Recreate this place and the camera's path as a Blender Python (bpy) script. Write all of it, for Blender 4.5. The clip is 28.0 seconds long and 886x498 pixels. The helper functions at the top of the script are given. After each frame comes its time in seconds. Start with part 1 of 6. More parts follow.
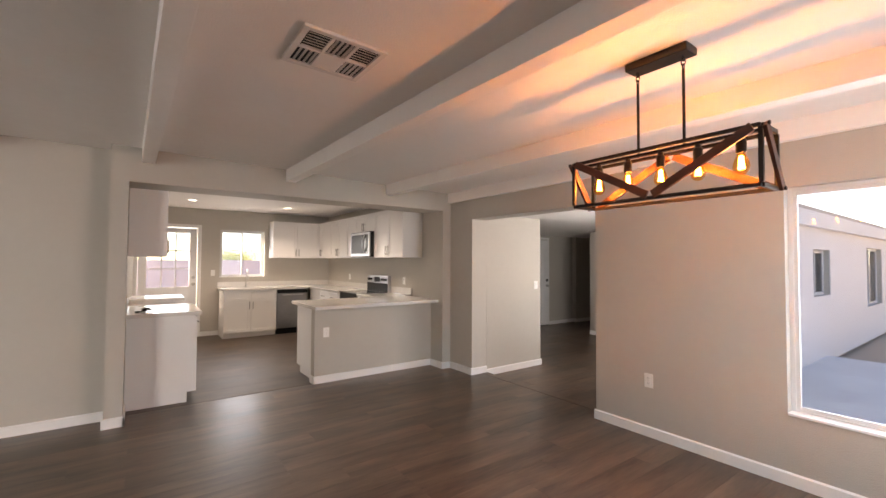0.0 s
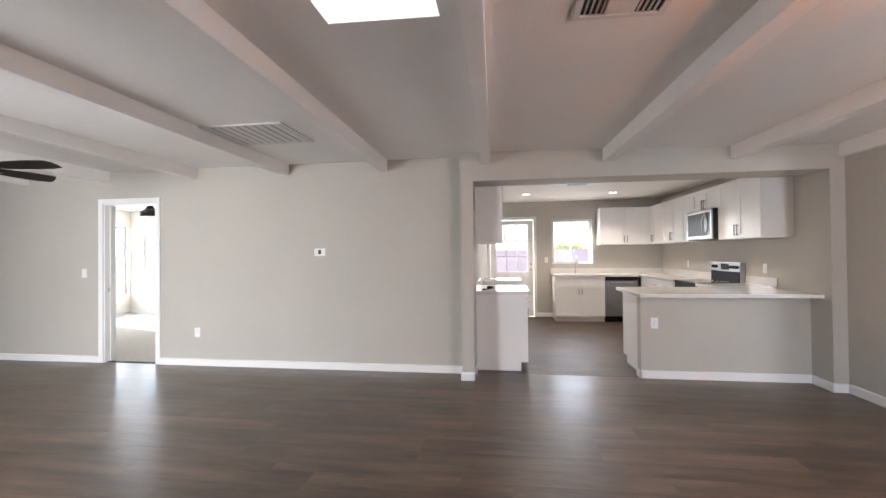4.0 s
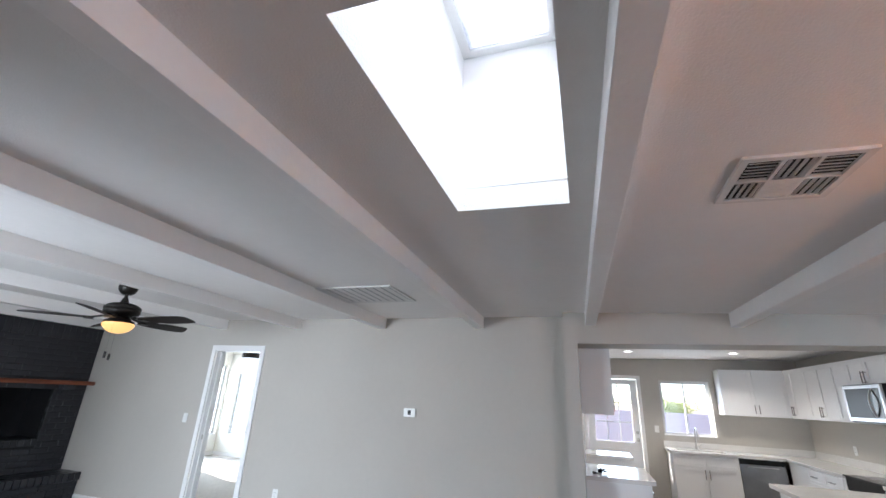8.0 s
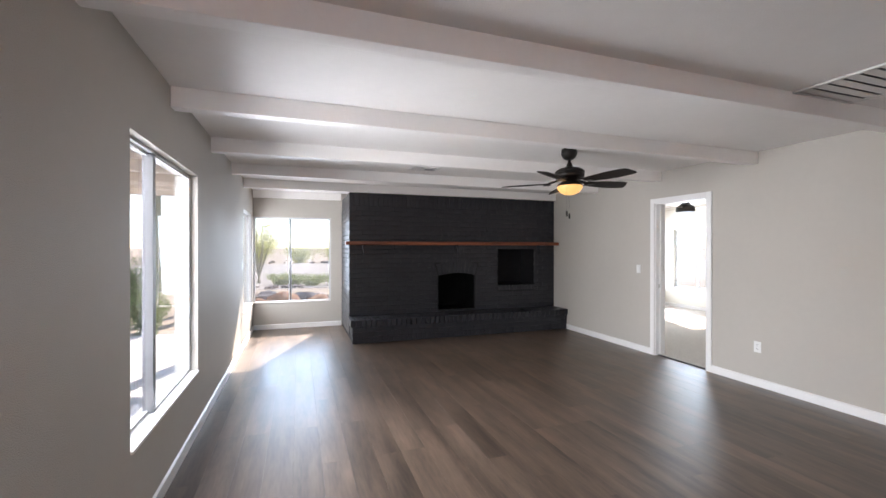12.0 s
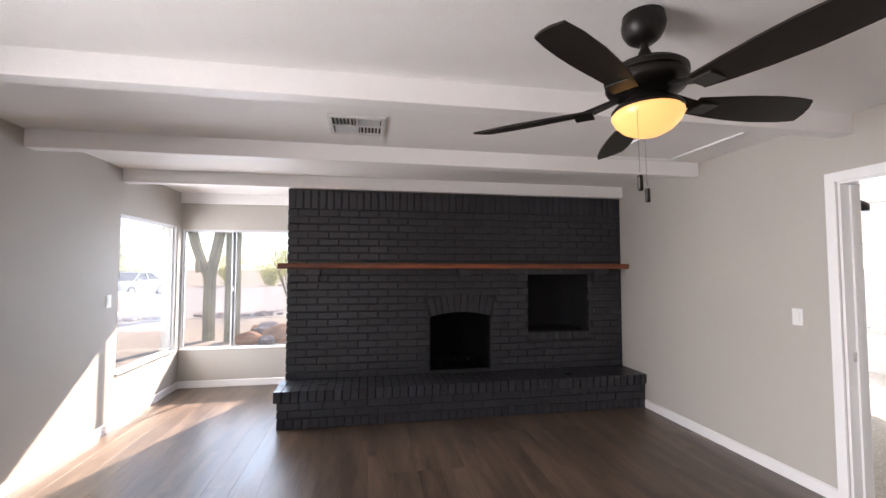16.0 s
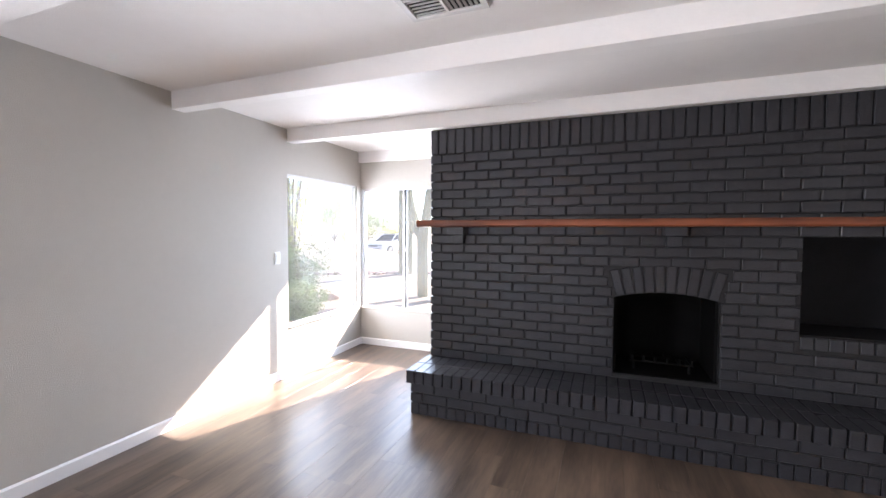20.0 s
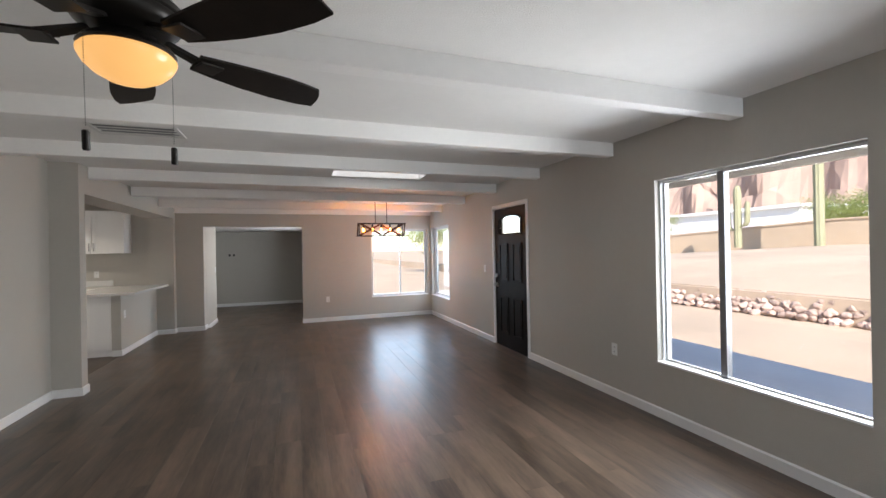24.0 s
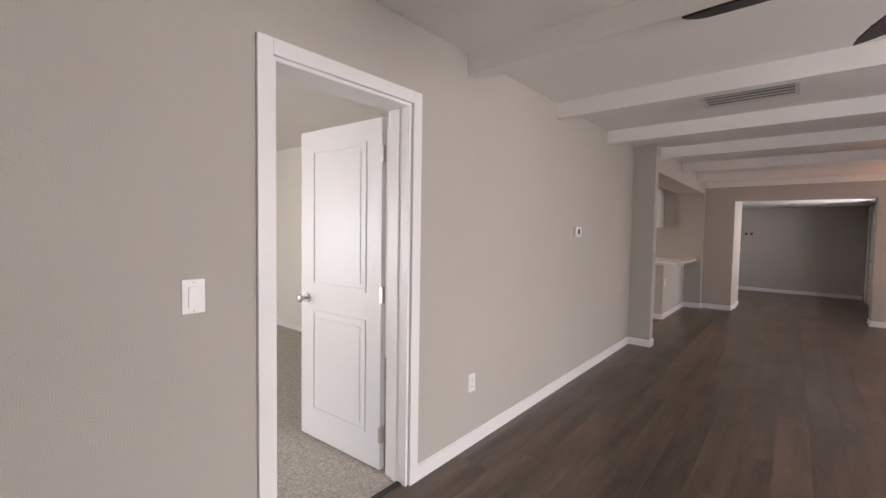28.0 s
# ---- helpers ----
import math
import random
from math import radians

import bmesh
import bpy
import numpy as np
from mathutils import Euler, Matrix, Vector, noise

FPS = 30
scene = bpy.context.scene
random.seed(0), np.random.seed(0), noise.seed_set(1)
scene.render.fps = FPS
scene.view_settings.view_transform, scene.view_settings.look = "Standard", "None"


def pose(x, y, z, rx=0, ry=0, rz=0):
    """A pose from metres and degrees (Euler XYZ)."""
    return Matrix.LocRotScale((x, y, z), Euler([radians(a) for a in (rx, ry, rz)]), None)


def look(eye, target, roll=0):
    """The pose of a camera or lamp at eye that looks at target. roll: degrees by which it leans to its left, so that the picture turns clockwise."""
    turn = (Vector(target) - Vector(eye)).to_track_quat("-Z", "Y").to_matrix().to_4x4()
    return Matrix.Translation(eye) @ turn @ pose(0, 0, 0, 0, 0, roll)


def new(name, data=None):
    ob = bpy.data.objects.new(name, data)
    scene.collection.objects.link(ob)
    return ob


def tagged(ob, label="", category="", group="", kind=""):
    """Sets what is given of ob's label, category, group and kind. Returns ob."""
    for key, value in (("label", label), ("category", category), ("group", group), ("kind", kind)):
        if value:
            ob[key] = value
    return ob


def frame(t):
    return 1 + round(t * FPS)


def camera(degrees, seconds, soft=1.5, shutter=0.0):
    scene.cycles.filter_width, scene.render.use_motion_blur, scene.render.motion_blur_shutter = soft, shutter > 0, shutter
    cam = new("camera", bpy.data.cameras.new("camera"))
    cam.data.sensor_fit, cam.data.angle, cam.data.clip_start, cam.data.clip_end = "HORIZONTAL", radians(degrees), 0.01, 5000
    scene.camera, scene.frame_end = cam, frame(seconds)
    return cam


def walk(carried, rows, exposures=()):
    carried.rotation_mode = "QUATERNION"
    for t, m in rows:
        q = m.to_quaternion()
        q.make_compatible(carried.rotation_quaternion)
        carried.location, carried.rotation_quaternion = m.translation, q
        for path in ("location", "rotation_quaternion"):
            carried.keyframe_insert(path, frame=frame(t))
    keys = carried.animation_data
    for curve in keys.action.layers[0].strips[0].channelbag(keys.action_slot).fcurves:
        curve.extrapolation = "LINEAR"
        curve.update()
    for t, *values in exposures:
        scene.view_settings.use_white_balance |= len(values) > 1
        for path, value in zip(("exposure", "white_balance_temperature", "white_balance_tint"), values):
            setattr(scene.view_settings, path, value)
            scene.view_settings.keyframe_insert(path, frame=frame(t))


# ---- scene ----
cam = camera(93.5, 28.0)
PATH = [
    (0, (0.454, 0.302, 1.435), (2.074, -0.869, 1.497), 0.3),
    (0.5, (0.54, 0.246, 1.388), (2.284, -0.73, 1.451), 0.0),
    (1, (0.676, 0.183, 1.39), (2.549, -0.516, 1.438), -0.1),
    (1.5, (0.689, 0.052, 1.362), (2.657, -0.304, 1.395), 0.2),
    (2, (0.645, -0.08, 1.356), (2.644, -0.164, 1.362), 0.1),
    (2.5, (0.615, -0.045, 1.336), (2.613, 0.04, 1.337), -0.2),
    (4.5, (0.573, 0.15, 1.365), (2.517, 0.618, 1.393), -0.2),
    (5, (0.57, 0.191, 1.368), (2.404, 0.988, 1.4), 0.7),
    (5.5, (0.563, 0.218, 1.358), (2.235, 1.315, 1.396), 1.1),
    (6, (0.562, 0.293, 1.372), (2.195, 1.448, 1.42), 1.0),
    (6.5, (0.595, 0.348, 1.39), (2.305, 1.382, 1.476), 1.8),
    (7, (0.624, 0.336, 1.427), (2.418, 1.183, 1.68), 3.2),
    (7.5, (0.632, 0.347, 1.502), (2.451, 1.036, 1.967), 3.7),
    (8, (0.625, 0.352, 1.574), (2.409, 0.963, 2.241), 2.8),
    (8.5, (0.633, 0.347, 1.537), (2.447, 1.063, 1.982), 1.6),
    (9, (0.628, 0.35, 1.438), (2.368, 1.329, 1.563), 0.7),
    (9.5, (0.579, 0.386, 1.455), (2.08, 1.706, 1.52), 0.4),
    (10, (0.54, 0.41, 1.456), (1.744, 2.006, 1.519), 0.3),
    (10.5, (0.496, 0.453, 1.444), (1.471, 2.199, 1.488), 0.3),
    (11, (0.527, 0.525, 1.43), (1.341, 2.352, 1.45), 0.3),
    (11.5, (0.639, 0.665, 1.435), (1.347, 2.535, 1.442), 0.4),
    (13.5, (1.15, 1.469, 1.51), (1.759, 3.375, 1.489), -0.4),
    (14, (1.364, 1.77, 1.532), (1.969, 3.677, 1.532), -0.2),
    (14.5, (1.602, 2.121, 1.521), (2.181, 4.035, 1.556), -0.0),
    (15, (1.882, 2.428, 1.497), (2.401, 4.358, 1.57), 0.0),
    (15.5, (2.147, 2.729, 1.463), (2.585, 4.678, 1.567), 0.0),
    (16, (2.333, 3.032, 1.482), (2.685, 4.999, 1.579), 0.0),
    (16.5, (2.542, 3.322, 1.467), (2.801, 5.304, 1.55), 0.1),
    (17, (2.722, 3.602, 1.443), (2.932, 5.59, 1.491), 0.0),
    (17.5, (2.881, 3.818, 1.436), (3.032, 5.812, 1.409), -0.0),
    (18, (3.026, 3.966, 1.407), (3.104, 5.964, 1.354), 0.0),
    (18.5, (3.082, 4.009, 1.412), (3.066, 6.008, 1.337), 0.0),
    (19, (3.081, 4.031, 1.418), (2.888, 6.02, 1.341), 0.1),
    (19.5, (3.054, 4.066, 1.424), (2.62, 6.017, 1.347), 0.1),
    (20, (2.932, 4.189, 1.444), (2.206, 6.051, 1.363), 0.2),
    (20.5, (2.824, 4.329, 1.448), (1.768, 6.027, 1.384), 0.4),
    (22.5, (2.424, 5.414, 1.372), (0.457, 5.05, 1.352), 1.6),
    (23, (2.593, 5.555, 1.389), (0.879, 4.525, 1.354), 1.2),
    (23.5, (2.811, 5.717, 1.423), (1.572, 4.147, 1.397), -0.0),
    (24, (2.89, 5.925, 1.457), (2.226, 4.039, 1.46), -1.1),
    (24.5, (2.973, 6.131, 1.488), (2.695, 4.152, 1.549), -1.2),
    (25, (3.11, 6.335, 1.489), (3.001, 4.342, 1.619), -0.5),
    (25.5, (3.148, 6.473, 1.499), (3.196, 4.479, 1.646), 0.6),
    (26, (3.134, 6.512, 1.492), (3.356, 4.528, 1.606), 1.2),
    (26.5, (3.138, 6.508, 1.471), (3.604, 4.564, 1.528), 1.2),
    (27, (3.279, 6.414, 1.441), (4.013, 4.553, 1.431), 1.3),
    (27.5, (3.525, 6.231, 1.429), (4.542, 4.51, 1.372), 1.1),
    (28, (3.742, 6.008, 1.388), (5.027, 4.478, 1.296), 0.9),
]
walk(cam, [(t, look(eye, target, roll)) for t, eye, target, roll in PATH],
     [(0.0, 2.05, 8500, 21), (1.0, 2.2, 7400, 15), (2.0, 2.35, 7700, 18), (5.0, 2.4, 6900, 15), (6.0, 2.45, 7500, 19), (7.0, 2.35, 6600, 18), (8.0, 2.15, 6200, 11), (9.0, 2.1, 6100, 11), (10.0, 2.25, 6750, 15), (11.0, 2.2, 6900, 17), (14.0, 1.66, 7400, 18),
      (15.0, 1.92, 7400, 21), (17.0, 2.4, 7300, 22), (18.0, 2.7, 7200, 22), (19.0, 2.8, 7200, 21), (20.0, 2.9, 6900, 20), (22.5, 1.78, 6900, 14), (24.0, 1.75, 7100, 12), (26.0, 1.85, 7400, 21), (27.0, 1.85, 7300, 23), (28.0, 1.85, 7700, 25)])

# ---- light ----
SUN_TRAVEL = Vector((-0.388, -1.0, -0.714)).normalized()
world = bpy.data.worlds.new("world")
scene.world = world
world.use_nodes = True
wn = world.node_tree.nodes
sky = wn.new("ShaderNodeTexSky")
sky.sky_type = "NISHITA"
sky.sun_disc = False
sky.sun_elevation = math.asin(-SUN_TRAVEL.z)
sky.sun_rotation = math.atan2(-SUN_TRAVEL.x, -SUN_TRAVEL.y)
sky.air_density, sky.dust_density, sky.altitude = 1.0, 0.0, 1200
world.node_tree.links.new(sky.outputs[0], wn["Background"].inputs[0])
wn["Background"].inputs[1].default_value = 0.135

sun_data = bpy.data.lights.new("sun", "SUN")
sun_data.energy, sun_data.angle, sun_data.color = 5.0, radians(0.5), (1.0, 0.95, 0.87)
sun = new("sun", sun_data)
sun.matrix_world = look(-SUN_TRAVEL * 30, (0, 0, 0))


def sky_lamp(name, centre, towards, wide, high, watts, color=(0.80, 0.90, 1.0), spread=145):
    """The sky's light that comes in by an opening."""
    d = bpy.data.lights.new(name, "AREA")
    d.shape, d.size, d.size_y, d.energy, d.color = "RECTANGLE", wide, high, watts, color
    d.spread = radians(spread)
    ob = new(name, d)
    ob.matrix_world = look(centre, Vector(centre) + Vector(towards))
    return ob


def bulb(name, place, watts, radius, color):
    d = bpy.data.lights.new(name, "POINT")
    d.energy, d.shadow_soft_size, d.color = watts, radius, color
    ob = new(name, d)
    ob.location = place
    return ob


# ---- plan, in metres ----
W = 5.288       # wall with the bedroom door and the kitchen
D = -3.135      # dining wall
F = 7.54        # face of the chimney breast
B = 8.80        # wall behind the chimney breast
CEIL = 2.45
BEAM_Z = 2.322
# beams: their middle at the front wall and at the opposite wall
BEAMS = ((-2.36, -2.18), (-1.08, -0.98), (0.17, 0.27), (1.366, 1.465), (2.65, 2.686), (3.885, 3.912), (5.145, 5.14), (6.36, 6.37), (7.527, 7.53))
SLOPE_Y = 0.905  # from here the ceiling falls towards the dining wall
fall = lambda y: -0.021 * max(0.0, SLOPE_Y - y)
KX = 9.6        # far wall of the kitchen
KY0, KY1 = -3.12, 0.42
KCEIL = 2.43
HALL_Y = -7.27
HALL_CEIL = 2.07
HALL_Z = -0.045   # floor of the next room, a low step down

DOWN = Vector((0, 0, -0.14))
sky_lamp("sky_front_window", (-0.52, 3.88, 1.32), Vector((1, 0, 0)) + DOWN * 1.5, 1.40, 1.54, 36, spread=138)
sky_lamp("sky_corner_window", (-0.52, 8.11, 1.36), Vector((1, 0, 0)) + DOWN, 1.26, 1.48, 24)
sky_lamp("sky_back_window", (0.75, 9.33, 1.33), Vector((-0.05, -1, 0)) + DOWN * 2, 1.28, 1.48, 14, (0.64, 0.81, 1.0), 125)
sky_lamp("sky_dining_window", (0.72, -3.76, 1.28), (0, 1, -0.10), 1.28, 1.48, 10, (0.60, 0.79, 1.0))
sky_lamp("sky_dining_side_window", (-0.52, -2.5, 1.28), (1, 0, -0.10), 1.12, 1.5, 13, (0.66, 0.83, 1.0))
sky_lamp("sky_skylight", (1.85, 0.64, 3.25), (0, 0, -1), 1.1, 0.45, 2.2)
sky_lamp("sky_kitchen_window", (10.0, -1.34, 1.6), Vector((-1, 0, 0)) + DOWN, 0.78, 0.92, 4.6)
sky_lamp("sky_kitchen_door", (10.0, -0.1, 1.48), Vector((-1, 0, 0)) + DOWN, 0.66, 0.98, 2)
sky_lamp("sky_hall_window", (2.25, -4.7, 1.42), (1, 0, 0), 1.38, 0.94, 13)
sky_lamp("sky_bedroom_window", (9.69, 8.1, 1.2), (-1, 0, 0), 1.28, 1.34, 28, (0.68, 0.84, 1.0))
sky_lamp("sky_bedroom_sunny_window", (8.89, 9.19, 1.26), (0, -1, 0), 1.05, 1.55, 15)


# ---- materials ----
def srgb(r, g, b):
    f = lambda v: v / 12.92 if v <= 0.04045 else ((v + 0.055) / 1.055) ** 2.4
    return tuple(f(v / 255) for v in (r, g, b))


def make(name, color, rough=0.5, metal=0.0, vary=0.08, scale=3.0, bump=0.0, bump_scale=200.0, spec=0.5, random_amount=0.0, rough_vary=0.0):
    """Principled surface with broad and fine variation of colour, and relief."""
    m = bpy.data.materials.new(name)
    m.use_nodes = True
    n, l = m.node_tree.nodes, m.node_tree.links
    p = n["Principled BSDF"]
    p.inputs["Roughness"].default_value, p.inputs["Metallic"].default_value = rough, metal
    p.inputs["Specular IOR Level"].default_value = spec
    co = n.new("ShaderNodeTexCoord")
    big, fine = n.new("ShaderNodeTexNoise"), n.new("ShaderNodeTexNoise")
    big.inputs["Scale"].default_value, big.inputs["Detail"].default_value = scale, 4.0
    fine.inputs["Scale"].default_value, fine.inputs["Detail"].default_value = scale * 14, 3.0
    mix, ramp = n.new("ShaderNodeMath"), n.new("ShaderNodeMapRange")
    mix.operation = "MULTIPLY_ADD"
    mix.inputs[1].default_value = 0.35
    for t in (big, fine):
        l.new(co.outputs["Object"], t.inputs["Vector"])
    l.new(fine.outputs[0], mix.inputs[0]), l.new(big.outputs[0], mix.inputs[2])
    ramp.inputs["From Min"].default_value, ramp.inputs["From Max"].default_value = 0.35, 1.0
    ramp.inputs["To Min"].default_value, ramp.inputs["To Max"].default_value = 1 - vary, 1 + vary
    l.new(mix.outputs[0], ramp.inputs["Value"])
    base = n.new("ShaderNodeHueSaturation")
    base.inputs["Color"].default_value = (*color, 1)
    if random_amount:
        info, rr, mul = n.new("ShaderNodeObjectInfo"), n.new("ShaderNodeMapRange"), n.new("ShaderNodeMath")
        rr.inputs["To Min"].default_value, rr.inputs["To Max"].default_value = 1 - random_amount, 1 + random_amount
        mul.operation = "MULTIPLY"
        l.new(info.outputs["Random"], rr.inputs["Value"])
        l.new(rr.outputs[0], mul.inputs[0]), l.new(ramp.outputs[0], mul.inputs[1])
        l.new(mul.outputs[0], base.inputs["Value"])
    else:
        l.new(ramp.outputs[0], base.inputs["Value"])
    l.new(base.outputs[0], p.inputs["Base Color"])
    if rough_vary:
        rv = n.new("ShaderNodeMapRange")
        rv.inputs["From Min"].default_value, rv.inputs["From Max"].default_value = 0.3, 0.9
        rv.inputs["To Min"].default_value, rv.inputs["To Max"].default_value = rough - rough_vary, rough + rough_vary
        l.new(mix.outputs[0], rv.inputs["Value"]), l.new(rv.outputs[0], p.inputs["Roughness"])
    if bump:
        bn, bt = n.new("ShaderNodeBump"), n.new("ShaderNodeTexNoise")
        bt.inputs["Scale"].default_value, bt.inputs["Detail"].default_value = bump_scale, 2.5
        bn.inputs["Strength"].default_value, bn.inputs["Distance"].default_value = bump, 0.004
        l.new(co.outputs["Object"], bt.inputs["Vector"]), l.new(bt.outputs[0], bn.inputs["Height"])
        l.new(bn.outputs[0], p.inputs["Normal"])
    return m


def wood(name, dark, light, rough, stretch, scale=6.0, random_amount=0.15, island=False, axis=1, smudge=0.0, relief=0.06, coat=0.0):
    """Grain drawn out along one axis; every board with its own shift and tone."""
    m = bpy.data.materials.new(name)
    m.use_nodes = True
    n, l = m.node_tree.nodes, m.node_tree.links
    p = n["Principled BSDF"]
    p.inputs["Coat Weight"].default_value, p.inputs["Coat Roughness"].default_value = coat, 0.2
    co, mp, add = n.new("ShaderNodeTexCoord"), n.new("ShaderNodeMapping"), n.new("ShaderNodeVectorMath")
    s = [1.0, 1.0, 1.0]
    s[axis] = stretch
    mp.inputs["Scale"].default_value = s
    pick = n.new("ShaderNodeNewGeometry") if island else n.new("ShaderNodeObjectInfo")
    rnd = pick.outputs["Random Per Island"] if island else pick.outputs["Random"]
    mulr = n.new("ShaderNodeMath")
    mulr.operation = "MULTIPLY"
    mulr.inputs[1].default_value = 37.0
    add.operation = "ADD"
    l.new(rnd, mulr.inputs[0]), l.new(co.outputs["Object"], add.inputs[0]), l.new(mulr.outputs[0], add.inputs[1])
    l.new(add.outputs[0], mp.inputs["Vector"])
    g1, g2 = n.new("ShaderNodeTexNoise"), n.new("ShaderNodeTexNoise")
    g1.inputs["Scale"].default_value, g1.inputs["Detail"].default_value, g1.inputs["Distortion"].default_value = scale, 4.0, 0.0
    g2.inputs["Scale"].default_value, g2.inputs["Detail"].default_value = scale * 7, 4.0
    for g in (g1, g2):
        l.new(mp.outputs[0], g.inputs["Vector"])
    mix = n.new("ShaderNodeMath")
    mix.operation = "MULTIPLY_ADD"
    mix.inputs[1].default_value = 0.4
    l.new(g2.outputs[0], mix.inputs[0]), l.new(g1.outputs[0], mix.inputs[2])
    ramp = n.new("ShaderNodeValToRGB")
    ramp.color_ramp.elements[0].position, ramp.color_ramp.elements[1].position = 0.42, 0.98
    ramp.color_ramp.elements[0].color, ramp.color_ramp.elements[1].color = (*dark, 1), (*light, 1)
    l.new(mix.outputs[0], ramp.inputs[0])
    tone, rr = n.new("ShaderNodeHueSaturation"), n.new("ShaderNodeMapRange")
    rr.inputs["To Min"].default_value, rr.inputs["To Max"].default_value = 1 - random_amount, 1 + random_amount
    l.new(rnd, rr.inputs["Value"]), l.new(rr.outputs[0], tone.inputs["Value"]), l.new(ramp.outputs[0], tone.inputs["Color"])
    l.new(tone.outputs[0], p.inputs["Base Color"])
    rg = n.new("ShaderNodeMapRange")
    rg.inputs["From Min"].default_value, rg.inputs["From Max"].default_value = 0.4, 1.0
    rg.inputs["To Min"].default_value, rg.inputs["To Max"].default_value = rough - 0.03, rough + 0.06
    l.new(mix.outputs[0], rg.inputs["Value"]), l.new(rg.outputs[0], p.inputs["Roughness"])
    if smudge:
        # dusty, unevenly wiped patches over the whole floor
        geo, g3, ma, mr = n.new("ShaderNodeNewGeometry"), n.new("ShaderNodeTexNoise"), n.new("ShaderNodeMath"), n.new("ShaderNodeMapRange")
        g3.inputs["Scale"].default_value, g3.inputs["Detail"].default_value, g3.inputs["Distortion"].default_value = 2.2, 3.0, 0.2
        mr.inputs["From Min"].default_value, mr.inputs["From Max"].default_value = 0.2, 0.8
        mr.inputs["To Min"].default_value, mr.inputs["To Max"].default_value = -smudge, smudge
        ma.operation = "ADD"
        l.new(geo.outputs["Position"], g3.inputs["Vector"]), l.new(g3.outputs[0], mr.inputs["Value"])
        l.new(rg.outputs[0], ma.inputs[0]), l.new(mr.outputs[0], ma.inputs[1]), l.new(ma.outputs[0], p.inputs["Roughness"])
    bn = n.new("ShaderNodeBump")
    bn.inputs["Strength"].default_value, bn.inputs["Distance"].default_value = relief, 0.002
    l.new(g2.outputs[0], bn.inputs["Height"]), l.new(bn.outputs[0], p.inputs["Normal"])
    return m


def glass_mat(name, tint=(1, 1, 1), rough=0.0, dust=0.0):
    """Clear glass with a gloss that grows towards grazing; dust: the share of a thin film that scatters light."""
    m = bpy.data.materials.new(name)
    m.use_nodes = True
    n, l = m.node_tree.nodes, m.node_tree.links
    n.remove(n["Principled BSDF"])
    tr, gl, mx, lw = n.new("ShaderNodeBsdfTransparent"), n.new("ShaderNodeBsdfGlossy"), n.new("ShaderNodeMixShader"), n.new("ShaderNodeLayerWeight")
    tr.inputs[0].default_value = (*tint, 1)
    gl.inputs["Roughness"].default_value = rough
    pw, fac = n.new("ShaderNodeMath"), n.new("ShaderNodeMath")
    pw.operation, fac.operation = "POWER", "MULTIPLY_ADD"
    lw.inputs["Blend"].default_value, pw.inputs[1].default_value = 0.5, 5.0
    fac.inputs[1].default_value, fac.inputs[2].default_value = 0.9, 0.018
    l.new(lw.outputs["Facing"], pw.inputs[0]), l.new(pw.outputs[0], fac.inputs[0]), l.new(fac.outputs[0], mx.inputs[0])
    l.new(tr.outputs[0], mx.inputs[1]), l.new(gl.outputs[0], mx.inputs[2])
    l.new(mx.outputs[0], n["Material Output"].inputs[0])
    if dust:
        tl, mx2, tx, rg, co = n.new("ShaderNodeBsdfTranslucent"), n.new("ShaderNodeMixShader"), n.new("ShaderNodeTexNoise"), n.new("ShaderNodeMapRange"), n.new("ShaderNodeTexCoord")
        tl.inputs[0].default_value = (0.86, 0.85, 0.83, 1)
        tx.inputs["Scale"].default_value, tx.inputs["Detail"].default_value = 2.5, 5.0
        rg.inputs["From Min"].default_value, rg.inputs["From Max"].default_value = 0.3, 0.7
        rg.inputs["To Min"].default_value, rg.inputs["To Max"].default_value = dust * 0.7, dust * 1.3
        l.new(co.outputs["Object"], tx.inputs["Vector"]), l.new(tx.outputs[0], rg.inputs["Value"]), l.new(rg.outputs[0], mx2.inputs[0])
        l.new(mx.outputs[0], mx2.inputs[1]), l.new(tl.outputs[0], mx2.inputs[2]), l.new(mx2.outputs[0], n["Material Output"].inputs[0])
    return m


def glow(name, color, strength, base=1.0):
    m = bpy.data.materials.new(name)
    m.use_nodes = True
    n, l = m.node_tree.nodes, m.node_tree.links
    p = n["Principled BSDF"]
    p.inputs["Base Color"].default_value = (*(base * c for c in color), 1)
    p.inputs["Emission Color"].default_value = (*color, 1)
    p.inputs["Emission Strength"].default_value = strength
    p.inputs["Roughness"].default_value = 0.25
    return m


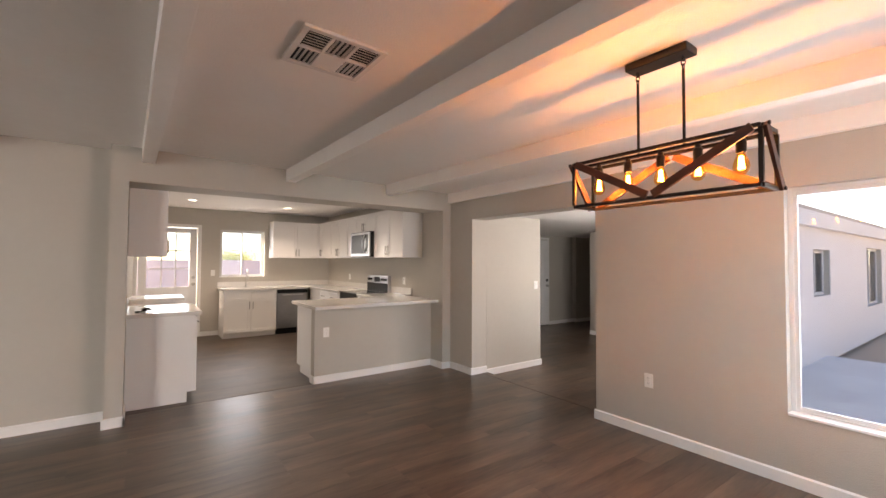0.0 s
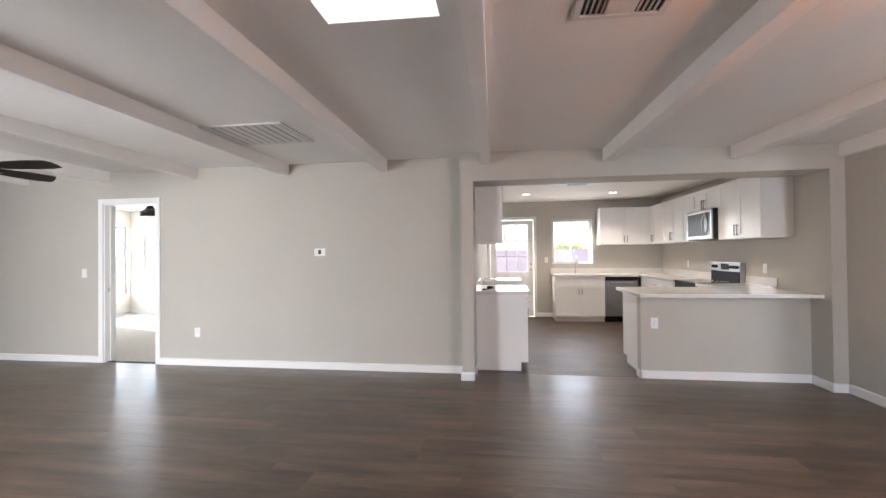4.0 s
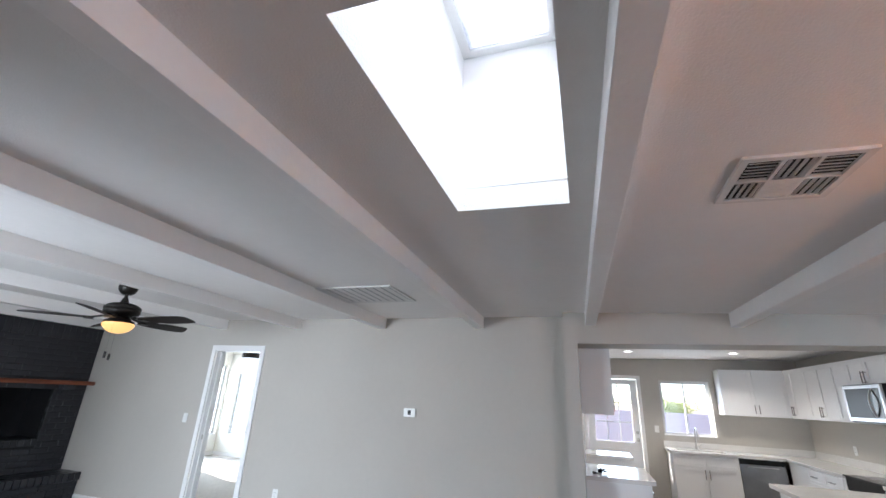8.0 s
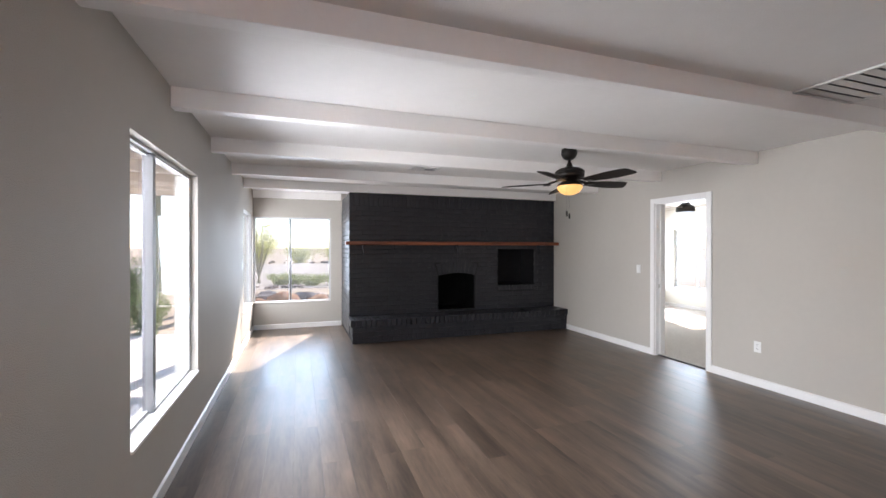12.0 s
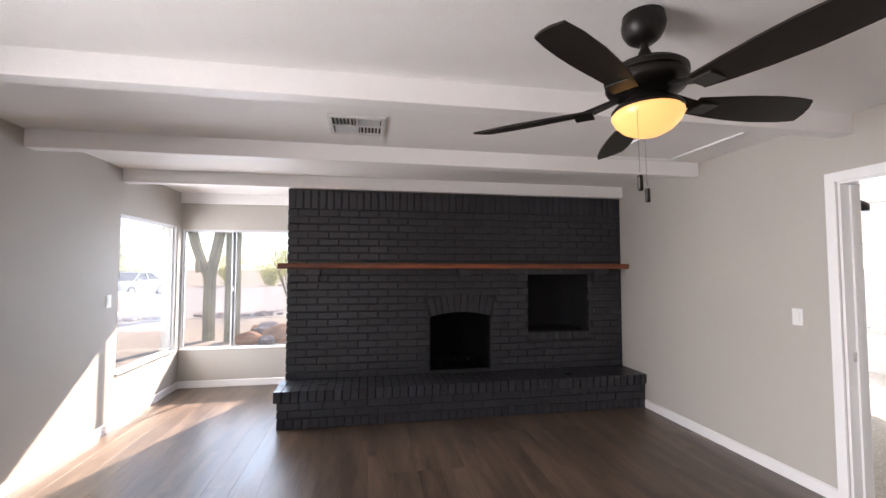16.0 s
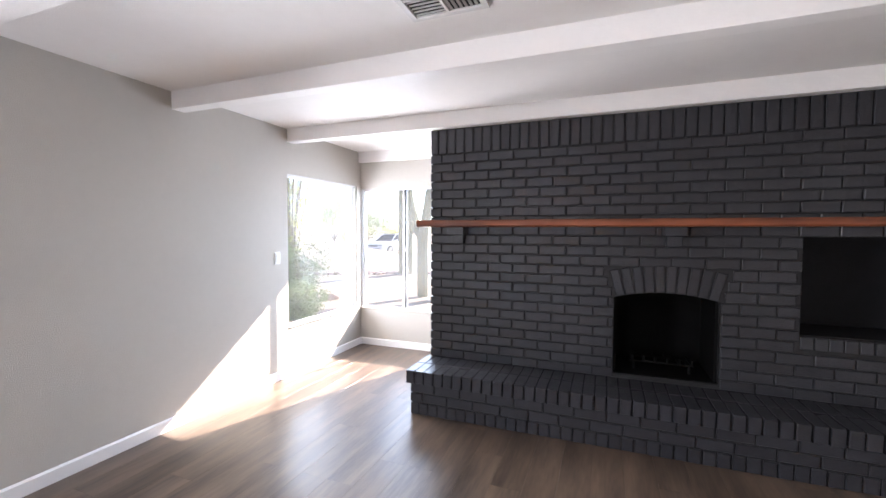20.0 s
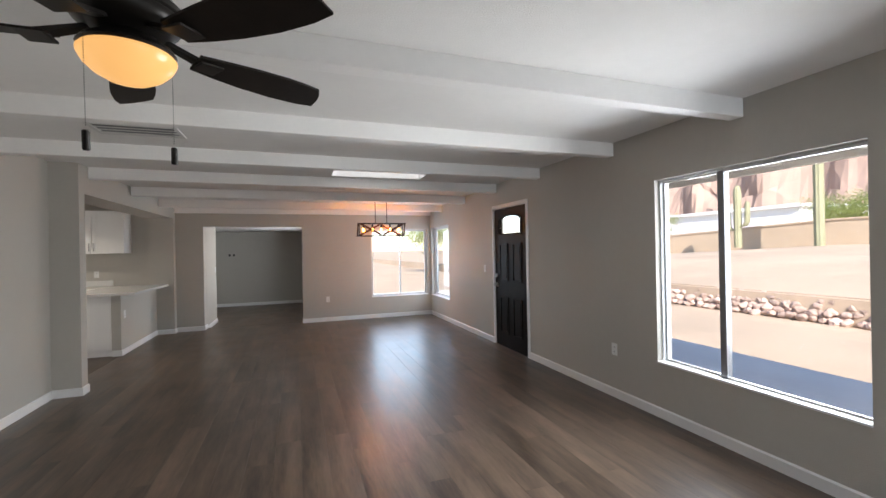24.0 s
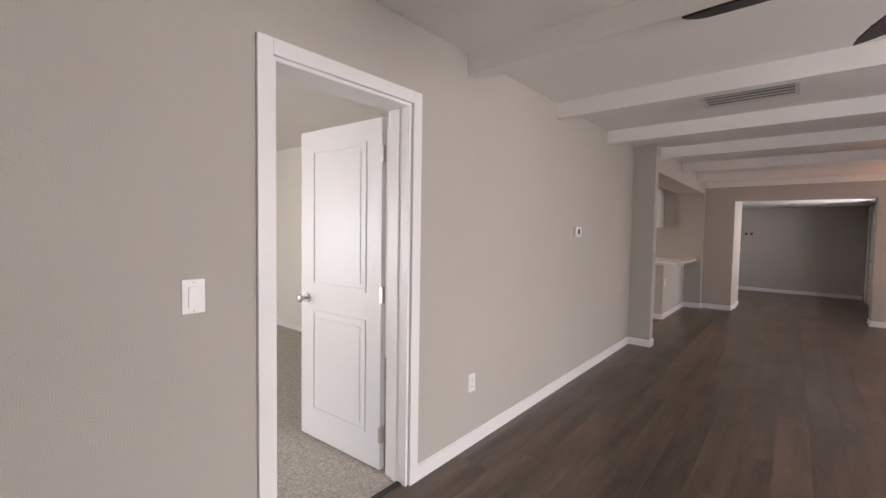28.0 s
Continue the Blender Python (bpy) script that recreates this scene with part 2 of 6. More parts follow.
def leaf_mat(name, color):
    """A thin leaf that lets part of the light through, with its tone changing from leaf to leaf."""
    m = make(name, color, 0.7, vary=0.3, scale=3, spec=0.05)
    n, l = m.node_tree.nodes, m.node_tree.links
    p, tl, mx, geo, hs, rr = n["Principled BSDF"], n.new("ShaderNodeBsdfTranslucent"), n.new("ShaderNodeMixShader"), n.new("ShaderNodeNewGeometry"), n.new("ShaderNodeHueSaturation"), n.new("ShaderNodeMapRange")
    base = p.inputs["Base Color"].links[0].from_socket
    rr.inputs["To Min"].default_value, rr.inputs["To Max"].default_value = 0.6, 1.4
    l.new(geo.outputs["Random Per Island"], rr.inputs["Value"]), l.new(rr.outputs[0], hs.inputs["Value"]), l.new(base, hs.inputs["Color"])
    l.new(hs.outputs[0], p.inputs["Base Color"]), l.new(hs.outputs[0], tl.inputs["Color"])
    mx.inputs[0].default_value = 0.5
    l.new(p.outputs[0], mx.inputs[1]), l.new(tl.outputs[0], mx.inputs[2]), l.new(mx.outputs[0], n["Material Output"].inputs[0])
    return m


M = {
    "wall": make("wall_paint", (0.50, 0.47, 0.425), 0.64, vary=0.05, scale=1.2, bump=0.9, bump_scale=240, spec=0.20, rough_vary=0.05),
    "bedroom_wall": make("pale_cream_wall_paint", (0.80, 0.78, 0.72), 0.5, vary=0.04, scale=1.2, bump=0.4, bump_scale=110, spec=0.3),
    "ceiling": make("ceiling_paint", (0.87, 0.845, 0.82), 0.75, vary=0.04, scale=1.0, bump=0.45, bump_scale=120, spec=0.12),
    "beam": make("beam_paint", (0.88, 0.855, 0.83), 0.55, vary=0.04, scale=2.0, bump=0.25, bump_scale=60, spec=0.4),
    "trim": make("trim_paint", (0.82, 0.81, 0.80), 0.35, vary=0.03, scale=2.0, bump=0.05, bump_scale=90),
    "brick": make("charcoal_painted_brick", (0.027, 0.027, 0.032), 0.30, vary=0.3, scale=9, bump=0.6, bump_scale=70, spec=0.40, random_amount=0.12, rough_vary=0.08),
    "mortar": make("charcoal_painted_mortar", (0.009, 0.009, 0.010), 0.7, vary=0.2, scale=12, bump=0.7, bump_scale=150),
    # Darker than the brick: shade inside the niche is put into its colour.
    "niche": make("niche_shade_lining", (0.014, 0.014, 0.016), 0.7, vary=0.2, scale=8, bump=0.8, bump_scale=60, spec=0.2),
    "soot": make("soot_black_firebrick", (0.007, 0.007, 0.007), 0.95, vary=0.3, scale=10, bump=0.6, bump_scale=80, spec=0.03),
    "floor": wood("brown_vinyl_plank", srgb(51, 42, 36), srgb(116, 97, 83), 0.34, 0.12, 9.0, 0.14, smudge=0.04, relief=0.015, coat=0.10),
    # Same planks as floor; colour darkened to offset light glaring in the kitchen.
    "floor_far_dim": wood("brown_vinyl_plank_far_dimmed", srgb(42, 34, 29), srgb(92, 77, 66), 0.44, 0.12, 9.0, 0.14, island=True, smudge=0.05, relief=0.015),
    "floor_hall": wood("brown_vinyl_plank_hall", srgb(52, 42, 36), srgb(118, 98, 84), 0.34, 0.12, 9.0, 0.16, island=True, smudge=0.05, relief=0.015, coat=0.2),
    "gap": make("plank_joint", (0.02, 0.016, 0.013), 0.8),
    "mantel": wood("red_brown_mantel_wood", srgb(74, 34, 20), srgb(160, 90, 58), 0.38, 0.06, 9.0, 0.05, axis=0),
    "carpet": make("beige_carpet", (0.50, 0.46, 0.41), 0.95, vary=0.5, scale=80, bump=1.0, bump_scale=260, spec=0.1),
    "glass": glass_mat("window_glass", (0.80, 0.81, 0.83)),
    "dusty_glass": glass_mat("dusty_window_glass", (0.58, 0.60, 0.62), dust=0.011),
    "acrylic": leaf_mat("translucent_white_acrylic", (0.78, 0.77, 0.78)),
    "amber_glass": glass_mat("amber_bulb_glass", (1.0, 0.72, 0.36)),
    "vinyl": make("white_window_vinyl", (0.62, 0.62, 0.62), 0.35, vary=0.02),
    "bronze": make("dark_bronze_metal", (0.020, 0.017, 0.015), 0.38, 0.6, vary=0.15, scale=20),
    "blade": make("black_walnut_fan_blade", (0.018, 0.014, 0.012), 0.5, vary=0.3, scale=14, bump=0.1, bump_scale=60, spec=0.2),
    "pale_blade": make("pale_oak_fan_blade", (0.52, 0.46, 0.38), 0.5, vary=0.15, scale=10),
    "amber": glow("amber_glass_bowl", (1.0, 0.55, 0.20), 0.26, 0.4),
    "white_door": make("white_door_paint", (0.82, 0.82, 0.82), 0.35, vary=0.02, bump=0.05, bump_scale=60),
    "black_door": make("black_brown_door_paint", (0.009, 0.007, 0.006), 0.45, vary=0.25, scale=6, bump=0.1, bump_scale=50, spec=0.08),
    "nickel": make("brushed_nickel", (0.55, 0.54, 0.52), 0.28, 1.0, vary=0.08, scale=30),
    "steel": make("stainless_steel", (0.46, 0.46, 0.465), 0.34, 1.0, vary=0.08, scale=12),
    # Same steel, its colour lowered for the dark surroundings it mirrors.
    "steel_dimmed": make("stainless_steel_dark_reflection", (0.27, 0.27, 0.275), 0.34, 1.0, vary=0.1, scale=12),
    "handle": make("satin_dark_nickel", (0.26, 0.25, 0.24), 0.34, 1.0, vary=0.08, scale=30),
    "black": make("black_enamel", (0.008, 0.008, 0.008), 0.22, vary=0.1, spec=0.25),
    "black_glass": make("black_glass_top", (0.006, 0.006, 0.007), 0.06, vary=0.05, spec=0.35),
    "smoked_glass": make("smoked_oven_glass", (0.012, 0.012, 0.013), 0.3, vary=0.05, spec=0.12),
    "plastic": make("white_plastic", (0.80, 0.80, 0.78), 0.35, vary=0.02),
    "slot": make("dark_slot", (0.03, 0.03, 0.03), 0.7, vary=0.1),
    "cabinet": make("white_cabinet_paint", (0.80, 0.79, 0.78), 0.32, vary=0.02),
    "quartz": make("pale_quartz", (0.72, 0.70, 0.67), 0.12, vary=0.06, scale=8),
    "vent": make("white_vent_metal", (0.70, 0.68, 0.66), 0.4, vary=0.03),
    "dark": make("duct_dark", (0.03, 0.03, 0.03), 0.9),
    "rust_wood": wood("pendant_wood", srgb(44, 24, 16), srgb(96, 50, 30), 0.6, 0.1, 10.0, 0.1, axis=0),
    # Grey carries the mullion's shade against daylight; also backs the return grille.
    "mullion": make("shade_grey_metal", (0.20, 0.20, 0.21), 0.45, 0.3, vary=0.08),
    "filament": glow("glowing_filament", (1.0, 0.46, 0.10), 45.0),
    "can": glow("recessed_light_lens", (1.0, 0.96, 0.90), 3.0),
    "stucco": make("pale_stucco", (0.80, 0.77, 0.75), 0.9, vary=0.08, scale=4, bump=0.8, bump_scale=70),
    "roof": make("roof_fascia_paint", (0.50, 0.45, 0.40), 0.8, vary=0.1),
    "soffit": make("porch_soffit_paint", (0.80, 0.73, 0.64), 0.8, vary=0.05),
    "concrete": make("porch_concrete", (0.68, 0.66, 0.64), 0.8, vary=0.15, scale=1.5, bump=0.4, bump_scale=40),
    "soil": make("desert_soil", (0.44, 0.345, 0.265), 0.95, vary=0.25, scale=0.35, bump=1.0, bump_scale=14),
    "road": make("pale_gravel_road", (0.42, 0.37, 0.34), 0.95, vary=0.12, scale=0.8, bump=0.6, bump_scale=30),
    "rock": make("red_grey_rock", (0.44, 0.33, 0.29), 0.9, vary=0.3, scale=3, bump=0.8, bump_scale=12, random_amount=0.3),
    "rock_orange": make("orange_granite_boulder", (0.46, 0.22, 0.12), 0.9, vary=0.35, scale=3, bump=0.8, bump_scale=12),
    "rock_dark": make("dark_violet_boulder", (0.16, 0.14, 0.16), 0.85, vary=0.35, scale=3, bump=0.8, bump_scale=12),
    "pale_block": make("pale_lavender_block", (0.72, 0.66, 0.72), 0.9, vary=0.08, scale=2, bump=0.5, bump_scale=30),
    "block": make("tan_block_wall", (0.50, 0.39, 0.29), 0.9, vary=0.1, scale=2, bump=0.5, bump_scale=30),
    "cactus": make("saguaro_skin", (0.26, 0.26, 0.17), 0.7, vary=0.2, scale=6),
    "leaf": leaf_mat("desert_leaf", (0.17, 0.22, 0.08)),
    "leaf_pale": leaf_mat("palo_verde_leaf", (0.36, 0.42, 0.16)),
    "leaf_sage": leaf_mat("sage_green_leaf", (0.24, 0.31, 0.15)),
    "leaf_yellow": leaf_mat("yellow_green_leaf", (0.46, 0.48, 0.13)),
    "bark": make("grey_green_bark", (0.28, 0.25, 0.18), 0.9, vary=0.3, scale=8, bump=0.8, bump_scale=30),
    "car_paint": make("white_car_paint", (0.75, 0.76, 0.78), 0.2, vary=0.02),
    "mountain": make("red_mountain_rock", (0.36, 0.26, 0.225), 0.95, vary=0.25, scale=0.02, bump=1.0, bump_scale=0.05),
}


# ---- builders ----
def bx(bm, x0, x1, y0, y1, z0, z1, bevel=0.0):
    """Adds a box, its edges rounded by bevel."""
    r = bmesh.ops.create_cube(bm, size=1.0, matrix=Matrix.LocRotScale(((x0 + x1) / 2, (y0 + y1) / 2, (z0 + z1) / 2), None, (abs(x1 - x0), abs(y1 - y0), abs(z1 - z0))))
    if bevel:
        es = list({e for v in r["verts"] for e in v.link_edges})
        bmesh.ops.bevel(bm, geom=es, offset=bevel, segments=2, affect="EDGES", profile=0.7)
    return r["verts"]


def box(*a, bevel=0.0):
    bm = bmesh.new()
    bx(bm, *a, bevel=bevel)
    return bm


def rod(bm, a, b, r, n=12, r2=None):
    """Adds a round bar from a to b."""
    a, b = Vector(a), Vector(b)
    d = b - a
    m = Matrix.Translation((a + b) / 2) @ d.to_track_quat("Z", "Y").to_matrix().to_4x4()
    bmesh.ops.create_cone(bm, cap_ends=True, segments=n, radius1=r, radius2=r if r2 is None else r2, depth=d.length, matrix=m)


def lathe(bm, profile, n=28, centre=(0, 0, 0)):
    """Turns a profile of (radius, height) round the z axis."""
    rings = []
    for r, z in profile:
        if r < 1e-5:
            rings.append([bm.verts.new((centre[0], centre[1], centre[2] + z))])
        else:
            rings.append([bm.verts.new((centre[0] + r * math.cos(6.28318530718 * i / n), centre[1] + r * math.sin(6.28318530718 * i / n), centre[2] + z)) for i in range(n)])
    for p, q in zip(rings, rings[1:]):
        for i in range(n):
            a, b, c, d = p[i % len(p)], p[(i + 1) % len(p)], q[(i + 1) % len(q)], q[i % len(q)]
            vs = []
            for v in (a, b, c, d):
                if v not in vs:
                    vs.append(v)
            if len(vs) > 2:
                bm.faces.new(vs)
    bmesh.ops.recalc_face_normals(bm, faces=bm.faces)


def mesh_of(name, bm, material, smooth=False):
    me = bpy.data.meshes.new(name)
    if smooth:
        for f in bm.faces:
            f.smooth = True
        for e in bm.edges:
            if len(e.link_faces) == 2 and e.calc_face_angle(0.0) > 0.7:
                e.smooth = False
    bm.to_mesh(me)
    bm.free()
    me.materials.append(material)
    return me


def thing(name, label, category, m=Matrix(), group="", kind=""):
    ob = new(name)
    ob.matrix_world = m
    ob.empty_display_size = 0.1
    return tagged(ob, label, category, group, kind)


def part(name, bm, material, parent, label="", smooth=False, at=None):
    ob = new(name, mesh_of(name, bm, material, smooth))
    ob.parent = parent
    if at is not None:
        ob.matrix_basis = at
    if label:
        tagged(ob, label)
    return ob


def solid(name, bm, material, label, category, group="", kind="", smooth=False, m=Matrix()):
    ob = new(name, mesh_of(name, bm, material, smooth))
    ob.matrix_world = m
    return tagged(ob, label, category, group, kind)


def wall(name, axis, at, depth, u0, u1, z0, z1, holes, material, label):
    """A wall in the plane axis = at, depth thick (signed), with openings (u0, u1, z0, z1) cut through it."""
    us = sorted({u0, u1, *(v for h in holes for v in h[:2])})
    zs = sorted({z0, z1, *(v for h in holes for v in h[2:])})
    full = lambda i, j: 0 <= i < len(us) - 1 and 0 <= j < len(zs) - 1 and not any(
        h[0] <= (us[i] + us[i + 1]) / 2 <= h[1] and h[2] <= (zs[j] + zs[j + 1]) / 2 <= h[3] for h in holes)
    bm = bmesh.new()
    cache = {}

    def v(u, w, z):
        k = (round(u, 4), round(w, 4), round(z, 4))
        if k not in cache:
            cache[k] = bm.verts.new((w, u, z) if axis == "x" else (u, w, z))
        return cache[k]

    a, b = at, at + depth
    for i in range(len(us) - 1):
        for j in range(len(zs) - 1):
            if not full(i, j):
                continue
            p, q, r, s = us[i], us[i + 1], zs[j], zs[j + 1]
            for w in (a, b):
                bm.faces.new((v(p, w, r), v(q, w, r), v(q, w, s), v(p, w, s)))
            for di, dj, c in ((-1, 0, ((p, r), (p, s))), (1, 0, ((q, r), (q, s))), (0, -1, ((p, r), (q, r))), (0, 1, ((p, s), (q, s)))):
                if not full(i + di, j + dj):
                    (e, f), (g, h) = c
                    bm.faces.new((v(e, a, f), v(g, a, h), v(g, b, h), v(e, b, f)))
    bmesh.ops.recalc_face_normals(bm, faces=bm.faces)
    return solid(name, bm, material, label, "wall", kind="structure")


def baseboard(runs, z=0.0, label="white painted wooden baseboard along the wall foot"):
    """Each run: (x0, y0, x1, y1, nx, ny), with the normal into the room."""
    for x0, y0, x1, y1, nx, ny in runs:
        bm = bmesh.new()
        t = 0.014
        xa, xb = sorted((x0, x1 + nx * t)) if nx else sorted((x0, x1))
        ya, yb = sorted((y0, y1 + ny * t)) if ny else sorted((y0, y1))
        vs = bx(bm, xa, xb, ya, yb, z, z + 0.085)
        for q in vs:
            if q.co.z > z + 0.05 and ((nx and abs(q.co.x - (x0 + nx * t)) < 1e-4) or (ny and abs(q.co.y - (y0 + ny * t)) < 1e-4)):
                q.co.z -= 0.010
        solid("baseboard", bm, M["trim"], label, "baseboard", kind="structure")


# ---- large structure ----
T = 0.16
WIN_FRONT = (3.175, 4.582, 0.461, 2.012)
WIN_CORNER = (7.477, 8.71, 0.482, 2.018)
WIN_BACK = (0.004, 1.32, 0.466, 1.992)
WIN_DIN = (0.07, 1.36, 0.45, 1.94)
WIN_DIN_SIDE = (-3.07, -1.94, 0.44, 1.955)
DOOR_FRONT = (0.10, 1.076, -0.15, 2.062)
DOOR_BED = (4.437, 5.196, -0.15, 2.041)
OPEN_HALL = (2.775, 4.57, -0.15, 1.987)
wall("wall_front", "x", 0.0, -T, D - T, B + T, -0.15, CEIL + 0.1, [WIN_FRONT, WIN_CORNER, WIN_DIN_SIDE, DOOR_FRONT], M["wall"], "greige painted front wall with windows and entry door")
wall("wall_back", "y", B, T, 0.0, W, -0.15, CEIL + 0.1, [WIN_BACK], M["wall"], "greige painted wall behind the fireplace with a window")
wall("wall_bedroom", "x", W, T, 0.54, B + T, -0.15, CEIL + 0.1, [DOOR_BED], M["wall"], "greige painted wall with the bedroom door")
wall("wall_dining", "y", D, -0.25, 0.0, W + T, -0.15, CEIL + 0.1, [WIN_DIN, OPEN_HALL], M["wall"], "greige painted dining wall with a window and wide opening")
# post and header of the kitchen opening
wall("wall_kitchen_opening", "x", 5.033, 0.40, D, 0.538, -0.1, CEIL + 0.1, [(-3.005, 0.407, -0.1, 2.13)], M["wall"], "greige painted post and header round the kitchen opening")

bm = bmesh.new()
SKY = (1.262, 2.445, 0.371, 0.905)
wx = sorted((-T, W + T, SKY[0], SKY[1]))
wy = sorted((D - T, B + T, SKY[2], SKY[3]))
for i in range(3):
    for j in range(3):
        if (i, j) != (1, 1):
            bx(bm, wx[i], wx[i + 1], wy[j], wy[j + 1], CEIL, CEIL + 0.12)
for q in bm.verts:
    q.co.z += fall(q.co.y)
solid("ceiling", bm, M["ceiling"], "off-white textured ceiling between painted beams", "ceiling", kind="structure")
sky_thing = thing("skylight", "white plastered skylight shaft under a milky pane", "skylight", kind="structure")
for a in ((SKY[0] - 0.04, SKY[0], SKY[2] - 0.04, SKY[3] + 0.04), (SKY[1], SKY[1] + 0.04, SKY[2] - 0.04, SKY[3] + 0.04), (SKY[0], SKY[1], SKY[2] - 0.04, SKY[2]), (SKY[0], SKY[1], SKY[3], SKY[3] + 0.04)):
    part("shaft_wall", box(*a, CEIL + 0.12, CEIL + 1.03), M["trim"], sky_thing)
bm = bmesh.new()
for a in ((SKY[0], SKY[0] + 0.05, SKY[2], SKY[3]), (SKY[1] - 0.05, SKY[1], SKY[2], SKY[3]), (SKY[0] + 0.05, SKY[1] - 0.05, SKY[2], SKY[2] + 0.05), (SKY[0] + 0.05, SKY[1] - 0.05, SKY[3] - 0.05, SKY[3])):
    bx(bm, *a, CEIL + 0.96, CEIL + 1.0)
part("window_frame", bm, M["trim"], sky_thing)
pane = part("pane", box(SKY[0] + 0.05, SKY[1] - 0.05, SKY[2] + 0.05, SKY[3] - 0.05, CEIL + 0.975, CEIL + 0.985), M["acrylic"], sky_thing, "milky white acrylic pane")


for y, y1 in BEAMS:
    bm = bmesh.new()
    x1 = 5.032 if y < 0.5 else W
    bx(bm, 0.0, x1, y - 0.05, y + 0.05, BEAM_Z, CEIL + 0.002, bevel=0.006)
    for q in bm.verts:
        q.co.y += (y1 - y) * q.co.x / x1 + 0.0015 * math.sin(q.co.x * 3 + y)
        q.co.z += fall(q.co.y)
    solid("ceiling_beam", bm, M["beam"], "white painted wooden beam across the ceiling", "beam", "ceiling beams", "structure")
solid("ceiling_beam", box(0.001, 5.032, D + 0.001, D + 0.055, BEAM_Z + fall(D), CEIL + fall(D) + 0.004, bevel=0.005), M["beam"], "white painted half beam along the dining wall", "beam", "ceiling beams", "structure")
solid("trim", box(0.001, 1.5, B - 0.05, B - 0.001, 2.32, CEIL + 0.001), M["beam"], "white painted ceiling board over the corner window", "trim", kind="structure")

# kitchen shell
KWIN = (-1.755, -0.935, 1.112, 2.045)
KDOOR = (-0.56, 0.36, -0.15, 2.06)
wall("wall_kitchen_far", "x", KX, T, KY0 - T, KY1 + T, -0.15, KCEIL + 0.1, [KWIN, KDOOR], M["wall"], "greige painted kitchen wall with door and window")
wall("wall_kitchen_right", "y", KY0, -T, W + T, KX, -0.15, KCEIL + 0.1, [], M["wall"], "greige painted kitchen wall behind the range")
wall("wall_kitchen_left", "y", KY1, T, 5.433, KX, -0.15, KCEIL + 0.1, [], M["wall"], "greige painted kitchen wall")
solid("ceiling", box(5.433, KX, KY0, KY1, KCEIL, KCEIL + 0.1), M["ceiling"], "flat off-white kitchen ceiling with recessed lights", "ceiling", kind="structure")

# room beyond the dining wall
solid("wall_hall_stub", box(4.568, 4.70, -4.43, D - 0.25, HALL_Z, HALL_CEIL), M["wall"], "greige painted short wall beside the wide opening", "wall", kind="structure")
wall("wall_hall_far", "y", HALL_Y, -T, 2.3, 5.70, -0.15, HALL_CEIL + 0.1, [], M["wall"], "grey painted far wall of the next room", )
wall("wall_hall_front", "x", 2.5, -0.2, -16.0, D - 0.25, -0.15, 2.17, [(-6.75, -6.0, -0.15, 2.0), (-5.4, -4.0, 0.95, 1.9), (-8.91, -7.93, 0.93, 1.66), (-13.3, -11.7, 0.56, 1.77)], M["wall"], "greige painted side wall of the next room")
wall("wall_hall_end", "x", 7.06, T, -8.5, D - 0.25, -0.15, HALL_CEIL + 0.1, [], M["wall"], "greige painted end wall of the next room")
wall("wall_hall_recess", "x", 6.96, 0.26, -10.6, -8.5, -0.15, HALL_CEIL + 0.1, [], M["wall"], "greige painted passage wall past the next room")
wall("wall_hall_close", "y", -10.6, -T, 5.54, 7.22, -0.15, HALL_CEIL + 0.1, [], M["wall"], "greige painted wall closing the passage")
wall("wall_hall_return", "x", 5.70, -T, -10.6, HALL_Y - T, -0.15, HALL_CEIL + 0.1, [], M["wall"], "greige painted return wall of the next room")
solid("ceiling", box(2.5, 7.06, -10.6, D - 0.25, HALL_CEIL, HALL_CEIL + 0.1), M["ceiling"], "low off-white ceiling of the next room", "ceiling", kind="structure")

# bedroom shell
BWIN = (7.5, 8.7, 0.47, 1.89)
BWIN2 = (8.34, 9.44, 0.45, 2.07)
wall("wall_bedroom_far", "x", 9.5, T, 2.8, 9.2, -0.15, CEIL + 0.1, [BWIN], M["bedroom_wall"], "pale painted bedroom wall with a window")
wall("wall_bedroom_sun", "y", 9.0, T, W + T, 9.66, -0.15, CEIL + 0.1, [BWIN2], M["bedroom_wall"], "pale painted bedroom wall with a sunny window")
wall("wall_bedroom_near", "y", 3.0, -T, W + T, 9.5, -0.15, CEIL + 0.1, [], M["bedroom_wall"], "pale painted bedroom wall")
solid("ceiling", box(W + T, 9.5, 3.0, 9.0, CEIL, CEIL + 0.1), M["ceiling"], "white bedroom ceiling", "ceiling", kind="structure")
solid("wall_outer", box(9.5, 9.66, 0.58, 2.80, -0.15, 2.55), M["stucco"], "pale stucco outside wall between kitchen and bedroom", "wall", kind="structure")
solid("floor", box(W + 0.06, 9.5, 3.0, 9.0, -0.1, 0.006), M["carpet"], "beige pile carpet in the bedroom", "floor", kind="structure")

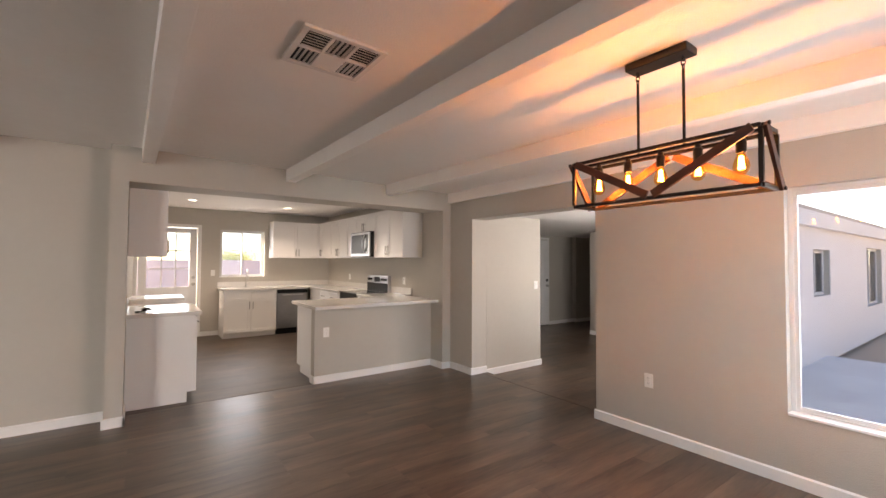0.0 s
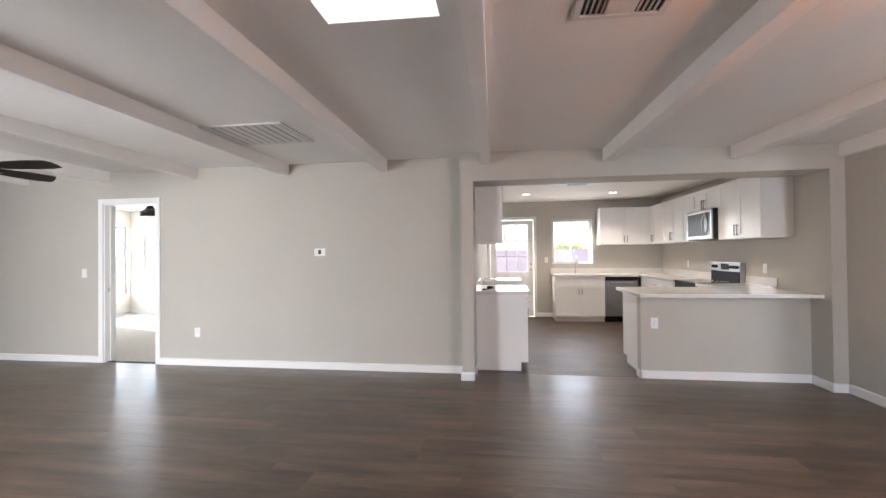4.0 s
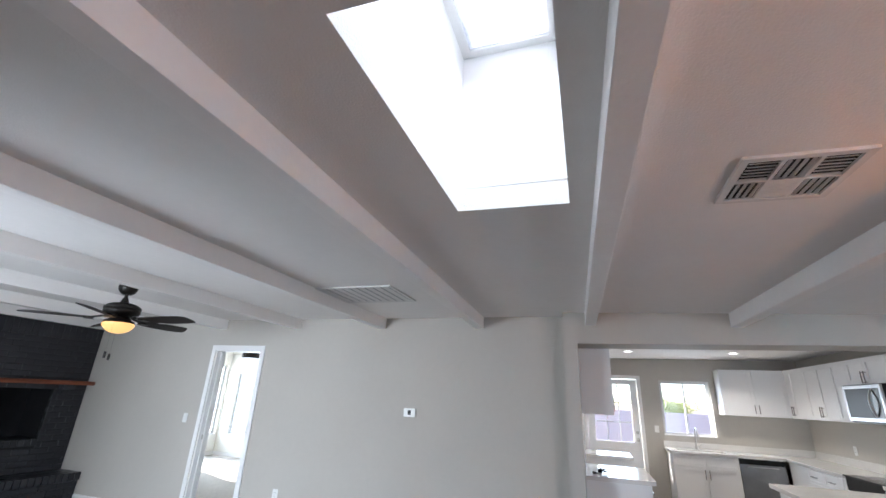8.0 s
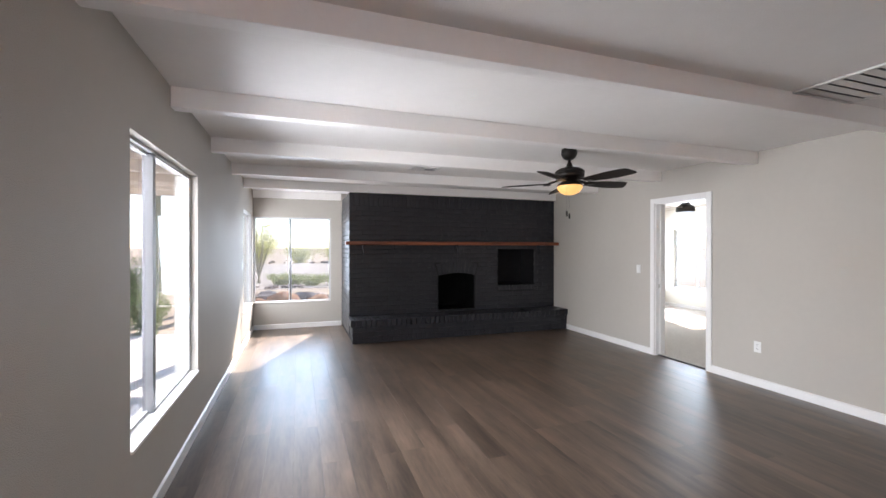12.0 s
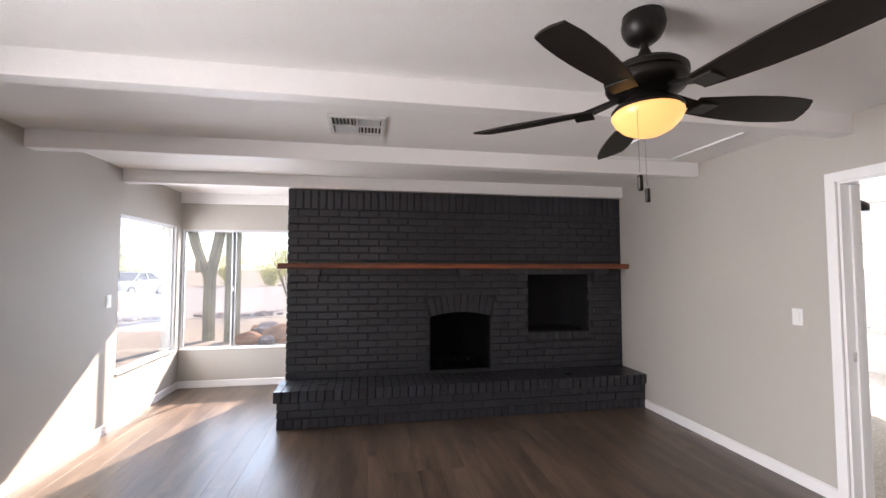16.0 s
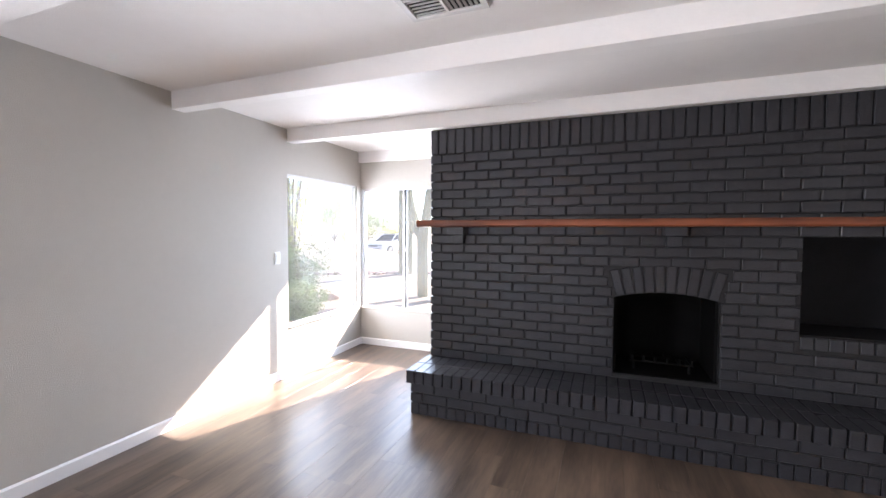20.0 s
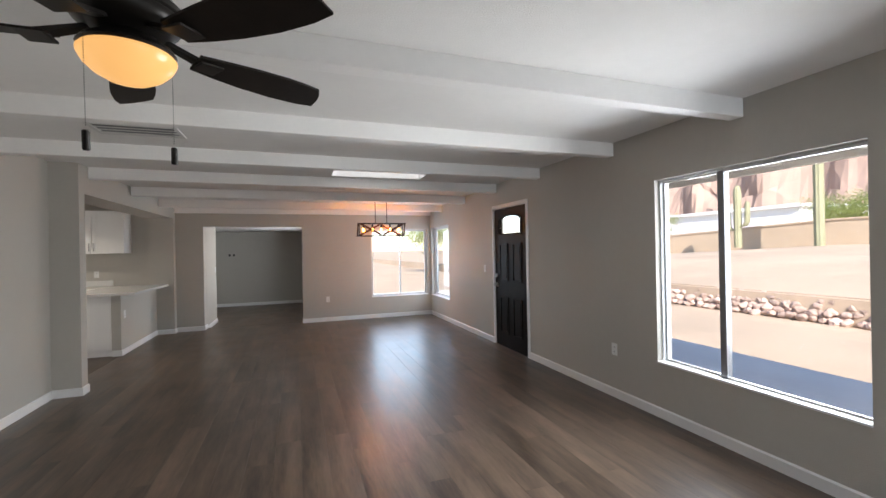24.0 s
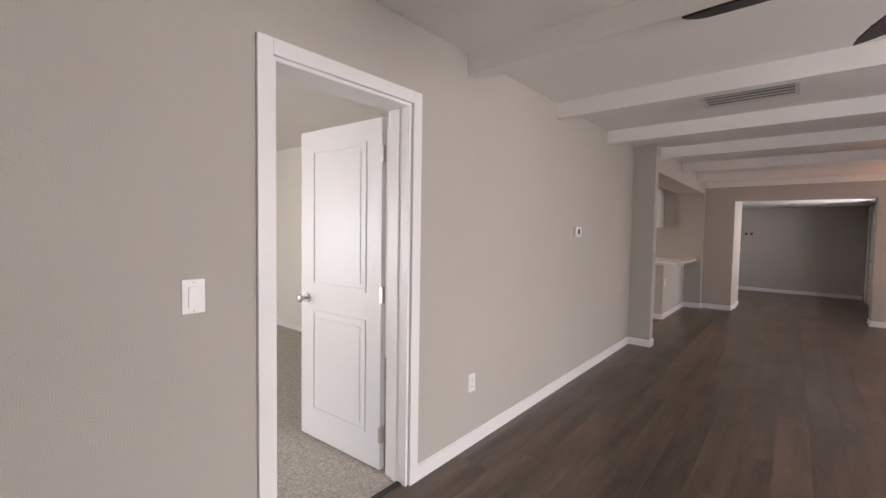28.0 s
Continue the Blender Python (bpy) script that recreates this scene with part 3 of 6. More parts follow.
baseboard([
    (0, D, 0, 0.078, 1, 0), (0, 1.118, 0, B, 1, 0), (0.014, B, 1.51, B, 0, -1),
    (W, 0.552, W, 4.375, -1, 0), (W, 5.258, W, 7.137, -1, 0),
    (5.019, 0.538, W, 0.538, 0, 1), (5.033, 0.393, 5.033, 0.538, -1, 0), (5.019, 0.407, 5.43, 0.407, 0, -1),
    (5.033, D + 0.014, 5.033, -2.991, -1, 0), (5.033, -3.005, 5.30, -3.005, 0, 1),
    (0.014, D, 2.789, D, 0, 1), (4.556, D, 5.019, D, 0, 1), (4.57, D - 0.25, 4.57, D, -1, 0), (2.775, D - 0.25, 2.775, D, 1, 0),
    (KX, -0.93, KX, -0.62, -1, 0),
    (9.5, 3.0, 9.5, 9.0, -1, 0), (5.45, 9.0, 9.486, 9.0, 0, -1), (5.45, 3.0, 9.486, 3.0, 0, 1), (W + T, 3.014, W + T, 4.373, 1, 0), (W + T, 5.26, W + T, 8.986, 1, 0),
])
baseboard([(4.568, -4.43, 4.568, D - 0.25, -1, 0), (4.554, -4.43, 4.70, -4.43, 0, -1), (2.5, HALL_Y, 5.70, HALL_Y, 0, 1), (2.5, -5.94, 2.5, D - 0.25, 1, 0), (5.70, -10.6, 5.70, HALL_Y, 1, 0),
           (7.06, -6.69, 7.06, D - 0.25, -1, 0), (7.06, -8.486, 7.06, -7.60, -1, 0), (6.946, -8.5, 7.06, -8.5, 0, 1), (6.96, -10.6, 6.96, -8.5, -1, 0)], HALL_Z)


# ---- windows and doors ----
def window(name, axis, at, out, u0, u1, z0, z1, label, split=None, sill=True, slider=True, mullion=False, wide=0.012, glass="glass", slim=0.0):
    """A sliding window in a wall whose inner face is axis = at; out: the side on which the street lies (+1 or -1)."""
    w = thing(name, label, "window", kind="structure")
    P = lambda ua, ub, da, db, za, zb: (at + out * da, at + out * db, ua, ub, za, zb) if axis == "x" else (ua, ub, at + out * da, at + out * db, za, zb)
    a, b, f = (slim, slim + 0.06, 0.014) if slim else (0.07, 0.13, 0.026)
    bm = bmesh.new()
    for q in (P(u0, u0 + f, a, b, z0, z1), P(u1 - f, u1, a, b, z0, z1), P(u0 + f, u1 - f, a, b, z0, z0 + f), P(u0 + f, u1 - f, a, b, z1 - f, z1)):
        bx(bm, *q, bevel=0.004)
    part("window_frame", bm, M["vinyl"], w)
    if sill:
        part("window_sill", box(*P(u0 + 0.002, u1 - 0.002, -0.012, a, z0 - 0.0, z0 + 0.016), bevel=0.004), M["trim"], w)
    cuts = [u0 + f, u1 - f] if split is None else [u0 + f, split, u1 - f]
    for k, (ua, ub) in enumerate(zip(cuts, cuts[1:])):
        s = 0.014 if slim else 0.024
        d0, d1 = (a + 0.006, a + 0.030) if k % 2 else (a + 0.032, a + 0.056)
        ua2, ub2 = ua - (wide if k else 0), ub + (wide if k < len(cuts) - 2 else 0)
        bm = bmesh.new()
        for q in (P(ua2, ua2 + s, d0, d1, z0 + f, z1 - f), P(ub2 - s, ub2, d0, d1, z0 + f, z1 - f), P(ua2 + s, ub2 - s, d0, d1, z0 + f, z0 + f + s), P(ua2 + s, ub2 - s, d0, d1, z1 - f - s, z1 - f)):
            bx(bm, *q, bevel=0.003)
        sash = part("sash", bm, M["vinyl"], w)
        p = part("pane", box(*P(ua2 + s, ub2 - s, (d0 + d1) / 2 - 0.003, (d0 + d1) / 2 + 0.003, z0 + f + s, z1 - f - s)), M[glass], sash)
        p.visible_shadow = False
    if mullion:
        # mullion coloured dark for the shade on its room side
        part("mullion", box(*P(split - 0.024, split + 0.024, a + 0.003, a + 0.059, z0 + f, z1 - f), bevel=0.003), M["mullion"], w, "mullion coloured grey for its backlit shade")
    elif split is not None and slider:
        part("latch", box(*P(split - 0.012, split + 0.012, a - 0.012, a + 0.006, (z0 + z1) / 2 - 0.03, (z0 + z1) / 2 + 0.03), bevel=0.003), M["vinyl"], w)
    return w


window("window_1", "x", 0.0, -1, *WIN_FRONT, "white framed window with dark mullion looking onto the porch", 3.72, mullion=True, slim=0.05)
window("window_2", "x", 0.0, -1, *WIN_CORNER, "white framed fixed corner window onto the desert yard", glass="dusty_glass", slim=0.016)
window("window_3", "y", B, 1, *WIN_BACK, "white framed sliding corner window beside the fireplace", 0.612, wide=0.022, glass="dusty_glass", slim=0.016)
window("window_4", "y", D, -1, *WIN_DIN, "white framed sliding corner window in the dining wall", 0.70)
window("window_5", "x", 0.0, -1, *WIN_DIN_SIDE, "white framed fixed corner window in the dining area")
window("window_6", "x", KX, 1, *KWIN, "white framed sliding window over the kitchen sink", -1.34)
window("window_7", "x", 9.5, 1, *BWIN, "white framed sliding bedroom window", 8.1, glass="dusty_glass")
window("window_8", "y", 9.0, 1, *BWIN2, "white framed bedroom window letting in sunlight", 8.9)
window("window_10", "x", 2.5, -1, -5.4, -4.0, 0.95, 1.9, "white framed sliding window lighting the next room", -4.7)
window("window_9", "x", 2.5, -1, -8.91, -7.93, 0.93, 1.66, "white framed sliding window in the side wing", -8.42)
window("window_11", "x", 2.5, -1, -13.3, -11.7, 0.56, 1.77, "white framed sliding window far along the side wing", -12.5)


def casing(axis, at, side, u0, u1, ztop, parent, width=0.062, proud=0.016):
    """Flat trim round a door opening on one face of a wall; side: +1 or -1 along the axis."""
    P = lambda ua, ub, za, zb: (at, at + side * proud, ua, ub, za, zb) if axis == "x" else (ua, ub, at, at + side * proud, za, zb)
    for q in (P(u0 - width, u0, 0, ztop + width), P(u1, u1 + width, 0, ztop + width), P(u0, u1, ztop, ztop + width)):
        part("casing", box(*q, bevel=0.004), M["trim"], parent)


def jamb(axis, at, depth, u0, u1, ztop, parent, t=0.018):
    P = lambda ua, ub, za, zb: (at, at + depth, ua, ub, za, zb) if axis == "x" else (ua, ub, at, at + depth, za, zb)
    for q in (P(u0, u0 + t, 0, ztop), P(u1 - t, u1, 0, ztop), P(u0 + t, u1 - t, ztop - t, ztop)):
        part("jamb", box(*q), M["trim"], parent)


def raised_panel(bm, x0, x1, z0, z1, y, side, depth=0.007, arch=0.0):
    """A moulded panel on a leaf that lies in the xz plane at y, standing out by side."""
    m = 0.022
    for q in ((x0, x0 + m, z0, z1), (x1 - m, x1, z0, z1), (x0 + m, x1 - m, z0, z0 + m), (x0 + m, x1 - m, z1 - m, z1)):
        bx(bm, q[0], q[1], y, y + side * depth, q[2], q[3], bevel=0.003)
    bx(bm, x0 + m + 0.025, x1 - m - 0.025, y, y + side * depth * 0.6, z0 + m + 0.025, z1 - m - 0.025, bevel=0.003)


def knob(parent, x, z, y, side, mat):
    bm = bmesh.new()
    rod(bm, (x, y, z), (x, y + side * 0.008, z), 0.032, 20)
    rod(bm, (x, y + side * 0.008, z), (x, y + side * 0.04, z), 0.011, 12)
    lathe_bm = bmesh.new()
    lathe(lathe_bm, [(0.0, 0.0), (0.018, 0.002), (0.027, 0.012), (0.025, 0.024), (0.014, 0.030), (0.0, 0.031)], 18)
    bmesh.ops.transform(lathe_bm, matrix=Matrix.Translation((x, y + side * 0.036, z)) @ Matrix.Rotation(radians(-90 * side), 4, "X"), verts=lathe_bm.verts)
    me = bpy.data.meshes.new("tmp")
    lathe_bm.to_mesh(me)
    lathe_bm.free()
    bm.from_mesh(me)
    bpy.data.meshes.remove(me)
    part("door_handle", bm, mat, parent, "round metal door knob", True)


# front entry door, closed, with an arched light
d = thing("door_1", "black-brown panelled front door with arched glass light, closed", "door", pose(0, 1.066, 0, 0, 0, -90), kind="structure")
# local x runs along -y of the room, local y points into the room
LW, DT = 0.953, 2.048
GX0, GX1, GZ0, GZ1, GR = 0.155, LW - 0.150, 1.665, 1.865, 0.075   # the arched light: sides, foot, springing, rise
arch_of = lambda x: GZ1 + GR * math.sqrt(max(0.0, 1 - ((x - (GX0 + GX1) / 2) / ((GX1 - GX0) / 2)) ** 2))
bm = bmesh.new()
bx(bm, 0.003, LW, -0.055, -0.01, 0.004, GZ0, bevel=0.002)
bx(bm, 0.003, GX0, -0.055, -0.01, GZ0, DT)
bx(bm, GX1, LW, -0.055, -0.01, GZ0, DT)
N = 14
xs = [GX0 + (GX1 - GX0) * i / N for i in range(N + 1)]
for xa, xb in zip(xs, xs[1:]):
    bx(bm, xa, xb, -0.055, -0.01, arch_of((xa + xb) / 2), DT)
leaf = part("leaf", bm, M["black_door"], d)
for a0, a1, b0, b1 in ((0.15, 0.40, 0.98, 1.53), (0.54, 0.79, 0.98, 1.53), (0.15, 0.40, 0.20, 0.74), (0.54, 0.79, 0.20, 0.74)):
    bm = bmesh.new()
    raised_panel(bm, a0, a1, b0, b1, -0.01, 1, 0.011)
    part("panel_moulding", bm, M["black_door"], d)
bm = bmesh.new()
for xa, xb in zip(xs, xs[1:]):
    rod(bm, (xa, -0.006, arch_of(xa)), (xb, -0.006, arch_of(xb)), 0.014, 8)
for a, b in (((GX0, GZ0), (GX1, GZ0)), ((GX0, GZ0), (GX0, GZ1)), ((GX1, GZ0), (GX1, GZ1))):
    rod(bm, (a[0], -0.006, a[1]), (b[0], -0.006, b[1]), 0.014, 8)
part("light_moulding", bm, M["black_door"], d)
p = part("pane", box(GX0 - 0.01, GX1 + 0.01, -0.038, -0.030, GZ0 - 0.01, GZ1 + GR + 0.01), M["glass"], d, "arched glass pane")
p.visible_shadow = False
bm = bmesh.new()
for x in (0.37, 0.58):
    rod(bm, (x, -0.026, GZ0), (x, -0.026, arch_of(x)), 0.004, 6)
rod(bm, (GX0, -0.026, 1.76), (GX1, -0.026, 1.76), 0.004, 6)
part("glazing_bar", bm, M["nickel"], d)
knob(d, LW - 0.065, 0.91, -0.01, 1, M["nickel"])
bm = bmesh.new()
rod(bm, (LW - 0.065, -0.01, 1.05), (LW - 0.065, 0.008, 1.05), 0.028, 18)
bx(bm, LW - 0.078, LW - 0.052, 0.008, 0.024, 1.046, 1.054)
part("deadbolt", bm, M["nickel"], d)
for z in (0.25, 1.05, 1.85):
    part("hinge", box(-0.007, 0.006, -0.014, -0.002, z - 0.05, z + 0.05), M["nickel"], d)
fr = thing("trim", "white painted casing and jamb of the front door", "trim", kind="structure")
for q in ((0.078, 0.102, 0, 2.11), (1.073, 1.118, 0, 2.11), (0.102, 1.073, 2.062, 2.11)):
    part("casing", box(0.0, 0.016, *q, bevel=0.004), M["trim"], fr)
jamb("x", -0.001, -T, 0.098, 1.078, 2.064, fr, 0.011)
part("threshold", box(-T, 0.0, 0.11, 1.066, -0.01, 0.003), M["slot"], fr)


def panel_door(name, m, width, label, mat, knob_x, knob_z=0.93):
    """A white two-panel leaf; local x from the hinge, y its thickness."""
    d = thing(name, label, "door", m, kind="structure")
    part("leaf", box(0.0, width, -0.035, 0.0, 0.018, 2.0, bevel=0.002), mat, d)
    for y, s in ((0.0, 1), (-0.035, -1)):
        bm = bmesh.new()
        raised_panel(bm, 0.12, width - 0.12, 0.20, 0.86, y, s)
        raised_panel(bm, 0.12, width - 0.12, 1.02, 1.88, y, s)
        part("panel_moulding", bm, mat, d)
        knob(d, knob_x, knob_z, y, s, M["nickel"])
    for z in (0.22, 1.02, 1.8):
        part("hinge", box(-0.012, 0.012, -0.02, 0.002, z - 0.045, z + 0.045), M["nickel"], d)
    return d


panel_door("door_2", pose(5.487, 4.462, 0, 0, 0, 3), 0.745, "white two-panel bedroom door standing open on beige carpet", M["white_door"], 0.685)
fr = thing("trim", "white painted casing and jamb of the bedroom door", "trim", kind="structure")
casing("x", W, -1, 4.435, 5.198, 2.041, fr)
casing("x", W + T, 1, 4.435, 5.198, 2.041, fr)
jamb("x", W + 0.001, T - 0.002, 4.435, 5.198, 2.043, fr)
bm = bmesh.new()
for u in (4.453, 5.168):
    bx(bm, W + 0.07, W + 0.10, u, u + 0.012, 0, 2.019)
part("door_stop", bm, M["trim"], fr)
part("strike_plate", box(W + 0.045, W + 0.068, 5.1765, 5.1795, 0.90, 0.96), M["nickel"], fr)
part("threshold", box(W + 0.03, W + 0.062, 4.454, 5.179, 0.0, 0.010, bevel=0.003), M["slot"], fr)

panel_door("door_3", pose(2.47, -6.02, HALL_Z, 0, 0, -90), 0.72, "white panelled door in the next room, closed", M["white_door"], 0.07)
fr = thing("trim", "white painted casing of the next room's side door", "trim", kind="structure")
casing("x", 2.5, 1, -6.75, -6.0, 2.0, fr, 0.05)
hd = panel_door("door_4", pose(7.055, -6.74, HALL_Z, 0, 0, -90), 0.80, "white door at the end of the next room, closed, with dark locks", M["white_door"], 0.735)
bm = bmesh.new()
rod(bm, (0.735, -0.035, 1.06), (0.735, -0.058, 1.06), 0.029, 18)
part("deadbolt", bm, M["slot"], hd, "black deadbolt")
part("sweep", box(0.005, 0.795, -0.042, 0.0, 0.002, 0.017), M["slot"], hd, "black rubber sweep")
fr = thing("trim", "white painted casing of the far door in the next room", "trim", pose(0, 0, HALL_Z), kind="structure")
casing("x", 7.06, -1, -7.55, -6.73, 2.02, fr, 0.05)


# ---- fireplace ----
fp = thing("fireplace", "charcoal painted brick fireplace with raised hearth and arched firebox", "fireplace")
FX0, FX1 = 1.512, W - 0.002
HZ = 0.355                      # top of the hearth
HY = 7.137                      # face of the hearth
FB = (3.0, 3.68, 0.385, 0.962)  # firebox
NI = (4.125, 4.87, 0.77, 1.418)   # log niche
JOINT = 0.012                   # depth of the joints
TOP = BEAM_Z - 0.001            # the brick ends under the beam


def mass(name, boxes, mat, parent):
    bm = bmesh.new()
    for q in boxes:
        bx(bm, *q)
    return part(name, bm, mat, parent)


yb = F + JOINT
core = [(FX0 + JOINT, FB[0], yb, B - 0.002, 0, TOP), (FB[1], NI[0], yb, B - 0.002, 0, TOP), (NI[1], FX1, yb, B - 0.002, 0, TOP),
        (NI[0], NI[1], yb, B - 0.002, 0, NI[2]), (NI[0], NI[1], yb, B - 0.002, NI[3], TOP), (NI[0], NI[1], F + 0.5, B - 0.002, NI[2], NI[3]),
        (FB[0], FB[1], yb, B - 0.002, 0, FB[2]), (FB[0], FB[1], F + 0.55, B - 0.002, FB[2], 1.03), (FB[0], FB[1], yb, B - 0.002, 1.03, TOP)]
for q in core:
    mass("mortar_core", [q], M["mortar"], fp)
mass("hearth_core", [(FX0 + JOINT, FX1, HY + JOINT, yb, 0, HZ - 0.002)], M["mortar"], fp)
# firebox lining and arch filling
for q in ((FB[0] - 0.001, FB[0] + 0.02, F + 0.06, F + 0.55, FB[2], 1.03), (FB[1] - 0.02, FB[1] + 0.001, F + 0.06, F + 0.55, FB[2], 1.03), (FB[0] + 0.02, FB[1] - 0.02, F + 0.53, F + 0.551, FB[2], 1.03), (FB[0], FB[1], F + 0.03, F + 0.55, FB[2] - 0.002, FB[2] + 0.006), (FB[0], FB[1], F + 0.09, F + 0.55, 1.01, 1.032)):
    part("firebox_panel", box(*q), M["soot"], fp)
# Thin sheets added over the niche's brick inside, coloured for its shade.
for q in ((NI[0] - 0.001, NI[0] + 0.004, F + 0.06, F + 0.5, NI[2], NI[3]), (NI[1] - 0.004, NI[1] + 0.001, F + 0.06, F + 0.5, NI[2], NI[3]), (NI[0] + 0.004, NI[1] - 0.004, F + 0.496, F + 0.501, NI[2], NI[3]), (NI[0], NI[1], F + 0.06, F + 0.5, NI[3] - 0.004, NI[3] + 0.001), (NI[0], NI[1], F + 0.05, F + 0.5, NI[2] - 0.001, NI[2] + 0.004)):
    part("niche_shade_panel", box(*q), M["niche"], fp)
bm = bmesh.new()
NA = 18
cxa, half = (FB[0] + FB[1]) / 2, (FB[1] - FB[0]) / 2
rise = 0.048
R_ARCH = (half * half + rise * rise) / (2 * rise)
arch_z = lambda x: FB[3] - (R_ARCH - rise) + math.sqrt(R_ARCH * R_ARCH - (x - cxa) ** 2)
rows_a = []
for i in range(NA + 1):
    xa = FB[0] + 2 * half * i / NA
    rows_a.append([bm.verts.new((xa, yy, zz)) for yy, zz in ((F + 0.006, arch_z(xa)), (F + 0.09, arch_z(xa)), (F + 0.09, 1.033), (F + 0.006, 1.033))])
for p, q in zip(rows_a, rows_a[1:]):
    for j in range(4):
        bm.faces.new((p[j], p[(j + 1) % 4], q[(j + 1) % 4], q[j]))
bm.faces.new(rows_a[0]), bm.faces.new(list(reversed(rows_a[-1])))
bmesh.ops.recalc_face_normals(bm, faces=bm.faces)
part("arch_filling", bm, M["mortar"], fp)

BL, BH, PX, PZ = 0.1975, 0.0662, 0.2075, 0.0762
brick_meshes = {}


def brick_mesh(l, d, h, key):
    """A brick with slightly rounded, uneven edges, in five sorts for each size."""
    k = (round(l, 3), round(d, 3), round(h, 3), key)
    if k not in brick_meshes:
        rnd = random.Random(hash(k[:3]) % 1000 + key)
        bm = bmesh.new()
        bx(bm, -l / 2, l / 2, 0, d, -h / 2, h / 2)
        front = [e for e in bm.edges if all(v.co.y < 1e-5 for v in e.verts)]
        bmesh.ops.bevel(bm, geom=front, offset=0.004, segments=1, affect="EDGES")
        for v in bm.verts:
            v.co += Vector((rnd.uniform(-1, 1) * 0.0012, rnd.uniform(-1, 1) * 0.0012, rnd.uniform(-1, 1) * 0.0012))
        brick_meshes[k] = mesh_of("brick", bm, M["brick"])
    return brick_meshes[k]


rb = random.Random(5)
placed = []          # (length, height, centre x, y, z, turn about z, extra matrix)


def put_brick(name, l, d, h, m, parent):
    ob = new(name, brick_mesh(l, d, h, rb.randrange(4)))
    ob.parent = parent
    ob.matrix_basis = m @ pose(0, rb.uniform(-0.0015, 0.0015), 0, rb.uniform(-0.5, 0.5), rb.uniform(-0.3, 0.3), rb.uniform(-0.5, 0.5))


def clear(x0, x1, z0, z1):
    """Whether a brick stays off the openings, the arch and the top course; otherwise the free spans."""
    spans = [(x0, x1)]
    cuts = []
    if z1 > FB[2] and z0 < 1.19:
        zr = min(1.0, max(0.0, (z0 + 0.03 - FB[3]) / 0.22))
        grow = 0.006 + (0.075 * zr if z0 > FB[3] - 0.02 else 0)
        cuts.append((FB[0] - grow, FB[1] + grow))
    if z1 > NI[2] + 0.01 and z0 < NI[3] - 0.01:
        cuts.append((NI[0] - 0.004, NI[1] + 0.004))
    if z1 > NI[2] - 0.09 and z0 < NI[2] - 0.01:
        cuts.append((NI[0] - 0.004, NI[1] + 0.004))
    for a, b in cuts:
        out = []
        for p, q in spans:
            if p < a:
                out.append((p, min(q, a)))
            if q > b:
                out.append((max(p, b), q))
        spans = out
    return [(p, q) for p, q in spans if q - p > 0.025]


courses = 23
for c in range(courses):
    z0 = HZ + 0.004 + c * PZ
    x = FX0 - (0.0 if c % 2 else PX / 2)
    while x < FX1 - 0.02:
        a, b = max(x, FX0), min(x + BL, FX1)
        if b - a > 0.03:
            for p, q in clear(a, b, z0, z0 + BH):
                l = q - p
                l = BL if l > BL - 0.004 else max(0.03, round(l / 0.02) * 0.02)
                put_brick("brick", l, 0.05, BH, Matrix.Translation(((p + q) / 2, F, z0 + BH / 2)), fp)
        x += PX
top0 = HZ + 0.004 + courses * PZ
sh = TOP - top0 - 0.004
n = int((FX1 - FX0) / 0.0765)
for i in range(n):
    put_brick("soldier_brick", 0.067, 0.05, sh, Matrix.Translation((FX0 + 0.034 + i * (FX1 - FX0 - 0.068) / (n - 1), F, top0 + sh / 2)), fp)
# arch of bricks on edge
for i in range(10):
    a = -1 + 2 * (i + 0.5) / 10
    xm = cxa + a * half * 0.965
    ang = math.degrees(math.asin((xm - cxa) / R_ARCH)) * 1.05
    put_brick("arch_brick", 0.060, 0.06, 0.195, Matrix.Translation((xm + math.sin(radians(ang)) * 0.10, F - 0.002, arch_z(xm) + 0.100)) @ Matrix.Rotation(radians(ang), 4, "Y"), fp)
# row of brick ends under the niche
for i in range(10):
    put_brick("sill_brick", 0.066, 0.05, 0.078, Matrix.Translation((NI[0] + 0.0375 + i * 0.075, F - 0.002, NI[2] - 0.043)), fp)
# hearth: bricks laid on edge over the top, nosing proud of the face, two courses below
n = int((FX1 - FX0 + 0.03) / 0.0765)
for i in range(n):
    xm = FX0 - 0.028 + 0.034 + i * (FX1 - FX0 + 0.028 - 0.068) / (n - 1)
    put_brick("hearth_cap_brick", 0.067, 0.215, 0.10, Matrix.Translation((xm, HY - 0.028, HZ - 0.05)), fp)
    put_brick("hearth_top_brick", 0.067, 0.20, 0.05, Matrix.Translation((xm, HY + 0.196, HZ - 0.025)), fp)
n = int((FX1 - FX0) / 0.0765)
for i in range(n):
    put_brick("hearth_foot_brick", 0.067, 0.05, 0.090, Matrix.Translation((FX0 + 0.034 + i * (FX1 - FX0 - 0.068) / (n - 1), HY, 0.049)), fp)
for c in range(2):
    z0 = 0.104 + c * 0.0765
    x = FX0 - (0.0 if c % 2 else PX / 2)
    while x < FX1 - 0.02:
        a, b = max(x, FX0), min(x + BL, FX1)
        if b - a > 0.03:
            l = b - a
            l = BL if l > BL - 0.004 else max(0.03, round(l / 0.02) * 0.02)
            put_brick("hearth_brick", l, 0.05, BH, Matrix.Translation(((a + b) / 2, HY, z0 + BH / 2)), fp)
        x += PX
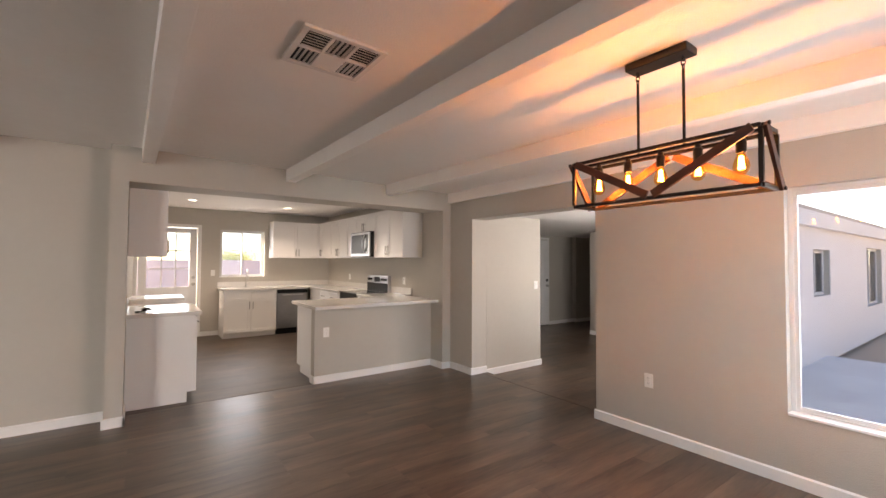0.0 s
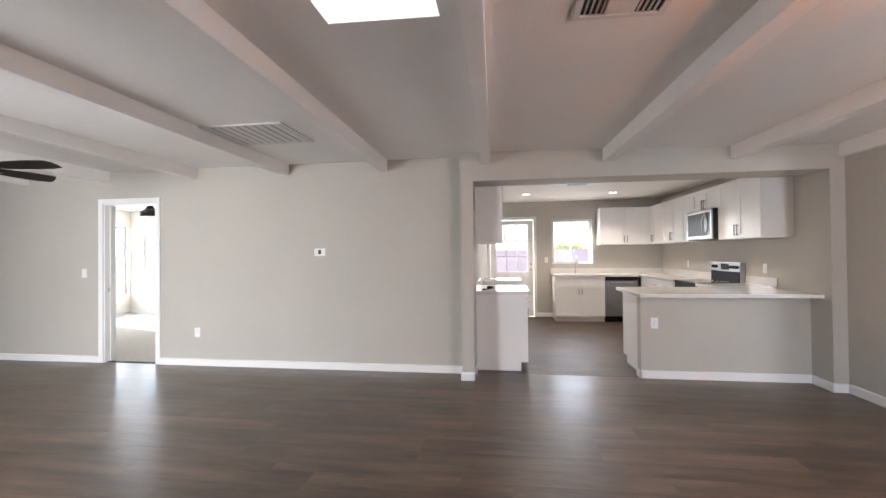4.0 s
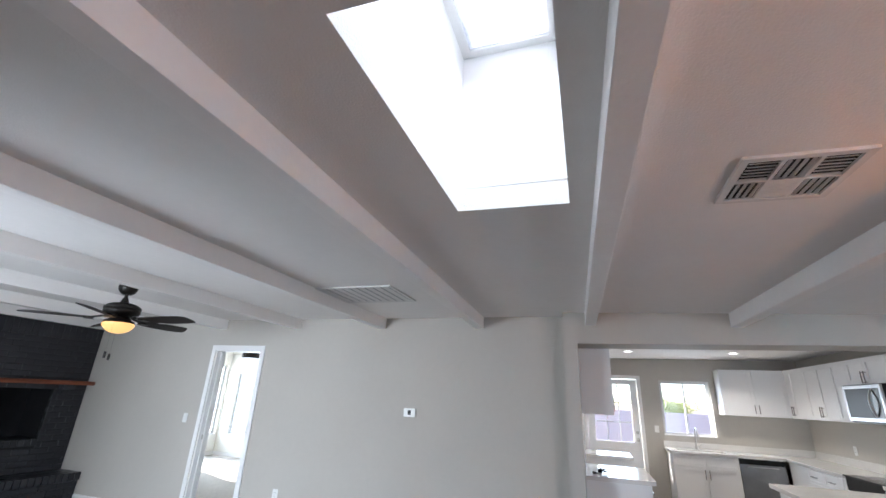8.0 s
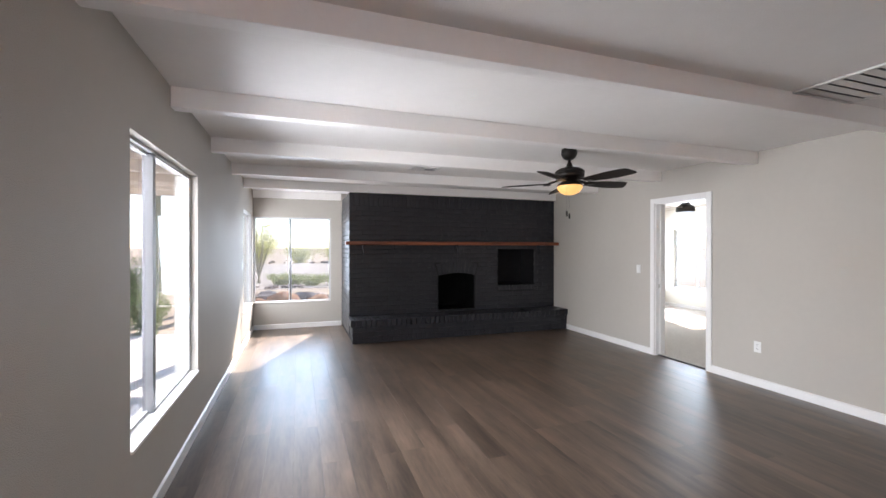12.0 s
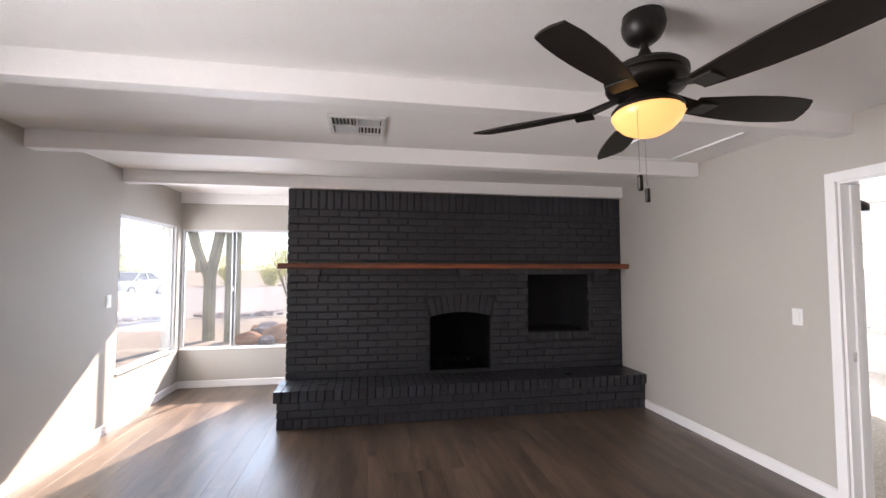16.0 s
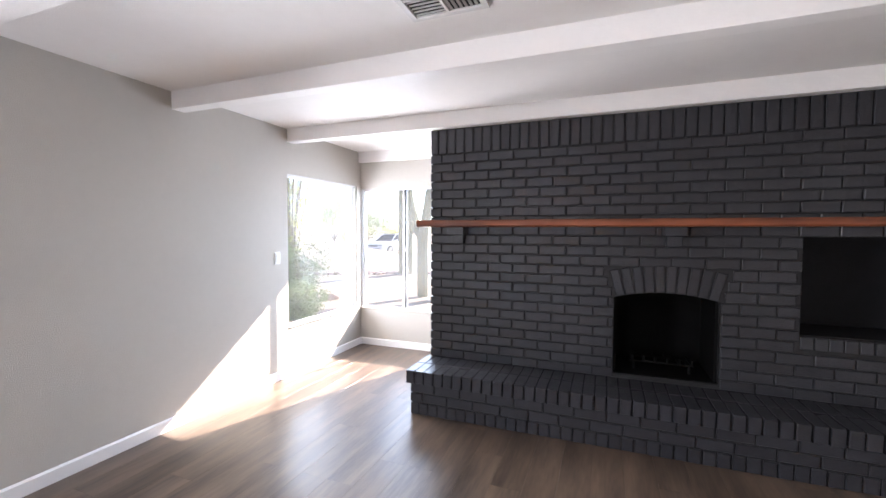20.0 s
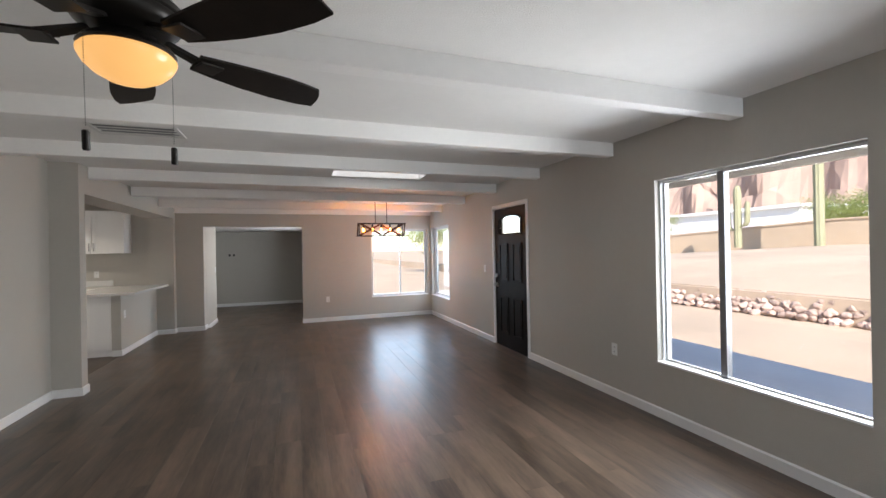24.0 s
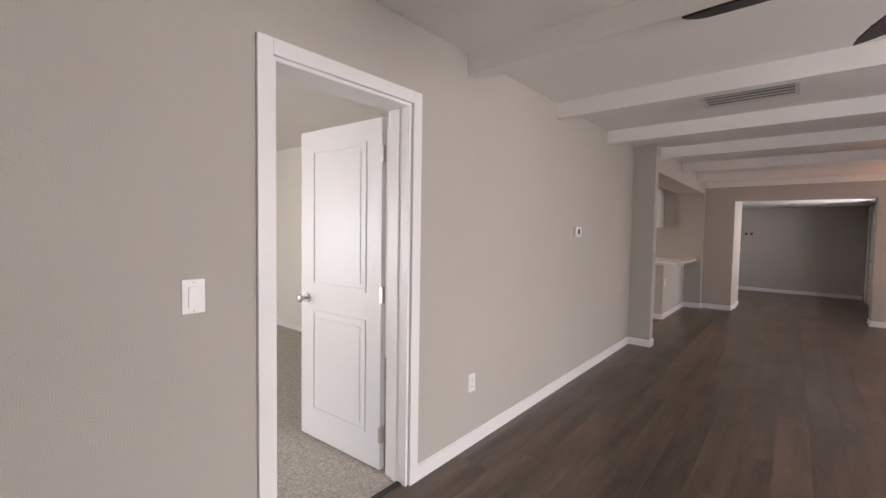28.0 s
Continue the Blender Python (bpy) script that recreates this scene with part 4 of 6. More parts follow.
# side of the breast that faces the corner window
for c in range(courses + 4):
    z0 = 0.04 + c * PZ if c < 0 else HZ + 0.004 + (c - 4) * PZ
    if z0 < 0:
        continue
    y = F + (0.0 if c % 2 else -PX / 2)
    while y < B - 0.03:
        a, b = max(y, F + 0.053), min(y + BL, B - 0.004)
        if b - a > 0.04:
            l = BL if b - a > BL - 0.004 else max(0.04, round((b - a) / 0.02) * 0.02)
            put_brick("side_brick", l, 0.05, BH, Matrix.Translation((FX0, (a + b) / 2, z0 + BH / 2)) @ Matrix.Rotation(radians(-90), 4, "Z"), fp)
        y += PX
for i in range(14):
    put_brick("side_brick", 0.067, 0.05, sh, Matrix.Translation((FX0, F + 0.09 + i * 0.0785, top0 + sh / 2)) @ Matrix.Rotation(radians(-90), 4, "Z"), fp)
# corbels carrying the mantel
for x in (1.78, 3.38, 4.98):
    put_brick("corbel_brick", 0.14, 0.16, 0.062, Matrix.Translation((x, F - 0.12, 1.4545)), fp)
    put_brick("corbel_brick", 0.10, 0.12, 0.072, Matrix.Translation((x, F - 0.07, 1.385)), fp)

fg = thing("fire_grate", "black iron fire grate standing in the firebox", "fire grate", pose(cxa, F + 0.26, FB[2] + 0.006))
for x in (-0.2, -0.12, -0.04, 0.04, 0.12, 0.2):
    bm = bmesh.new()
    rod(bm, (x, -0.12, 0.075), (x, 0.13, 0.07), 0.008, 8), rod(bm, (x, -0.12, 0.075), (x, -0.135, 0.12), 0.008, 8)
    part("bar", bm, M["soot"], fg)
for y in (-0.08, 0.10):
    bm = bmesh.new()
    rod(bm, (-0.22, y, 0.062), (0.22, y, 0.062), 0.008, 8)
    part("cross_bar", bm, M["soot"], fg)
    for x in (-0.19, 0.19):
        bm = bmesh.new()
        rod(bm, (x, y, 0.0), (x, y, 0.06), 0.009, 8)
        part("leg", bm, M["soot"], fg)

mt = thing("mantel_shelf", "red-brown live-edge wooden mantel shelf on brick corbels", "shelf")
bm = bmesh.new()
NX = 60
rm = random.Random(3)
prev = None
for i in range(NX + 1):
    x = 1.445 + (5.284 - 1.445) * i / NX
    y0 = 7.365 + 0.008 * math.sin(i * 0.7) + rm.uniform(-0.004, 0.004)
    e = 0.02 if i in (0, NX) else 0.0
    ring = [bm.verts.new(q) for q in ((x, F - 0.002, 1.487), (x, y0 + 0.012 + e, 1.487), (x, y0 + e, 1.499), (x, y0 + e, 1.530), (x, y0 + 0.010 + e, 1.542), (x, F - 0.002, 1.542))]
    if prev:
        for j in range(6):
            bm.faces.new((prev[j], prev[(j + 1) % 6], ring[(j + 1) % 6], ring[j]))
    else:
        bm.faces.new(ring)
    prev = ring
bm.faces.new(list(reversed(prev)))
bmesh.ops.recalc_face_normals(bm, faces=bm.faces)
part("board", bm, M["mantel"], mt, "", True)


# ---- ceiling fan ----
def ceiling_fan(name, m, label, blade_angles):
    f = thing(name, label, "ceiling fan", m)
    bm = bmesh.new()
    lathe(bm, [(0.0, 0.02), (0.066, 0.02), (0.068, 0.0), (0.071, -0.010), (0.067, -0.032), (0.054, -0.054), (0.034, -0.068), (0.0, -0.072)], 28)
    part("canopy", bm, M["bronze"], f, "", True)
    bm = bmesh.new()
    rod(bm, (0, 0, -0.065), (0, 0, -0.115), 0.013, 14)
    lathe(bm, [(0.015, -0.090), (0.020, -0.100), (0.034, -0.135), (0.040, -0.142)], 20)
    part("downrod", bm, M["bronze"], f, "", True)
    bm = bmesh.new()
    lathe(bm, [(0.0, -0.135), (0.06, -0.138), (0.095, -0.147), (0.098, -0.151), (0.108, -0.153), (0.110, -0.157), (0.119, -0.160), (0.121, -0.164), (0.130, -0.170), (0.131, -0.185), (0.125, -0.189), (0.129, -0.195), (0.128, -0.210), (0.120, -0.222), (0.088, -0.236), (0.070, -0.246), (0.0, -0.246)], 36)
    part("motor_housing", bm, M["bronze"], f, "", True)
    for a in blade_angles:
        rot = Matrix.Rotation(radians(a), 4, "Z")
        bm = bmesh.new()
        for v in bx(bm, 0.085, 0.20, -0.015, 0.015, -0.240, -0.230):
            if v.co.x > 0.15:
                v.co.z -= 0.030
                v.co.y *= 1.6
        bx(bm, 0.17, 0.235, -0.040, 0.040, -0.272, -0.265, bevel=0.003)
        br = part("blade_arm", bm, M["bronze"], f, "", False, rot)
        bm = bmesh.new()
        outline = [(0.885 * a_, 0.95 * b_) for a_, b_ in [(0.19, -0.040), (0.28, -0.052), (0.40, -0.066), (0.50, -0.072), (0.58, -0.071), (0.645, -0.064), (0.668, -0.034), (0.684, 0.005), (0.690, 0.046), (0.62, 0.060), (0.50, 0.068), (0.38, 0.064), (0.28, 0.054), (0.19, 0.040)]]
        top = [bm.verts.new((x, y, -0.258 - y * 0.22)) for x, y in outline]
        bot = [bm.verts.new((x, y, -0.264 - y * 0.22)) for x, y in outline]
        bm.faces.new(top), bm.faces.new(list(reversed(bot)))
        for i in range(len(outline)):
            j = (i + 1) % len(outline)
            bm.faces.new((top[i], bot[i], bot[j], top[j]))
        bmesh.ops.recalc_face_normals(bm, faces=bm.faces)
        part("blade", bm, M["blade"], f, "", False, rot)
    bm = bmesh.new()
    lathe(bm, [(0.0, -0.244), (0.065, -0.246), (0.080, -0.262), (0.102, -0.272), (0.112, -0.285), (0.108, -0.290), (0.0, -0.290)], 32)
    part("light_kit", bm, M["bronze"], f, "", True)
    bm = bmesh.new()
    lathe(bm, [(0.104, -0.288), (0.112, -0.297), (0.111, -0.306), (0.100, -0.325), (0.078, -0.345), (0.048, -0.360), (0.0, -0.367)], 32)
    part("shade", bm, M["amber"], f, "glowing amber glass bowl", True)
    for x, y, l in ((0.062, 0.100, 0.22), (-0.085, -0.066, 0.22)):
        bm = bmesh.new()
        for k in range(int(l / 0.006)):
            bmesh.ops.create_icosphere(bm, subdivisions=1, radius=0.0016, matrix=Matrix.Translation((x, y, -0.285 - k * 0.006)))
        ch = part("pull_chain", bm, M["bronze"], f)
        bm = bmesh.new()
        lathe(bm, [(0.0, 0.0), (0.006, -0.001), (0.0085, -0.003), (0.0085, -0.044), (0.006, -0.047), (0.0, -0.047)], 12, (x, y, -0.285 - l))
        part("pull_knob", bm, M["bronze"], ch, "", True)
    return f


ceiling_fan("ceiling_fan", pose(3.361, 4.425, CEIL - 0.024, -1.8) @ Matrix.Diagonal((1.13, 1.13, 1.22, 1)), "dark bronze five-blade ceiling fan with lit amber bowl", (70, -2, -74, -146, 142))
# bedroom fan: conical canopy, flat motor, three thin pale blades
bf = thing("ceiling_fan", "black bedroom ceiling fan with three pale wooden blades", "ceiling fan", pose(7.95, 7.02, CEIL))
bm = bmesh.new()
lathe(bm, [(0.0, 0.0), (0.042, 0.0), (0.042, -0.016), (0.018, -0.022), (0.018, -0.040), (0.030, -0.052), (0.070, -0.120), (0.088, -0.150), (0.0, -0.152)], 28)
part("canopy", bm, M["bronze"], bf, "", True)
bm = bmesh.new()
lathe(bm, [(0.0, -0.150), (0.085, -0.152), (0.130, -0.178), (0.162, -0.205), (0.168, -0.225), (0.168, -0.292), (0.160, -0.300), (0.0, -0.300)], 36)
part("motor_housing", bm, M["bronze"], bf, "", True)
for a in (-53, 67, 187):
    bm = bmesh.new()
    outline = [(0.12, -0.045), (0.30, -0.058), (0.60, -0.068), (0.84, -0.066), (0.86, -0.05), (0.86, 0.05), (0.84, 0.066), (0.60, 0.068), (0.30, 0.058), (0.12, 0.045)]
    top, bot = ([bm.verts.new((x, y, z - y * 0.18)) for x, y in outline] for z in (-0.205, -0.213))
    bm.faces.new(top), bm.faces.new(list(reversed(bot)))
    for i in range(len(outline)):
        j = (i + 1) % len(outline)
        bm.faces.new((top[i], bot[i], bot[j], top[j]))
    bmesh.ops.recalc_face_normals(bm, faces=bm.faces)
    part("blade", bm, M["pale_blade"], bf, "pale wood-look blade", False, Matrix.Rotation(radians(a), 4, "Z"))

# ---- pendant over the dining place ----
PX0, PY0 = 1.418, -1.635
CZ = fall(PY0)
pd = thing("pendant_light", "black metal and wood linear cage pendant with five lit bulbs", "pendant lamp", pose(PX0, PY0, CEIL))
part("canopy", box(-0.142, 0.142, -0.052, 0.052, CZ - 0.035, CZ + 0.002, bevel=0.006), M["bronze"], pd)
L2, D2, ZT, ZB = 0.412, 0.085, -0.497, -0.721
S = 0.008
for x in (-0.105, 0.105):
    bm = bmesh.new()
    rod(bm, (x, 0, CZ - 0.098), (x, 0, ZT + 0.01), 0.0065, 10)
    part("rod", bm, M["bronze"], pd)
    for k in range(3):
        bm = bmesh.new()
        n = 10
        pts = [(x + (0.009 * math.cos(a) if k % 2 else 0.0), 0.0 if k % 2 else 0.009 * math.cos(a), CZ - 0.048 - 0.019 * k + 0.013 * math.sin(a)) for a in np.linspace(0, 6.2832, n + 1)]
        for a, b in zip(pts, pts[1:]):
            rod(bm, a, b, 0.0028, 6)
        part("chain_link", bm, M["bronze"], pd)
for y in (-D2, D2):
    for z in (ZT, ZB):
        part("rail", box(-L2, L2, y - S, y + S, z - S, z + S, bevel=0.002), M["bronze"], pd)
    for x in (-L2, L2):
        part("upright", box(x - S, x + S, y - S, y + S, ZB + S, ZT - S, bevel=0.002), M["bronze"], pd)
for x in (-L2, L2):
    for z in (ZT, ZB):
        part("end_rail", box(x - S, x + S, -D2 + S, D2 - S, z - S, z + S, bevel=0.002), M["bronze"], pd)


def lath(a, b, out, wide=0.036, thick=0.014):
    """A flat wooden bar from a to b, its thin side along out."""
    a, b, out = Vector(a), Vector(b), Vector(out)
    along = (b - a).normalized()
    bm = box(-0.5 * (b - a).length, 0.5 * (b - a).length, -wide / 2, wide / 2, -thick / 2, thick / 2, bevel=0.002)
    side = out.cross(along)
    m = Matrix((along, side, out)).transposed().to_4x4()
    m.translation = (a + b) / 2
    bmesh.ops.transform(bm, matrix=m, verts=bm.verts)
    return bm


for s in (-1, 1):
    part("brace", lath((s * (L2 - 0.022), D2 + S + 0.008, ZT - 0.006), (0.012 * s, D2 + S + 0.008, ZB + 0.012), (0, 1, 0)), M["rust_wood"], pd)
    part("brace", lath((s * (L2 - 0.022), -D2 - S - 0.008, ZB + 0.008), (0.012 * s, -D2 - S - 0.008, ZT - 0.012), (0, 1, 0)), M["rust_wood"], pd)
    part("end_brace", lath((s * (L2 + S + 0.008), D2, ZT), (s * (L2 + S + 0.008), -D2, ZB), (1, 0, 0)), M["rust_wood"], pd)
    for y, z in ((D2, ZT), (-D2, ZB)):
        bm = bmesh.new()
        rod(bm, (s * (L2 + S + 0.014), y, z), (s * (L2 + S + 0.022), y, z), 0.008, 8)
        part("bolt", bm, M["bronze"], pd)
part("centre_bar", box(-L2 + S, L2 - S, -0.011, 0.011, ZT - 0.007, ZT + 0.007), M["bronze"], pd)
for i in range(5):
    x = -0.32 + i * 0.16
    bm = bmesh.new()
    lathe(bm, [(0.0, ZT - 0.006), (0.012, ZT - 0.006), (0.013, ZT - 0.018), (0.019, ZT - 0.024), (0.019, ZT - 0.072), (0.015, ZT - 0.076), (0.0, ZT - 0.076)], 16, (x, 0, 0))
    part("socket", bm, M["bronze"], pd, "", True)
    bm = bmesh.new()
    lathe(bm, [(0.013, -0.074), (0.017, -0.086), (0.027, -0.112), (0.030, -0.130), (0.026, -0.148), (0.014, -0.160), (0.0, -0.163)], 20, (x, 0, ZT))
    g = part("bulb", bm, M["amber_glass"], pd, "clear amber-lit glass bulb", True)
    g.visible_shadow = False
    bm = bmesh.new()
    for k in range(5):
        a = k * 1.2566
        rod(bm, (x + 0.005 * math.cos(a), 0.005 * math.sin(a), ZT - 0.088), (x + 0.010 * math.cos(a), 0.010 * math.sin(a), ZT - 0.140), 0.0030, 5)
    part("filament", bm, M["filament"], g)
    bulb("pendant_bulb", (PX0 + x, PY0, CEIL + ZT - 0.115), 4.6, 0.012, (1.0, 0.34, 0.09))


# ---- ceiling registers ----
def register(name, cx, cy, wx_, wy_, label, slats, axis, cells=None, lean=1, half=0.006):
    """A louvred ceiling register under the ceiling."""
    v = thing(name, label, "air vent", pose(cx, cy, CEIL + fall(cy), 1.2 if cy < SLOPE_Y else 0))
    a, b, f = wx_ / 2, wy_ / 2, 0.028
    part("backing", box(-a + f, a - f, -b + f, b - f, -0.003, -0.001), M["dark" if half < 0.01 else "mullion"], v)
    bm = bmesh.new()
    for q in ((-a, a, -b, -b + f), (-a, a, b - f, b), (-a, -a + f, -b + f, b - f), (a - f, a, -b + f, b - f)):
        bx(bm, *q, -0.014, -0.001, bevel=0.003)
    part("frame", bm, M["vent"], v)
    rects = cells or [(-a + f, a - f, -b + f, b - f, axis)]
    for x0, x1, y0, y1, ax in rects:
        span = (x1 - x0) if ax == "y" else (y1 - y0)
        cnt = max(2, int(slats * span / (max(wx_, wy_) - 2 * f)))
        for i in range(cnt):
            t = (i + 0.5) / cnt
            if ax == "y":
                m = Matrix.Translation((x0 + t * (x1 - x0), (y0 + y1) / 2, -0.008)) @ Matrix.Rotation(radians(-40), 4, "Y")
                bm = box(-0.006, 0.006, -(y1 - y0) / 2, (y1 - y0) / 2, -0.0008, 0.0008)
            else:
                m = Matrix.Translation(((x0 + x1) / 2, y0 + t * (y1 - y0), -0.008 if half < 0.01 else -0.013)) @ Matrix.Rotation(radians((66 if half < 0.01 else 5) * lean), 4, "X")
                bm = box(-(x1 - x0) / 2, (x1 - x0) / 2, -half, half, -0.0008, 0.0008)
            part("slat", bm, M["vent"], v, "", False, m)
    return v


def quarters(a, b, f, g=0.008, nx=3, ny=2):
    out = []
    for i in range(nx):
        for j in range(ny):
            x0, x1 = -a + f + (2 * a - 2 * f) * i / nx, -a + f + (2 * a - 2 * f) * (i + 1) / nx
            y0, y1 = -b + f + (2 * b - 2 * f) * j / ny, -b + f + (2 * b - 2 * f) * (j + 1) / ny
            out.append((x0 + g, x1 - g, y0 + g, y1 - g, "x" if (i + j) % 2 else "y"))
    return out


def bars(v, a, b, f, nx, ny):
    bm = bmesh.new()
    for i in range(1, nx):
        x = -a + f + (2 * a - 2 * f) * i / nx
        bx(bm, x - 0.007, x + 0.007, -b + f, b - f, -0.013, -0.002)
    for j in range(1, ny):
        y = -b + f + (2 * b - 2 * f) * j / ny
        bx(bm, -a + f, a - f, y - 0.007, y + 0.007, -0.012, -0.002)
    part("divider", bm, M["vent"], v)


v = register("ceiling_vent", 2.352, -0.42, 0.37, 0.39, "white metal supply register with six louvred fields in the ceiling", 16, "y", quarters(0.185, 0.195, 0.028, 0.008, 2, 3))
bars(v, 0.185, 0.195, 0.028, 2, 3)
part("damper_plate", box(0.01, 0.150, -0.05, 0.05, -0.011, -0.007), M["vent"], v)
v = register("ceiling_vent", 2.252, 5.845, 0.37, 0.35, "white metal supply register with four louvred fields in the ceiling", 14, "x", quarters(0.185, 0.175, 0.028, 0.008, 2, 2))
bars(v, 0.185, 0.175, 0.028, 2, 2)
register("return_grille", 4.05, 2.255, 0.60, 0.75, "large white louvred return air grille in the ceiling", 9, "x", None, -1, 0.026)
h = thing("attic_hatch", "white trimmed attic hatch in the ceiling", "hatch", pose(4.62, 5.86, CEIL))
part("panel", box(-0.30, 0.30, -0.38, 0.38, -0.004, -0.0005), M["ceiling"], h)
for q in ((-0.33, 0.33, -0.41, -0.375), (-0.33, 0.33, 0.375, 0.41), (-0.33, -0.295, -0.375, 0.375), (0.295, 0.33, -0.375, 0.375)):
    part("moulding", box(*q, -0.016, -0.0005, bevel=0.003), M["trim"], h)


# ---- plates on the walls ----
def plate(name, m, label, category, sort):
    """A wall plate in the local xz plane that faces -y: sort 'outlet', 'switch' or 'rocker'."""
    p = thing(name, label, category, m)
    part("cover_plate", box(-0.036, 0.036, -0.006, 0.0, -0.058, 0.058, bevel=0.003), M["plastic"], p)
    if sort == "outlet":
        for z in (-0.021, 0.021):
            o = part("receptacle", box(-0.017, 0.017, -0.008, -0.005, z - 0.015, z + 0.015, bevel=0.002), M["plastic"], p)
            bm = bmesh.new()
            for x in (-0.006, 0.006):
                bx(bm, x - 0.0012, x + 0.0012, -0.0086, -0.0075, z - 0.005, z + 0.006)
            part("slot", bm, M["slot"], o)
    else:
        part("rocker", box(-0.017, 0.017, -0.010, -0.005, -0.034, 0.034, bevel=0.003), M["plastic"], p)
    for z in ((-0.048, 0.048) if sort == "switch" else (0.0,)):
        bm = bmesh.new()
        rod(bm, (0, -0.006, z), (0, -0.0075, z), 0.003, 8)
        part("screw", bm, M["nickel"], p)
    return p


# turn 0 faces -y, 90 faces +x, -90 faces -x, 180 faces +y
for x, y, z, turn, sort, where in ((W, 3.864, 0.41, -90, "outlet", "in the greige wall near the bedroom door"), (W, 5.478, 1.15, -90, "switch", "beside the bedroom door casing"),
                                   (0, 2.665, 0.463, 90, "outlet", "in the front wall beside the window"), (0, -0.24, 1.137, 90, "switch", "beside the front door"), (0, 7.33, 1.19, 90, "switch", "beside the corner window"),
                                   (2.28, D, 0.46, 180, "outlet", "in the dining wall"), (5.315, -1.50, 0.59, -90, "outlet", "in the peninsula front"),
                                   (4.568, -4.33, 1.11, -90, "switch", "on the short wall of the opening"), (KX, -0.82, 1.2, -90, "switch", "beside the kitchen door"),
                                   (6.25, KY0, 1.13, 180, "outlet", "in the kitchen wall above the worktop"), (8.4, KY0, 1.13, 180, "outlet", "in the kitchen wall above the worktop")):
    plate("outlet" if sort == "outlet" else "light_switch", pose(x, y, z, 0, 0, turn), "white plastic %s %s" % ("outlet" if sort == "outlet" else "rocker switch", where), "outlet" if sort == "outlet" else "switch", sort)
th = thing("thermostat", "white plastic thermostat with dark display on the greige wall", "thermostat", pose(W, 2.245, 1.388, 0, 0, -90))
part("body", box(-0.068, 0.068, -0.024, 0.0, -0.045, 0.045, bevel=0.006), M["plastic"], th)
part("display", box(-0.018, 0.018, -0.0255, -0.0235, -0.022, 0.026), M["slot"], th, "grey display")
for x, s in ((-0.040, 0.014), (0.040, 0.014)):
    part("button", box(x - s, x + s, -0.0265, -0.0235, -0.020, 0.020, bevel=0.002), M["plastic"], th)
for x in (-0.05, 0.06):
    pl = thing("wall_bracket", "small dark metal bracket on the hall wall" , "bracket", pose(4.62 + x, HALL_Y, 1.41, 0, 0, 180))
    part("plate", box(-0.025, 0.025, -0.012, 0.0, -0.03, 0.03, bevel=0.003), M["slot"], pl)


# ---- kitchen ----
def shaker(parent, m, w, h, handle, mat=None, hx=0.0, hz=0.0, upright=True, name="door"):
    """A shaker front in the local xz plane, facing -y, its lower left corner at the origin of m."""
    f = 0.058 if min(w, h) > 0.2 else 0.035
    bm = bmesh.new()
    g = 0.002
    for q in ((g, f, g, h - g), (w - f, w - g, g, h - g), (f, w - f, g, f), (f, w - f, h - f, h - g)):
        bx(bm, q[0], q[1], -0.020, 0.0, q[2], q[3], bevel=0.0015)
    bx(bm, f - 0.002, w - f + 0.002, -0.011, -0.001, f - 0.002, h - f + 0.002)
    d = part(name, bm, mat or M["cabinet"], parent, "", False, m)
    if handle:
        bm = bmesh.new()
        e = Vector((0, 0, 0.055)) if upright else Vector((0.055, 0, 0))
        c = Vector((hx, -0.046, hz))
        rod(bm, c - e * 1.25, c + e * 1.25, 0.0068, 10)
        for s in (-1, 1):
            rod(bm, c + e * s, c + e * s + Vector((0, 0.028, 0)), 0.004, 8)
        part("handle", bm, M["handle"], d, "dark nickel bar handle", True)
    return d


def base_unit(name, m, w, label, fronts, depth=0.60, ends=True):
    """A base cabinet, back at local y = depth, fronts facing -y. fronts: list of (x, z, w, h, handle x, handle z, upright)."""
    c = thing(name, label, "cabinet", m, "kitchen base cabinets")
    bm = bmesh.new()
    bx(bm, 0.0, w, 0.0, depth, 0.10, 0.878)
    part("body", bm, M["cabinet"], c)
    part("toe_kick", box(0.0, w, 0.06, depth, 0.0, 0.10), M["cabinet"], c)
    for x, z, fw, fh, hx, hz, up in fronts:
        shaker(c, Matrix.Translation((x, 0, z)), fw, fh, True, None, hx, hz, up, "drawer" if fh < 0.25 else "door")
    return c


def wall_unit(m, w, h, label, doors, depth=0.32):
    c = thing("wall_cabinet", label, "cabinet", m, "kitchen wall cabinets")
    part("body", box(0.0, w, 0.0, depth, 0.0, h, bevel=0.002), M["cabinet"], c)
    dw = w / doors
    for i in range(doors):
        hx = dw - 0.03 if (doors > 1 and i % 2 == 0) else 0.03
        shaker(c, Matrix.Translation((i * dw, 0, 0.0)), dw, h, True, None, hx, 0.11 if h > 0.5 else 0.08)
    return c


UZ, UH = 1.50, 0.74
FRONT_R = KY0 + 0.61      # fronts of the run along the range wall
